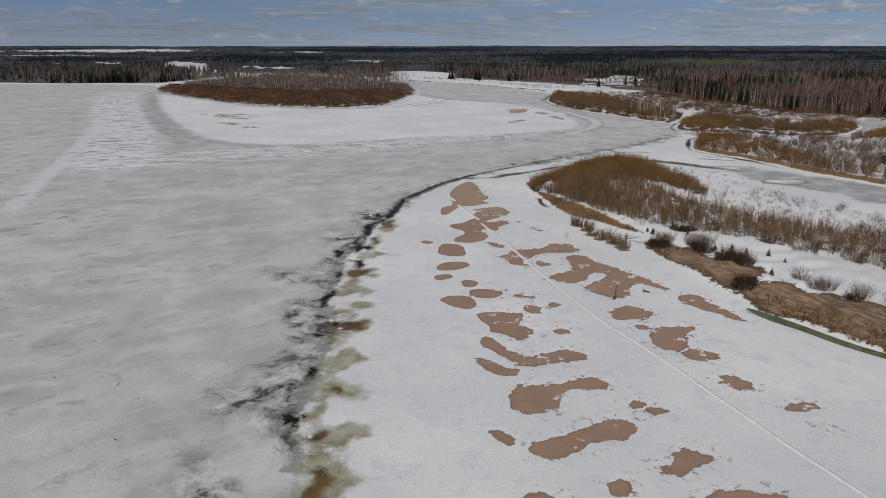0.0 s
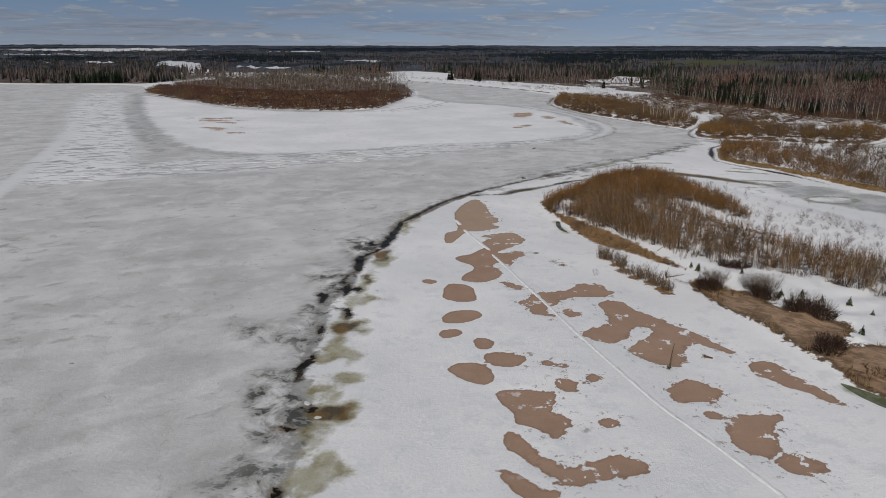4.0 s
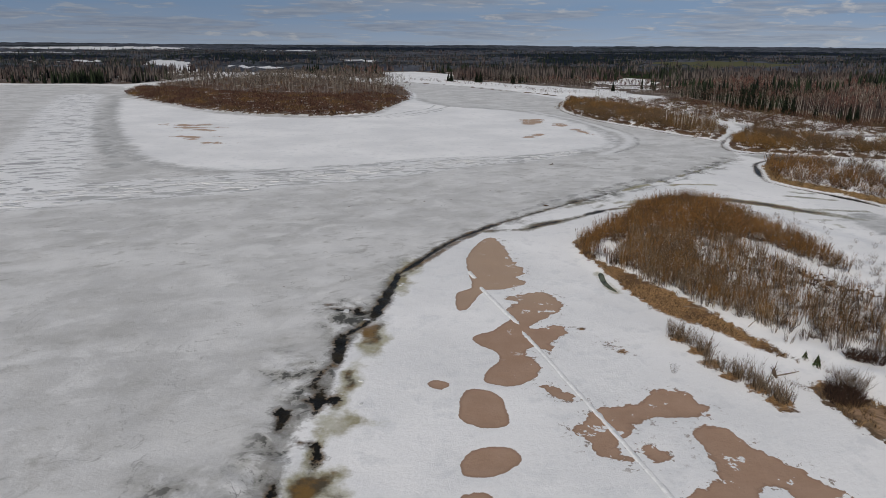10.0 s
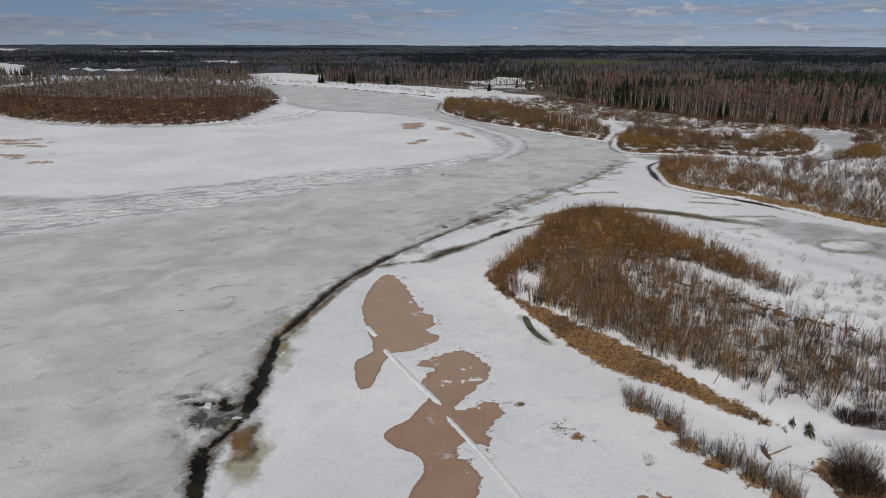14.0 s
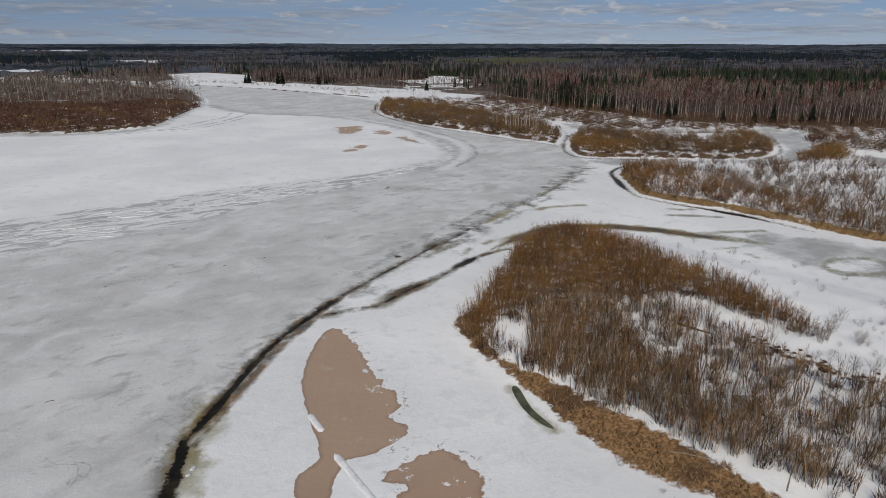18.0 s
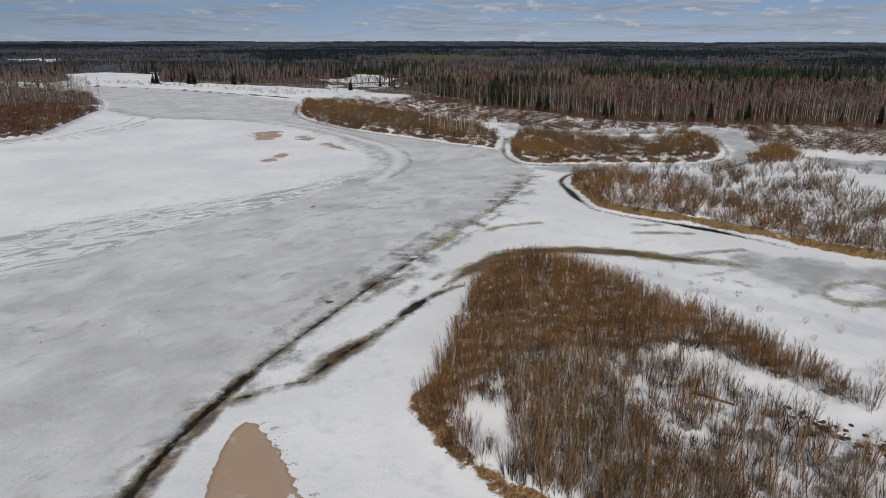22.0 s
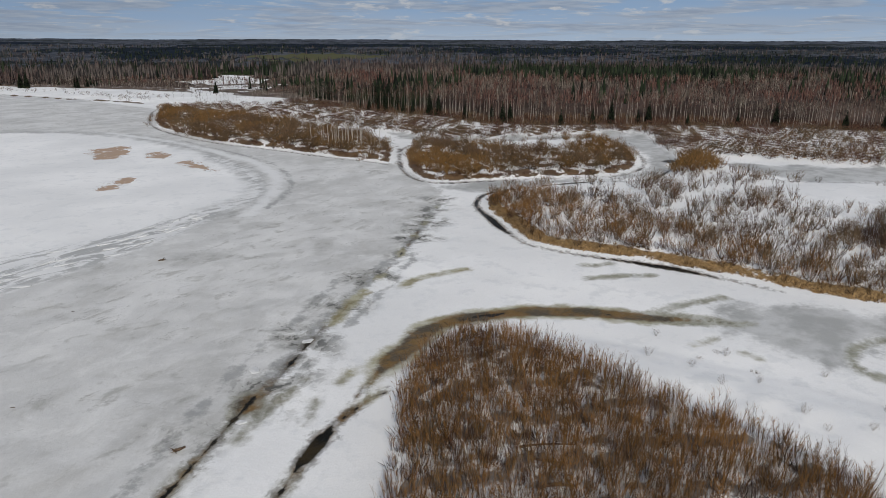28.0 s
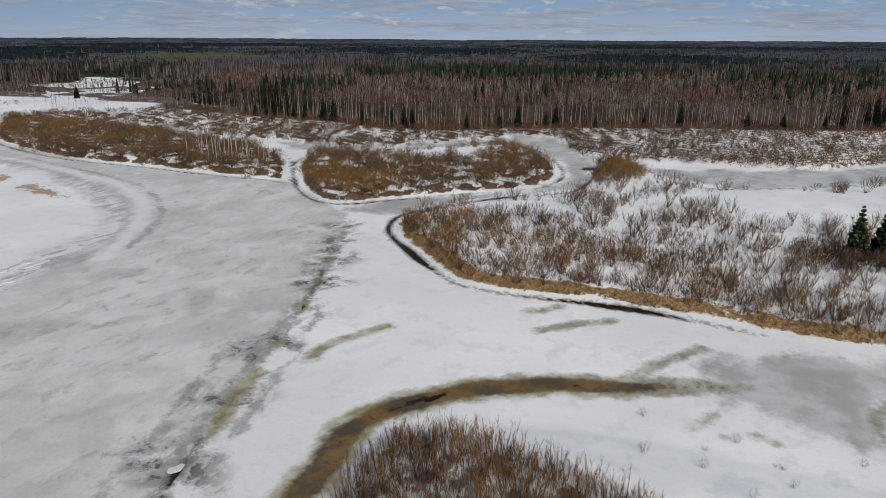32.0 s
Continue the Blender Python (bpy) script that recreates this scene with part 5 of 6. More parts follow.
bushy = np.array([(46.2, 134.6), (47, 133.6), (50.4, 128.6), (51.4, 127.6), (52, 126), (53.8, 120.6), (55, 118.8), (56, 116.8), (60.8, 106.6), (60.8, 102.6), (62.2, 101.4), (66, 98), (69, 94.4), (75, 88)])
BUSHY = [shrub(80 + s, 2.9, 2.6, 90, 0.02, 4, 0.62) for s in range(3)]
individual("willow_shrub", BUSHY, bushy, (GREY, GREY), ("stem_clump", "crown"), "dense grey leafless bush above the eroded bank", "shrub", "bushes on the bank", 0.8, 1.15)
tussocks = np.array([(43.7, 142.8), (45.1, 141.2), (45.8, 138.9), (46.3, 137.6), (46.2, 140.4), (46.1, 136.5), (40.6, 136.4), (41.0, 135.7), (41.5, 134.8), (43.1, 135.6), (44.7, 134.8), (84.8, 215.5), (88.0, 215.2), (87.1, 209.4), (62.2, 177), (61.8, 174.6), (62.4, 172.6), (63.2, 170.8), (64, 169), (65.2, 167.6), (66.4, 166), (68, 164.4), (63.4, 174.2), (65, 171)])
TUSSOCK = [mesh_of("grass_tussock", *whole(shrub(96 + s, 0.55, 1.3, 24, 0.03, 2, 1.0)), WILLOW_BROWN) for s in range(2)]
for k, p in enumerate(tussocks):
    o = tagged(new("grass_tussock", TUSSOCK[k % 2]), "small dark tussock melting out of the snow", "tussock", "tussocks melting out of the snow")
    o.matrix_basis = pose(p[0], p[1], float(height(p[None])[0]), 0, 0, 40 * k) @ Matrix.Scale(0.6 + 0.1 * (k % 5), 4)
dark_ones = np.array([(44.3, 131.8), (45, 133), (45.4, 131.6), (50.3, 125), (51.2, 123.6), (50.6, 126.2), (52.6, 118.6), (53.6, 116.6), (54.6, 114.8), (51, 106.2), (51.8, 107.2), (64.4, 97.4), (51.2, 140.4), (53.2, 139.2)])
individual("willow_shrub", [shrub(90 + s, 1.9, 3.2, 130, 0.045, 5, 0.9) for s in range(2)], dark_ones, (DARK, DARK), ("stem_clump", "crown"), "dense dark maroon bush on bare ground", "shrub", "dark bushes on the bank", 0.8, 1.1)

# ---- islets ----
def islet(poly, each, seed, cut, n=5, wide=1.5):
    """Round clumps of willows with gaps between them."""
    c = scattered(poly, each, rng, lambda q: (area_dist(q, poly, 30) < -3.5) & (rough2(q, 26, seed) + 0.6 * rough2(q, 9, seed + 1) + rng.normal(0, 0.3, len(q)) > cut))
    return np.repeat(c, n, axis=0) + rng.normal(0, wide, (n * len(c), 2)) * np.repeat(rng.uniform(0.5, 1.3, len(c)), n)[:, None]


def open_back(q):
    return np.hypot((q[:, 0] - 182) / 25, (q[:, 1] - 360 + 0.25 * (q[:, 0] - 182)) / 10) < 1 + 0.3 * rough2(q, 9, 61)


gw, gm = islet(ISLET_WEST, 15, 3, -1.1, 3, 1.9), islet(ISLET_MID, 12.5, 5, -1.0, 3, 1.9)
gm = gm[~open_back(gm)]
for pts, where, near_end in ((gw, "along a frozen river", smooth(gw[:, 1], 470, 520) + smooth(gw[:, 1], 385, 368)), (gm, "on a snowy islet", smooth(gm[:, 0], 146, 132) + smooth(gm[:, 0], 180, 192))):
    c = rough2(pts, 24, 2) * 0.8 + near_end * 0.9 + rng.normal(0, 0.3, len(pts))
    for mask, mat, what in ((c > 0.35, GOLD, "golden-brown"), ((c <= 0.35) & (c > -0.25), OLIVE, "olive-grey"), (c <= -0.25, WILLOW_BROWN, "dark brown")):
        thicket(what.replace("-", "_").replace(" ", "_") + "_willow_thicket", pts[mask], [whole(p) for p in DOME], mat, what + " leafless willow thicket " + where, 0.4, 1.15)
for poly, where in ((ISLET_WEST, "western"), (ISLET_MID, "middle")):
    hem = strewn(poly, 1.9, rng, lambda q: (np.abs(area_dist(q, poly, 14) + 4.0) < 1.1 + 0.6 * rough2(q, 9, 4)) & (rough2(q, 6, 8) > -0.5))
    thicket("maroon_brush", hem, [whole(bush(155 + k, 1.4, 1.1, 2, 20, 0.9, 0.05, 0.042, 0.05)) for k in range(4)], MAROON, "low dark maroon brush along the " + where + " islet's rim", 0.5, 1.2)
meadow = catmull([(176, 268), (181, 252), (186, 228), (200, 226), (222, 232), (206, 252), (196, 264)], 4, True)
meadow2 = catmull([(131, 296), (138, 298), (150, 292), (152, 282), (142, 280), (134, 288)], 4, True)


def east_ok(q):
    return (area_dist(q, ISLET_EAST, 30) < -3) & (area_dist(q, meadow, 8) > 0) & (area_dist(q, meadow2, 8) > 0) & (q[:, 0] < 260)


east = scattered(ISLET_EAST, 4.6, rng, lambda q: east_ok(q) & (rough2(q, 24, 7) + 0.5 * rough2(q, 7, 4) + 1.6 * smooth(q[:, 0], 140, 115) + rng.normal(0, 0.4, len(q)) > -0.25) & ((q[:, 0] < 165) | (rng.uniform(size=len(q)) < 0.55)))
nearest = np.argsort(np.hypot(east[:, 0] - 116, east[:, 1] - 248))
order = np.zeros(len(east), bool)
order[nearest[:130]] = True
CLUMP = [vase(100 + s, 2.6 + 0.25 * (s % 3), 1.3 + 0.12 * (s % 4), 9, 8, 0.036, 0.026) if s % 2 else bush(100 + s, 2.7, 1.25, 8, 58, 0.85, 0.032, 0.021, 0.2, 0.5) for s in range(8)]
kind = 0.8 * rough2(east, 18, 3) + 1.4 * smooth(east[:, 0], 140, 114) + rng.normal(0, 0.45, len(east))
for mask, mats, what in ((kind > 0.9, (STEM, RUST), "rusty-brown"), ((kind <= 0.9) & (kind > 0.15), (STEM, OLIVE), "olive-brown"), ((kind <= 0.15) & (kind > -0.5), (STEM, GREY), "grey-brown"), (kind <= -0.5, (WILLOW_BROWN, MAROON), "dark maroon")):
    individual("willow_shrub", CLUMP, east[order & mask], mats, ("stem_clump", "crown"), what + " leafless willow shrub on a snowy islet", "shrub", "shrubs on the eastern islet", 0.5, 1.45)
    thicket_pair(what.replace("-", "_").replace(" ", "_") + "_willow", east[~order & mask], CLUMP, mats, what + " scattered willows on snow", 0.5, 1.45)
end = scattered(ISLET_EAST, 6.5, rng, lambda q: east_ok(q) & (q[:, 0] + 6 * rough2(q, 12, 5) < 134) & (area_dist(q, ISLET_EAST, 30) < -5) & (rough2(q, 7, 19) > -0.6))
MOUND = [bush(160 + s, 3.0, 1.5, 6, 60, 1.0, 0.04, 0.027, 0.08) for s in range(5)]
c = rough2(end, 10, 6) + rng.normal(0, 0.3, len(end))
for mask, mat, what in ((c > 0.3, GOLD, "golden-brown"), ((c <= 0.3) & (c > -0.4), OLIVE, "olive-grey"), (c <= -0.4, MAROON, "maroon")):
    thicket("rounded_willow", end[mask], [whole(p) for p in MOUND], mat, what + " rounded willows at the islet's point", 0.5, 1.1)
low = scattered(ISLET_EAST, 9.0, rng, lambda q: east_ok(q) & (rough2(q, 24, 7) + rng.normal(0, 0.5, len(q)) > -0.1) & (q[:, 0] < 200))
thicket("low_willow_scrub", low, [whole(vase(120 + s, 1.3, 0.8, 5, 3, 0.02, 0.014)) for s in range(4)], GREY, "low leafless willow shoots on a snowy islet", 0.4, 1.1)
rim = strewn(ISLET_EAST, 1.5, rng, lambda q: ((q[:, 0] < 128) | (q[:, 1] < 215)) & (np.abs(area_dist(q, ISLET_EAST, 14) + 5.6) < 1.5 + 0.8 * rough2(q, 9, 4)) & (q[:, 1] > 165) & (q[:, 0] < 160))
thicket("maroon_brush", rim, [whole(bush(150 + s, 1.5, 0.9, 3, 26, 0.8, 0.03, 0.022, 0.1)) for s in range(4)], MAROON, "low dark maroon brush behind the islet's grassy rim", 0.5, 1.2)
bend = strewn(catmull([(184, 299), (192, 302), (206, 311), (212, 309), (206, 300), (196, 290), (186, 290)], 4, True), 2.4, rng)
thicket("golden_willow_thicket", bend, [whole(p) for p in DOME], GOLD, "tall golden willows at a bend of the side channel", 0.9, 1.4)

# ---- forest ----
BIRCH = [birch(s, 12.6 + (s % 3), 15, 0.10, 0.30, 0.85, 0.055, 2) for s in range(6)]
def crown_only(seed):
    """A round brush of upswept twigs: the top of a bare tree that stands inside the wood."""
    r = np.random.RandomState(seed)
    n = 15
    a, q = r.uniform(0, 6.283, n), np.sqrt(r.uniform(0, 1, n)) * 1.7
    b = np.stack([np.cos(a) * q * 0.6, np.sin(a) * q * 0.6, r.uniform(5.5, 10.5, n)], 1)
    t = np.stack([np.cos(a) * q, np.sin(a) * q, b[:, 2] + r.uniform(2.5, 4.2, n)], 1)
    t[:, 2] = np.minimum(t[:, 2], 13.8 - 0.8 * q)
    return cones(np.array([[0, 0, 1.0]]), np.array([[0, 0, 13.0]]), 0.16), cones(b, t, 0.17)


FAR_BIRCH = [crown_only(30 + s) for s in range(5)]
SPRUCE = [spruce(s, 12 + s, 2.3, 14) for s in range(4)]
FAR_SPRUCE = [(cones(np.array([[0, 0, 0.0]]), np.array([[0, 0, 12.0]]), 0.2), cones(np.array([[0, 0, 1.5], [0.1, 0, 5.0], [0, 0.1, 8.5]]), np.array([[0, 0, 10.0], [0, 0, 13.0], [0, 0, 15.0 + s]]), np.array([2.1, 1.7, 1.15]), 6)) for s in range(3)]
PINE = [spruce(20 + s, 10.5, 2.1, 13) for s in range(3)]


def woodland(poly, front, deep, name, conifer, seed, reach=720, clear=-9.0, size=1.0):
    """Trees by the edge in detail, then sparser simple ones behind, in patches of kind and height."""
    pts = strewn(poly, front, rng, lambda q: (area_dist(q, poly, 60) > -26) & (np.hypot(q[:, 0], q[:, 1] - 100) < 760))
    back = strewn(poly, deep, rng, lambda q: ((area_dist(q, poly, 60) <= -24) | (np.hypot(q[:, 0], q[:, 1] - 100) >= 760)) & (np.hypot(q[:, 0], q[:, 1] - 100) < reach) & (q[:, 1] > -50 + 0.15 * np.abs(q[:, 0])))
    for q, b, s, tag in ((pts, BIRCH, SPRUCE, "edge"), (back, FAR_BIRCH, FAR_SPRUCE, "wood")):
        q = q[((zoned(q, SNOW_FIELDS) > 1) | ((np.hypot(q[:, 0], q[:, 1] - 100) < 900) & (rough2(q, 45, 53) > -0.1) & (rng.uniform(size=len(q)) < 0.4))) & ((zoned(q, THINNED) > 1) | (rng.uniform(size=len(q)) < 0.5)) & (rough2(q, 60, seed + 7) + 0.4 * rough2(q, 25, seed) > clear)]
        if tag == "edge" and name.startswith("river"):
            lead = (area_dist(q, poly, 60) > -7) & (np.degrees(np.arctan2(q[:, 0] - 10, q[:, 1] - 100)) > 23) & (q[:, 0] > 150) & (q[:, 0] < 420)
            tree = rng.uniform(size=len(q)) < 0.86
            individual("birch_tree", BIRCH, q[lead & tree][:220], (PALE, CROWN_RED), ("trunk", "crown"), "tall leafless white-stemmed birch at the forest's edge", "tree", "birches at the forest's edge", 0.72, 1.05)
            individual("spruce_tree", SPRUCE, q[lead & ~tree][:40], (DARK, NEEDLE), ("trunk", "crown"), "dark green spruce at the forest's edge", "tree", "spruces at the forest's edge", 0.45, 0.85)
            q = q[~lead]
        z = height(q)
        deepness = 0.0 if tag == "edge" else 0.1
        c = rough2(q, 210, seed) * 0.5 + 0.5 + rng.normal(0, 0.13, len(q)) < conifer + deepness * 0.3
        c |= (np.minimum(zoned(q, SPRUCE_WOODS), zoned(q, SHADED_WOODS)) < 1) & (rng.uniform(size=len(q)) < 0.88)
        red = rough2(q, 130, seed + 3) + rng.normal(0, 0.3, len(q)) > -0.1
        sz = size * (1.0 - 0.34 * smooth(np.degrees(np.arctan2(q[:, 0] - 10, q[:, 1] - 100)), 25, 19)) if name.startswith("river") else np.full(len(q), size)
        red &= not name.startswith("west_isle")
        tall = 1.0 + 0.16 * rough2(q, 90, seed + 5)
        for mask, protos, mats, what in ((~c & red, b, (WHITE, CROWN_RED), "reddish bare birches"), (~c & ~red, b, (WHITE, CROWN_GREY), "grey bare birches and aspens"), (c, s, (DARK, NEEDLE), "dark spruces")):
            w, hw = q[mask], tall[mask]
            if not len(w):
                continue
            k = rng.randint(0, len(protos) * 3, len(w))
            order_h = np.argsort(np.argsort(hw + rng.normal(0, 0.06, len(w)))) / len(w)
            step = (order_h * 3).astype(int)
            k = (k % len(protos)) + len(protos) * np.clip(step, 0, 2)
            st = rng.get_state()
            for j, mat, kind in ((0, mats[0], "trunks"), (1, mats[1], "crowns")):
                rng.set_state(st)
                stuff(name + "_" + kind, [placed(protos[i % len(protos)][j], w[k == i], z[mask][k == i], rng, sz[mask][k == i] * (0.62 + 0.17 * (i // len(protos))), sz[mask][k == i] * (0.82 + 0.17 * (i // len(protos)))) for i in range(len(protos) * 3) if (k == i).any()],
                      mat, kind[:-1] + "s of " + what + " in the wood beyond the river", "forest")


woodland(FOREST_EAST, 3.9, 6.9, "riverside_forest", 0.05, 3)
woodland(FOREST_WEST, 5.2, 6.6, "west_isle_forest", -0.6, 6, 830, -0.2, 1.0)
woodland(FOREST_NORTH, 6.5, 8.0, "north_shore_forest", 0.1, 8, 1000, -0.45, 0.85)
woodland(FOREST_SHORE, 6.0, 8.0, "west_shore_forest", 0.12, 9, 780, -0.25, 0.75)

# single crowns standing up out of the far canopy
n = 26000
a = np.radians(rng.uniform(-50, 98, n))
d = 740 + 1900 * rng.uniform(0, 1, n) ** 1.5
q = np.stack([d * np.sin(a) + 10, d * np.cos(a) + 100], 1)
q = q[np.minimum(zoned(q, SNOW_FIELDS), zoned(q, GREEN_FIELDS)) > 1]
q = q[inside(q, FOREST_EAST) | inside(q, FOREST_SHORE) | (np.hypot(q[:, 0], q[:, 1] - 100) > 1150)]
conifer = rough2(q, 330, 3) + 0.5 * rough2(q, 110, 8) + rng.normal(0, 0.35, len(q)) < -0.55
conifer |= (np.minimum(zoned(q, SPRUCE_WOODS), zoned(q, SHADED_WOODS)) < 1) & (rng.uniform(size=len(q)) < 0.93)
red = rough2(q, 240, 5) + rng.normal(0, 0.3, len(q)) > 0
lone_spruce = cones(np.array([[0, 0, 2.0], [1.6, 0.8, 2.0]]), np.array([[0, 0, 17.0], [1.7, 0.8, 14.0]]), 1.7)
lone_birch = cones(np.array([[0.5, 0, 7.0], [-0.9, 0.7, 6.0], [0.2, -0.9, 6.5]]), np.array([[0.7, 0.1, 16.6], [-1.5, 0.9, 14.8], [0.1, -1.6, 15.4]]), 0.85)
for mask, proto, mat, label in ((conifer, lone_spruce, NEEDLE, "dark spruce tops of the far forest"), (~conifer & red, lone_birch, FAR_TWIGS, "brown bare birch crowns of the far forest"), (~conifer & ~red, lone_birch, FAR_GREY, "grey bare crowns of the far forest")):
    stuff("far_tree_crowns", [placed(proto, q[mask], height(q[mask]) + rng.uniform(-5.5, -2.0, mask.sum()), rng, 0.7, 1.15)], mat, label, "forest")
# single trees that stand out
SLIM = [birch(70 + s, 11, 10, 0.16, 0.5, 0.6, 0.08) for s in range(3)]
solo = np.array([(120, 393), (122, 389), (118, 397), (124, 386), (125, 395), (116, 401), (121, 402), (127, 390), (113, 405), (119, 386), (128, 383), (115, 394)])
solo = np.vstack([solo, solo + rng.normal(0, 2.2, solo.shape)])
individual("birch_tree", SLIM, solo, (PALE, CROWN_GREY), ("trunk", "crown"), "slender white-stemmed leafless birch on the islet", "tree", "birches on the islet", 0.75, 1.1)
individual("pine_tree", PINE, np.array([(157.9, 224.3)]), (DARK, PINE_NEEDLE), ("trunk", "crown"), "dark green conifer standing among bare willows", "tree", "", 0.85, 0.95)
individual("spruce_tree", SPRUCE[:2], np.array([(161.6, 221), (166, 214)]), (DARK, NEEDLE), ("trunk", "crown"), "dark green spruce among bare willows", "tree", "spruces on the eastern islet", 0.75, 0.95)
dark_east = strewn(catmull([(148, 226), (154, 229), (164, 227), (172, 214), (168, 206), (160, 212), (150, 219)], 4, True), 1.7, rng)
thicket("dark_willow_thicket", dark_east, [whole(p) for p in DOME], DARK, "dark leafless brush round the conifers", 0.5, 0.85)
individual("spruce_tree", SPRUCE, np.array([(8, 822), (11, 815), (38, 800), (42, 796)]), (DARK, NEEDLE), ("trunk", "crown"), "dark green spruce on the snowy far shore", "tree", "spruces on the far shore", 0.8, 1.0)
field_row = catmull([(118, 640), (126, 612), (131.5, 600), (142, 602), (152, 597), (168, 600)], 6)
individual("young_birch", [birch(60 + s, 6.0, 9, 0.05, 0.2, 0.55, 0.07) for s in range(3)], field_row + rng.normal(0, 3, field_row.shape), (WHITE, CROWN_GREY), ("trunk", "crown"), "small leafless birch on a snowy field", "tree", "young birches on the far field", 0.6, 1.2)
SAPLING = [spruce(50 + s, 1.3, 0.45, 5) for s in range(2)]
individual("spruce_sapling", SAPLING, np.array([(45.2, 141.8), (46.2, 140.6), (45.6, 139.6), (51.2, 134.2), (52.7, 123.4), (61.1, 119.1), (62.3, 115.3), (56.9, 108.9), (55.6, 122.6), (57.4, 120.2)]), (DARK, PINE_NEEDLE), ("trunk", "crown"), "knee-high green spruce sapling in snow", "sapling", "saplings on the isle", 0.55, 1.0)

# brush between the river and the forest
centres = scattered(BELT, 16, rng, lambda q: rough2(q, 34, 4) + 0.5 * rough2(q, 12, 2) + rng.normal(0, 0.3, len(q)) > -0.75)
belt = np.repeat(centres, 3, axis=0) + rng.normal(0, 1.7, (3 * len(centres), 2))
edge_line = catmull([(142, 508), (149, 457), (162, 430), (162, 402), (172, 392), (194, 382.5), (224, 377.5), (243, 368), (240, 346), (223.5, 332), (225, 309), (234, 293), (245, 275), (259, 261), (300, 246)], 20)
shore_line = catmull([(100, 636), (84, 664), (66, 700), (28, 762), (-10, 806), (-30, 840)], 12)
belt = np.vstack([belt, shore_line + rng.normal(4, 4, shore_line.shape), shore_line + rng.normal(12, 8, shore_line.shape), edge_line + rng.normal(0, 1.6, edge_line.shape), edge_line + rng.normal(2.5, 2.0, edge_line.shape)])
hem = catmull(FRONT[:13], 26)
hem = np.vstack([hem + rng.normal(0, 3.0, hem.shape), hem + rng.normal(4, 4.0, hem.shape), hem + rng.normal(9, 4.0, hem.shape)])
thicket("forest_undergrowth", hem, [whole(p) for p in BRUSH], MAROON, "dark maroon undergrowth at the forest's edge", 0.5, 1.2)
c = rough2(belt, 40, 7) + rng.normal(0, 0.2, len(belt))
for mask, mat, what in ((c > 0.35, MAROON, "dark maroon"), ((c <= 0.35) & (c > -0.45), WILLOW_BROWN, "brown"), (c <= -0.45, OLIVE, "olive-brown")):
    thicket("riverside_brush", belt[mask], [whole(p) for p in BRUSH], mat, what + " leafless brush between river and forest", 0.4, 0.95)
west_belt = np.vstack([scattered(BELT_WEST, 4.4, rng, lambda q: rough2(q, 45, 9) + 0.6 * rough2(q, 15, 5) > -0.95), scattered(FOREST_WEST, 30, rng), scattered(FOREST_NORTH, 40, rng, lambda q: q[:, 1] < 1050)])
c = rough2(west_belt, 50, 7) + rng.normal(0, 0.2, len(west_belt))
for mask, mat, what in ((c > -0.3, MAROON, "dark maroon"), ((c <= -0.3) & (c > -0.95), WILLOW_BROWN, "brown"), (c <= -0.95, GOLD, "golden-brown")):
    thicket("far_bank_brush", west_belt[mask], [whole(bush(170 + s, 3.4, 2.3, 1, 8, 1.6, 0.11, 0.17, 0.12)) for s in range(6)], mat, what + " leafless brush on the far bank", 0.5, 1.05)

# The default blue-grey twigs carry distance haze in their colour.
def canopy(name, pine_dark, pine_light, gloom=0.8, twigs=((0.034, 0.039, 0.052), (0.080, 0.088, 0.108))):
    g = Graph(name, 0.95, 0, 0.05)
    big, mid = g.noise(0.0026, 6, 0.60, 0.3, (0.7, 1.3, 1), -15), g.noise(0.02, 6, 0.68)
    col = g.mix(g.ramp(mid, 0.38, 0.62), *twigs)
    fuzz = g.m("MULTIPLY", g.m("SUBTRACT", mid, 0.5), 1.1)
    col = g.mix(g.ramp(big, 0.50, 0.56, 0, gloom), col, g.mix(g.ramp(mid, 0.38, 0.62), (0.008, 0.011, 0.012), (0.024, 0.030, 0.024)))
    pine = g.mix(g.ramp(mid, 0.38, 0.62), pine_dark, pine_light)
    col = g.mix(g.ramp(g.m("ADD", fuzz, g.attr("dark_woods")), 0.9, 1.05, 1, 0), col, pine)
    col = g.mix(g.ramp(g.m("ADD", fuzz, g.attr("green_fields")), 0.92, 1.0, 1, 0), col, (0.085, 0.085, 0.04))
    col = g.mix(g.ramp(g.m("ADD", fuzz, g.attr("snow_fields")), 0.92, 1.0, 1, 0), col, (0.62, 0.63, 0.65))
    return g.done(col)


# far canopy to the horizon, with haze and cloud shade in its colours
na, nr = 340, 130
ang = np.radians(np.linspace(-52, 100, na))
rad = np.geomspace(1000, 4750, nr)
A, R = np.meshgrid(ang, rad)
P = np.stack([(R * np.sin(A)).ravel() + 10, (R * np.cos(A)).ravel() + 100], 1)
Z = height(P) + 6 + 0.8 * rough2(P, 300, 4) + rng.uniform(-3.0, 3.0, len(P))
Z[: na] = -1.0
i = np.arange(na * nr).reshape(nr, na)
quads = np.stack([i[:-1, :-1], i[:-1, 1:], i[1:, 1:], i[1:, :-1]], -1).reshape(-1, 4)
# Navy pine tones and the gloom patches put cloud shade into the canopy colour.
col = canopy("hazy_far_canopy", (0.004, 0.007, 0.014), (0.011, 0.017, 0.029))
open_land = np.minimum(zoned(P, SNOW_FIELDS), zoned(P, GREEN_FIELDS))
Z = np.where(open_land < 1, height(P) + 5.5, Z)
Z[: na] = -1.0
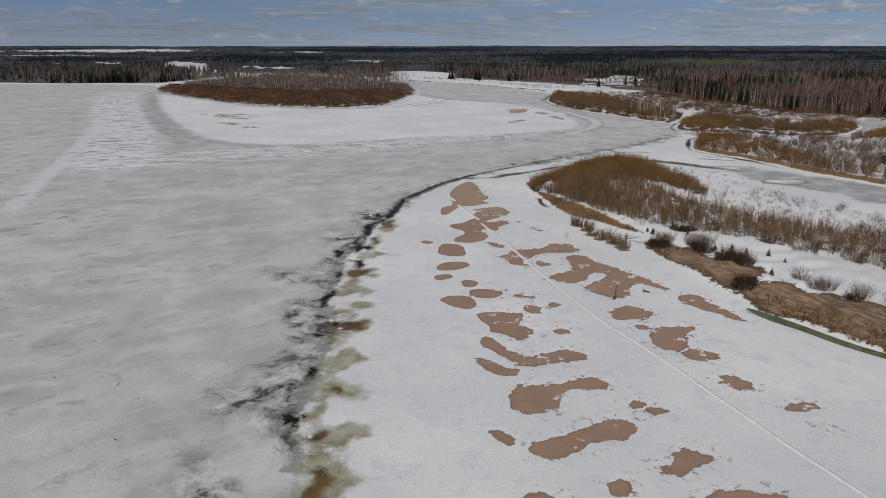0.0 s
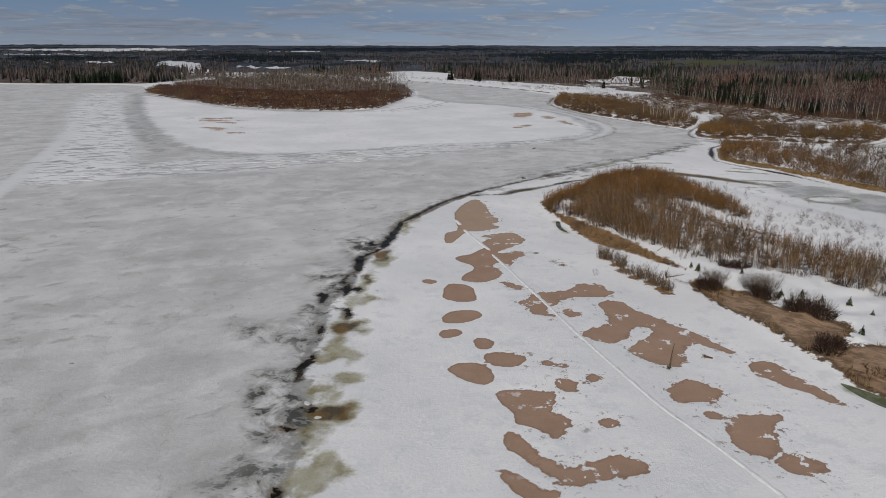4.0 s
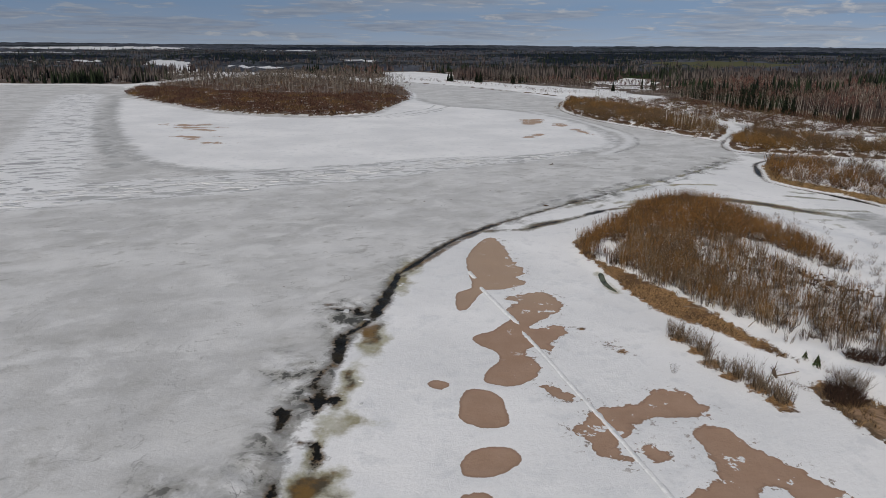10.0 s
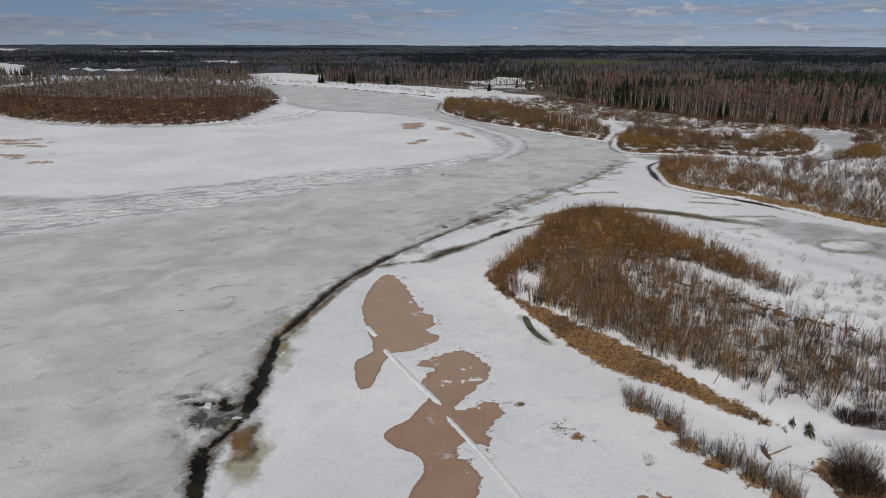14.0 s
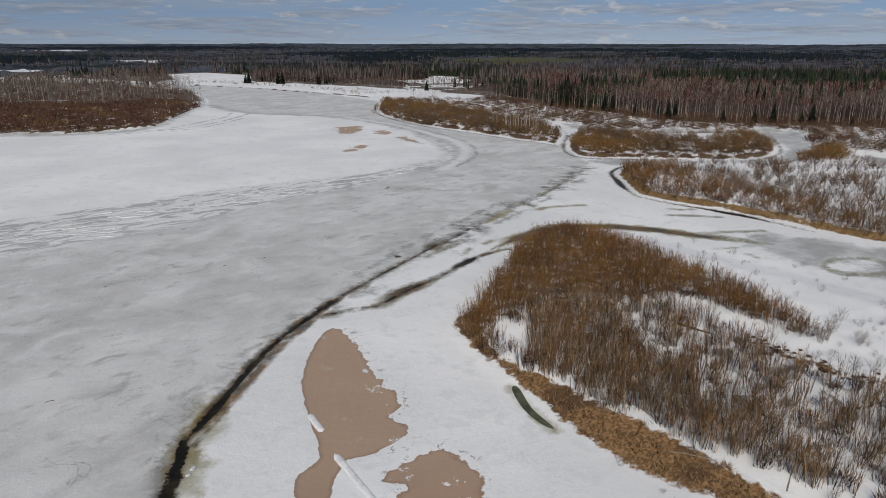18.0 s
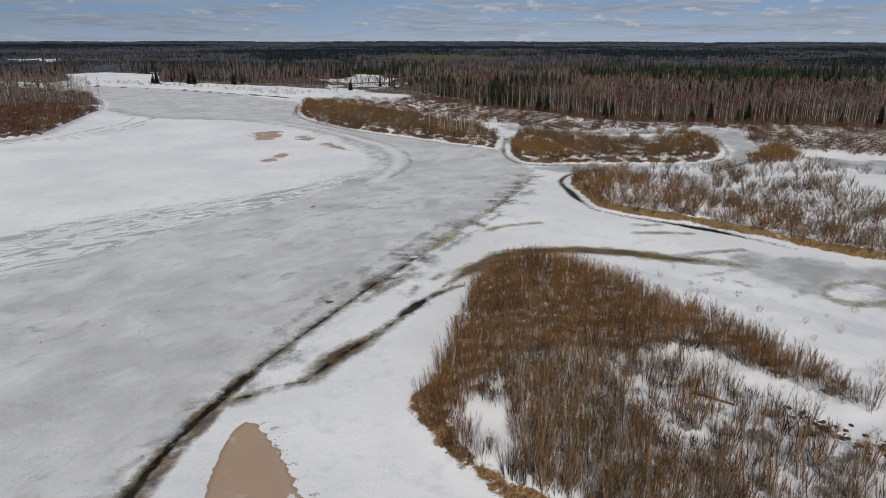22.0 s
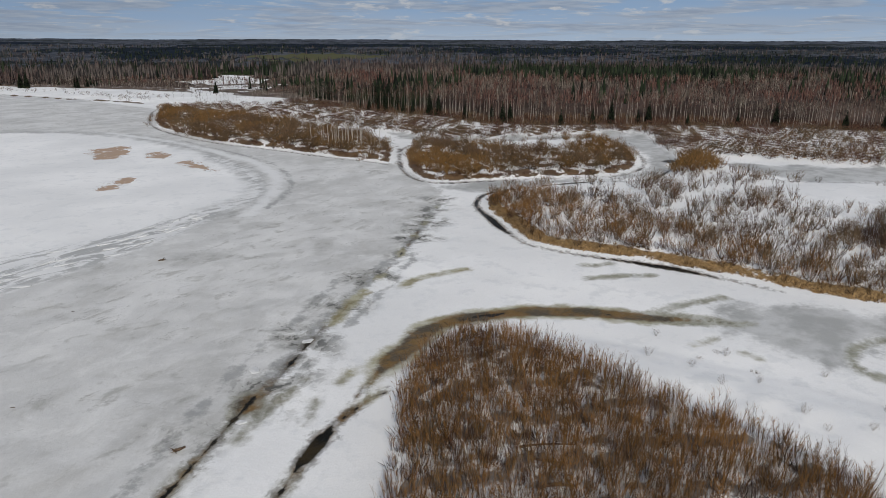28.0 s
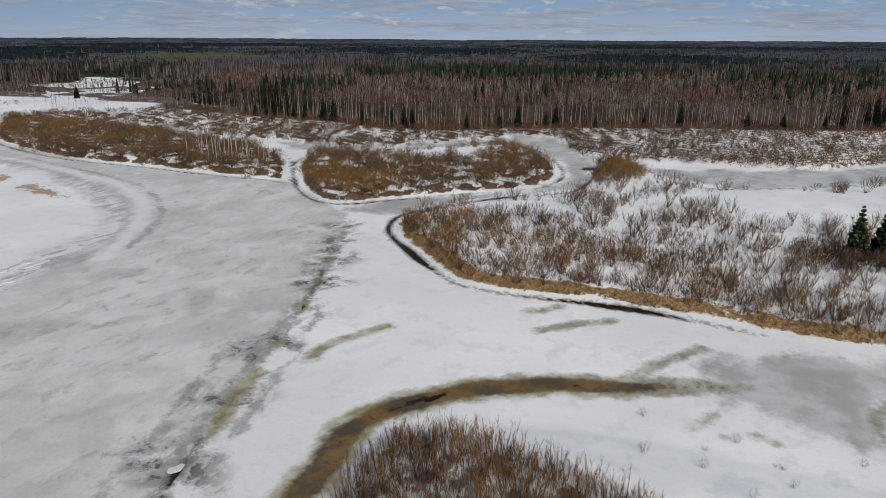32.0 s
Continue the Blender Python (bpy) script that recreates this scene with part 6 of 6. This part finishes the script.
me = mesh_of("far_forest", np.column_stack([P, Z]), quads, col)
for k, rows in (("dark_woods", SHADED_WOODS), ("green_fields", GREEN_FIELDS), ("snow_fields", SNOW_FIELDS)):
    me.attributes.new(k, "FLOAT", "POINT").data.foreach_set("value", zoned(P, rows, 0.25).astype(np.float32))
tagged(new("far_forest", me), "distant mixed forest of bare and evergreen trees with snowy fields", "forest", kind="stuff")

# massed twigs of the inner wood, down to the ground as a painted dark interior behind the first rows of trees
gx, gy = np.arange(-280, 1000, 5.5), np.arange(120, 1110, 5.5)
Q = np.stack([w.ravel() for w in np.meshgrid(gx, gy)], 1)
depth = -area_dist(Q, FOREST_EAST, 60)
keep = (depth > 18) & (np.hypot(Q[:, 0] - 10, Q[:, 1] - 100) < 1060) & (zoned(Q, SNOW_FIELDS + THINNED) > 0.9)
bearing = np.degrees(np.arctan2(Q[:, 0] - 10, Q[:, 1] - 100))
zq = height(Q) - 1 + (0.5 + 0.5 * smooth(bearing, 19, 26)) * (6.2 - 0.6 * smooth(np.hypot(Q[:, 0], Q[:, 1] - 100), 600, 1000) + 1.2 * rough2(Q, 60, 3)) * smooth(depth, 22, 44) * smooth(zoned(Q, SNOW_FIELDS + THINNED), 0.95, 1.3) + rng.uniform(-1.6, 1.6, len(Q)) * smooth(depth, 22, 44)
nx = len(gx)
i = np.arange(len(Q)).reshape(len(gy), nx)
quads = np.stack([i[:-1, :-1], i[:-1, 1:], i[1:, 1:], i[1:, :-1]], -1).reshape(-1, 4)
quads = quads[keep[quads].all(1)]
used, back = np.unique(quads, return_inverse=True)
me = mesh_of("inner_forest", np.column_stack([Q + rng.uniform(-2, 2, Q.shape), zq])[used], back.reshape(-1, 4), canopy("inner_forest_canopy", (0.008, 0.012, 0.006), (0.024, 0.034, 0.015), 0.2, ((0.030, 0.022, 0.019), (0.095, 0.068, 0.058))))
woods = np.minimum(zoned(Q, SPRUCE_WOODS), zoned(Q, SHADED_WOODS))
for k, w in (("dark_woods", woods), ("green_fields", np.full(len(Q), 9.0)), ("snow_fields", np.full(len(Q), 9.0))):
    me.attributes.new(k, "FLOAT", "POINT").data.foreach_set("value", w[used].astype(np.float32))
tagged(new("inner_forest", me), "massed bare twigs and painted dark interior of the wood beyond the river", "forest", kind="stuff")

# sky backdrop low over the horizon
n = 96
a = np.linspace(0, 2 * math.pi, n, endpoint=False)
RS = 4850
V = np.concatenate([np.column_stack([RS * np.sin(a) + 10, RS * np.cos(a) + 100, np.full(n, z)]) for z in (-60, 900)])
k = np.arange(n)
k2 = (k + 1) % n
F = np.stack([k2, k, k + n, k2 + n], 1)
g = Graph("low_sky_with_clouds", 1, 0, 0)
sep = g.t.nodes.new("ShaderNodeSeparateXYZ")
g.t.links.new(g.co, sep.inputs[0])
low = g.m("ADD", sep.outputs[2], 240.0)
deck = g.t.nodes.new("ShaderNodeCombineXYZ")
g.put(deck.inputs[0], g.m("DIVIDE", sep.outputs[0], low))
g.put(deck.inputs[1], g.m("DIVIDE", sep.outputs[1], low))
flat = g.co
g.co = deck.outputs[0]
puff, shred, veil = g.noise(0.55, 5, 0.52, 0.2), g.noise(2.3, 5, 0.55), g.noise(0.2, 4, 0.5)
g.co = flat
up = g.ramp(sep.outputs[2], 10, 330)
haze = g.ramp(sep.outputs[2], 10, 150, 0.6, 0.0)
blue = g.mix(up, (0.36, 0.48, 0.68), (0.25, 0.39, 0.62))
blue = g.mix(g.ramp(veil, 0.40, 0.62, 0, 0.65), blue, (0.36, 0.44, 0.58))
mass = g.m("MULTIPLY_ADD", shred, 0.30, g.m("MULTIPLY_ADD", veil, 0.25, puff))
c = g.mix(g.ramp(mass, 0.72, 0.86, 0, 0.8), blue, g.mix(g.ramp(shred, 0.35, 0.65), (0.27, 0.33, 0.45), (0.38, 0.44, 0.55)))
rim = g.m("MULTIPLY", g.ramp(mass, 0.73, 0.78), g.ramp(mass, 0.86, 0.80))
c = g.mix(g.m("MULTIPLY", rim, g.ramp(shred, 0.52, 0.66, 0, 0.4)), c, (0.56, 0.60, 0.66))
heap = g.ramp(g.noise(0.0038, 6, 0.55, 0.1, (1, 1, 3.6)), 0.60, 0.70, 0, 0.8)
c = g.mix(heap, c, (0.56, 0.59, 0.65))
c = g.mix(haze, c, (0.42, 0.52, 0.67))
west = g.ramp(sep.outputs[0], -2200, 2800, 0.72, 1.0)
c = g.mix(g.m("SUBTRACT", 1.0, west), c, (0.05, 0.08, 0.14))
em = g.t.nodes.new("ShaderNodeEmission")
g.put(em.inputs["Color"], c)
em.inputs["Strength"].default_value = 0.77
g.t.links.new(em.outputs[0], g.t.nodes["Material Output"].inputs["Surface"])
tagged(new("backdrop", mesh_of("backdrop", V, F, g.mat)), "pale blue sky with low flat clouds", "sky", kind="structure")


# ---- things on the bar, the bank and the ice ----
def simple(name, g_dark, g_light, scale=1.0, rough=0.85):
    g = Graph(name, rough, 0, 0.2)
    n1, n2 = g.noise(scale, 6, 0.65), g.noise(scale * 7, 5, 0.7)
    g.bump(n2, 0.5, 0.03)
    return g.done(g.mix(g.ramp(g.m("MULTIPLY_ADD", n2, 0.4, n1), 0.5, 0.9), g_dark, g_light))


PACKED = simple("packed_snow", (0.66, 0.665, 0.67), (0.83, 0.83, 0.83), 1.4)
FLOE = simple("floe_snow", (0.54, 0.545, 0.55), (0.68, 0.685, 0.69), 0.4)
DRIFT = simple("weathered_driftwood", (0.055, 0.036, 0.024), (0.20, 0.14, 0.095), 2.0)
GREYWOOD = simple("bleached_wood", (0.16, 0.125, 0.095), (0.34, 0.28, 0.22), 2.0)
MOSS = simple("dead_spruce_twigs", (0.045, 0.05, 0.022), (0.15, 0.14, 0.07), 2.0)


def part(name, vf, material, parent, label="", soft=False):
    o = new(name, mesh_of(name, vf[0], vf[1], material, soft))
    o.parent = parent
    if label:
        o["label"] = label
    return o


def zat(x, y):
    return float(height(np.array([[x, y]], float))[0])


def ridge(line, seed, wide=0.42, high=0.17, taper=True):
    """A pressed snow ridge along a line: a flat-topped, slightly uneven strip."""
    r = np.random.RandomState(seed)
    n = len(line)
    d = np.gradient(line, axis=0)
    d /= np.linalg.norm(d, axis=1, keepdims=True)
    side = np.stack([-d[:, 1], d[:, 0]], 1)
    z = height(line)
    end = np.minimum(np.arange(n), np.arange(n)[::-1]) / 3.0
    k = np.clip(end, 0.12, 1) if taper else np.ones(n)
    prof = ((-1.0, -0.12), (-0.62, 0.7), (-0.2, 0.85), (0.2, 0.8), (0.62, 0.72), (1.0, -0.12))
    V = []
    for s, h in prof:
        jit = r.normal(0, 0.05, n)
        p = line + side * ((s * wide + jit) * k)[:, None]
        V.append(np.column_stack([p, z + (h * high + r.normal(0, 0.012, n) * (h > 0)) * (0.4 + 0.6 * k) - 0.02]))
    V = np.stack(V, 1).reshape(-1, 3)
    m = len(prof)
    i = np.arange(n - 1)[:, None] * m + np.arange(m - 1)[None]
    F = np.stack([i, i + 1, i + m + 1, i + m], -1).reshape(-1, 4)
    return V, F


for s, pts in enumerate(([(3.9, 170.4), (4.9, 167), (6.6, 161), (8.8, 154.2)],
                         [(8.9, 151.8), (11.4, 142.4), (13.6, 133.4), (16, 124), (18.5, 113.6), (21, 104.4), (23.4, 95.6), (25.9, 89), (28.2, 83.3), (32, 72.5), (35, 63.6), (39, 53), (44, 40), (52, 20)],
                         [(2.3, 178.6), (2.7, 176.8), (3.3, 174.8)])):
    line = catmull(pts, 14 if s != 1 else 18)
    tagged(new("snow_track", mesh_of("snow_track", *ridge(line, s, 0.32 if s == 1 else 0.42, 0.12 if s == 1 else 0.17), PACKED, True)), "narrow raised track of packed white snow across the sandbar", "track", "pieces of the packed track")


def rod(points, r0, r1, sides=7, seed=0):
    """A tapered, knotty round rod along points."""
    r = np.random.RandomState(seed)
    p = catmull(points, 4)
    n = len(p)
    d = np.gradient(p, axis=0)
    d /= np.linalg.norm(d, axis=1, keepdims=True)
    u = np.cross(d, [0.0, 0.3, 1.0] if abs(d[0][2]) < 0.8 else [1.0, 0, 0])
    u /= np.linalg.norm(u, axis=1, keepdims=True)
    v = np.cross(d, u)
    a = np.arange(sides) / sides * 2 * math.pi
    rad = np.linspace(r0, r1, n) * r.uniform(0.85, 1.12, n)
    V = (p[:, None] + (np.cos(a)[None, :, None] * u[:, None] + np.sin(a)[None, :, None] * v[:, None]) * rad[:, None, None]).reshape(-1, 3)
    F = []
    for i in range(n - 1):
        for j in range(sides):
            q, w = i * sides + j, i * sides + (j + 1) % sides
            F += [(q, w, w + sides), (q, w + sides, q + sides)]
    for j in range(1, sides - 1):
        F += [(0, j + 1, j), ((n - 1) * sides, (n - 1) * sides + j, (n - 1) * sides + j + 1)]
    return V, np.array(F)


# melt pools in hollows of the snow along the banks
def melt_pool(outline, dark, light, label):
    g = Graph("melt_water", 0.25, 0, 0.25)
    g.done(g.mix(g.ramp(g.noise(0.5, 6, 0.6), 0.4, 0.62), dark, light))
    n = len(outline)
    V = np.column_stack([outline, np.full(n, -0.015)])
    F = [(i, i + 1, n - 2 - i, n - 1 - i) for i in range(n // 2 - 1)]
    tagged(new("melt_pool", mesh_of("melt_pool", V, np.array(F), g.mat)), label, "pool", "melt pools by the bank")


melt_pool(POOL_RIM, (0.05, 0.055, 0.03), (0.12, 0.125, 0.075), "narrow dark olive melt pool in the snow below a grassy rim")
melt_pool(POOL_BANK, (0.095, 0.105, 0.045), (0.17, 0.18, 0.10), "long green melt pool at the foot of an eroded bank")

# dead spruce spar stuck upright in the bar
e = tagged(new("dead_spruce_spar"), "broken dead spruce trunk stuck leaning in the snow", "dead tree")
e.matrix_basis = pose(28.2, 102.3, zat(28.2, 102.3))
part("trunk", rod([(0, 0, -0.2), (0.1, 0.05, 1.2), (0.22, 0.12, 2.4), (0.42, 0.2, 3.6)], 0.11, 0.03, 7, 3), DRIFT, e, "bare brown trunk")
r = np.random.RandomState(5)
b = r.normal(0, 0.1, (40, 3)) * [1, 1, 0.4] + [0, 0, 0.3]
part("branch_skirt", cones(b, b + r.uniform(-0.42, 0.42, (40, 3)) * [1, 1, 0.7] + [-0.05, 0, 0.1], 0.05), MOSS, e, "mossy broken branches round the foot")


def stump(x, y, seed, size=1.0, label="dark uprooted stump lying on the snow"):
    r = np.random.RandomState(seed)
    e = tagged(new("driftwood_stump"), label, "stump", "stumps on the snow and ice")
    e.matrix_basis = pose(x, y, zat(x, y), 0, 0, r.uniform(0, 360)) @ Matrix.Scale(size, 4)
    part("trunk", rod([(-0.8, 0, 0.12), (-0.1, 0.05, 0.2), (0.5, 0.0, 0.28)], 0.12, 0.24, 7, seed), DRIFT, e)
    b = r.normal(0, 0.1, (16, 3)) + [0.5, 0, 0.25]
    part("root_plate", cones(b, b + r.normal(0, 0.4, (16, 3)) + [0.2, 0, 0.12], 0.07), DRIFT, e)


for k, (x, y, s) in enumerate(((34.4, 105.5, 0.8), (24.8, 231.4, 0.8), (36.3, 294.2, 0.7), (39.5, 138.2, 1.1))):
    stump(x, y, k + 2, s)


def log(x1, y1, x2, y2, r0, material, label, seed=0):
    a, b = np.array([x1, y1, 0.0]), np.array([x2, y2, 0.0])
    m = (a + b) / 2
    e = tagged(new("fallen_log"), label, "log", "fallen logs")
    e.matrix_basis = pose(m[0], m[1], zat(m[0], m[1]))
    la, lb = a - m, b - m
    la[2], lb[2] = zat(x1, y1) - zat(*m[:2]) + r0 * 0.7, zat(x2, y2) - zat(*m[:2]) + r0 * 0.6
    part("trunk", rod([tuple(la), tuple(la * 0.3 + lb * 0.02 + [0.05, 0.08, r0 * 0.7]), tuple(lb * 0.4 + [0, 0.06, r0 * 0.7]), tuple(lb)], r0, r0 * 0.55, 7, seed), material, e)
    r = np.random.RandomState(seed)
    n = 5
    t = r.uniform(0.3, 0.95, n)[:, None]
    p = la + (lb - la) * t
    part("branch_stub", cones(p, p + r.normal(0, 0.35, (n, 3)) * [1, 1, 0.4] + [0, 0, 0.35], r0 * 0.3), material, e)


for k, row in enumerate(((49.2, 206.4, 52.2, 204.6, 0.24, DRIFT, "brown fallen log among willow stems"), (48.3, 106.4, 51.6, 107.7, 0.12, GREYWOOD, "pale bleached log on the eroded bank"),
                         (39.6, 138.0, 42.9, 138.8, 0.1, GREYWOOD, "pale fallen trunk on the snow by the bank"), (42.0, 151.6, 45.0, 154.0, 0.07, GREYWOOD, "pale fallen stem at the thicket's edge"),
                         (46.6, 116.2, 49.4, 118.6, 0.09, GREYWOOD, "thin bleached log on the sandy bank"), (54.6, 185.4, 57.2, 181.8, 0.2, DRIFT, "dark fallen stem among grey willows"),
                         (51.2, 210.0, 54.4, 206.9, 0.13, DRIFT, "brown fallen stem in the thicket"), (52.0, 212, 56.4, 209.4, 0.12, DRIFT, "brown fallen stem in the thicket"),
                         (47.5, 129.5, 49.6, 125.2, 0.09, DRIFT, "dark root on the eroded bank"), (35.6, 160.2, 38.6, 157.4, 0.08, GREYWOOD, "thin pale stem lying in dry grass"))):
    log(*row, seed=k + 1)

# brown clods of earth thrown up along a low scarp on the isle
CLODS = []
for k in range(4):
    q = np.random.RandomState(300 + k)
    a = np.arange(7) / 7 * 6.283
    rings = [np.column_stack([np.cos(a) * w * q.uniform(0.8, 1.2, 7), np.sin(a) * w * q.uniform(0.8, 1.2, 7), np.full(7, h) + q.normal(0, 0.03, 7)]) for w, h in ((0.5, -0.1), (0.46, 0.12), (0.25, 0.3))]
    V = np.vstack(rings + [[[0, 0, 0.34]]])
    F = [f for m in (0, 7) for i in range(7) for f in ((m + i, m + (i + 1) % 7, m + 7 + (i + 1) % 7), (m + i, m + 7 + (i + 1) % 7, m + 7 + i))] + [(14 + i, 14 + (i + 1) % 7, 21) for i in range(7)]
    CLODS.append(mesh_of("earth_clod", V, np.array(F), simple("turned_earth", (0.035, 0.022, 0.015), (0.11, 0.066, 0.042), 3.0)))
q = np.random.RandomState(310)
scarp = catmull([(61.6, 178), (62.2, 174.6), (63.4, 171), (65.2, 167.4), (67.6, 164.2), (70.4, 161)], 9)
for k, p in enumerate(np.vstack([scarp, scarp])):
    p = p + q.normal(0, 0.95, 2)
    o = tagged(new("earth_clod", CLODS[k % 4]), "brown clod of bare earth on the snowy isle", "clod", "clods along the scarp")
    m = q.uniform(0.18, 0.62)
    o.matrix_basis = pose(p[0], p[1], zat(*p), 0, 0, q.uniform(0, 360)) @ Matrix.Diagonal((m * 1.3, m, m * 0.8, 1))

# driftwood bits frozen into the river ice
r = np.random.RandomState(9)
spots = [(-7.1, 235.3), (20.1, 276.4), (-14.7, 232.5), (11.5, 249.5), (-26.3, 229.2), (61.3, 267.5), (-48.8, 75.2), (-40.1, 73.4), (-34.6, 61.4), (-49.4, 86), (-41.4, 95.2), (-12.7, 53.2), (-49.8, 103.7), (-30, 170), (-26, 190), (0, 238)]
for k, (x, y) in enumerate(spots):
    a = r.uniform(0, 6.28)
    l = r.uniform(0.2, 0.5)
    e = tagged(new("driftwood_piece"), "small dark driftwood piece frozen into grey ice", "driftwood", "driftwood on the ice")
    e.matrix_basis = pose(x, y, zat(x, y))
    part("stick", rod([(-l * math.cos(a), -l * math.sin(a), 0.05), (0, 0, 0.1), (l * math.cos(a + 0.2), l * math.sin(a + 0.2), 0.06)], 0.045, 0.025, 6, k), DRIFT, e)
    part("side_twig", cones(np.array([[0, 0, 0.08]]), np.array([[l * 0.5 * math.cos(a + 1.2), l * 0.5 * math.sin(a + 1.2), 0.25]]), 0.035), DRIFT, e)


# ---- broken floes ----
def slab(seed, n=8):
    r = np.random.RandomState(seed)
    a = np.sort(np.arange(n) / n * 6.283 + r.uniform(-0.3, 0.3, n))
    q = r.uniform(0.7, 1.15, n)
    ring = np.stack([np.cos(a) * q, np.sin(a) * q * 0.5], 1)
    V = np.vstack([np.column_stack([ring, np.full(n, -0.1)]), np.column_stack([ring * 0.99, np.full(n, 0.05)]), np.column_stack([ring * 0.9, np.full(n, 0.07)]), [[0, 0, 0.075]]])
    F = []
    for i in range(n):
        j = (i + 1) % n
        F += [(i, j, n + j), (i, n + j, n + i), (n + i, n + j, 2 * n + j), (n + i, 2 * n + j, 2 * n + i), (2 * n + i, 2 * n + j, 3 * n)]
    return V, np.array(F)


SLABS = [mesh_of("ice_floe", *slab(s), FLOE) for s in range(6)]
floe_line = catmull([(-118, 236), (-95, 248), (-70, 258), (-45, 272), (-25, 281), (0, 297), (30, 309), (53, 325)], 40)
cnt = 0
for k in range(200):
    i = r.randint(len(floe_line) - 1)
    f = i / len(floe_line)
    p = floe_line[i] + r.normal(0, 1, 2) * [3, 6.5 * (1 - f) + 1.5] - [0, 3.0 * (1 - f)]
    s = r.uniform(0.9, 2.6) * (1.25 - 0.6 * f)
    o = tagged(new("ice_floe", SLABS[k % 6]), "flat snow-covered ice floe frozen into grey river ice", "ice floe", "floes along the snowfield")
    o.matrix_basis = pose(p[0], p[1], zat(p[0], p[1]) + 0.01, 0, 0, r.normal(12, 14)) @ Matrix.Diagonal((s * 1.5, s, 1, 1))
# loose blocks by the crack
for k, (x, y, s) in enumerate(((-14.3, 155.8, 0.7), (-9.6, 172.0, 0.5), (-10.0, 171.0, 0.4), (-13.0, 136.6, 0.5), (-17.8, 159.4, 1.0), (-15.2, 90.6, 0.6), (-17.0, 93.8, 0.7), (-14.2, 62.4, 0.6), (-12.4, 131, 0.5), (36.5, 243.4, 1.3), (45, 247.6, 1.2), (31.4, 232.9, 0.9))):
    o = tagged(new("ice_floe", SLABS[k % 6]), "white ice block beside an open crack", "ice floe", "ice blocks by the crack")
    o.matrix_basis = pose(x, y, zat(x, y) + 0.02, 0, 0, r.uniform(0, 360)) @ Matrix.Diagonal((s * 0.8, s, 0.7, 1))

# ---- dry grass on the rims ----
r = np.random.RandomState(21)


def tuft(seed, n=9, h=0.75):
    q = np.random.RandomState(seed)
    b = q.normal(0, 0.16, (n, 3)) * [1, 1, 0]
    return cones(b, b + q.normal(0, 0.28, (n, 3)) * [1, 1, 0] + np.column_stack([np.full(n, -0.05), np.zeros(n), h * q.uniform(0.5, 1, n)]), 0.035)


HAY = bark("dry_grass_blades", (0.09, 0.054, 0.027), (0.36, 0.235, 0.12), 0.2)
STRAW = bark("straw_grass_blades", (0.11, 0.065, 0.03), (0.36, 0.225, 0.098), 0.2)
TUFTS = [tuft(s) for s in range(5)]
g1 = strewn(GRASS, 0.85, rng, lambda q: rough2(q, 6, 5) > -0.55)
g2 = strewn(ISLET_EAST, 0.95, rng, lambda q: ((q[:, 0] < 128) | (q[:, 1] < 215)) & (np.abs(area_dist(q, ISLET_EAST, 12) + 3.4) < 1.9 + 0.5 * rough2(q, 9, 4)) & (q[:, 1] > 165) & (q[:, 0] < 150))
g3 = strewn(LOW_GRASS, 0.6, rng, lambda q: rough2(q, 6, 3) > -0.5)
g3 = np.vstack([g3, strewn(BANK, 0.8, rng, lambda q: (area_dist(q, BANK, 8) > -0.9) & (rough2(q, 7, 3) > 0.0)), strewn(BANK, 0.7, rng, lambda q: (q[:, 1] > 126) & (rough2(q, 4, 3) > -0.3))])
for q, where in ((g1, "near isle's rim"), (g2, "islet's bank"), (g3, "eroded bank")):
    k = rng.randint(0, 5, len(q))
    z = height(q)
    hay_mat = HAY if "islet" not in where else STRAW
    stuff("dry_grass", [placed(t, q[k == i], z[k == i], rng, 0.6, 1.3) for i, t in enumerate(TUFTS) if (k == i).any()], hay_mat, "tall dry straw-coloured grass on the " + where, "grass")
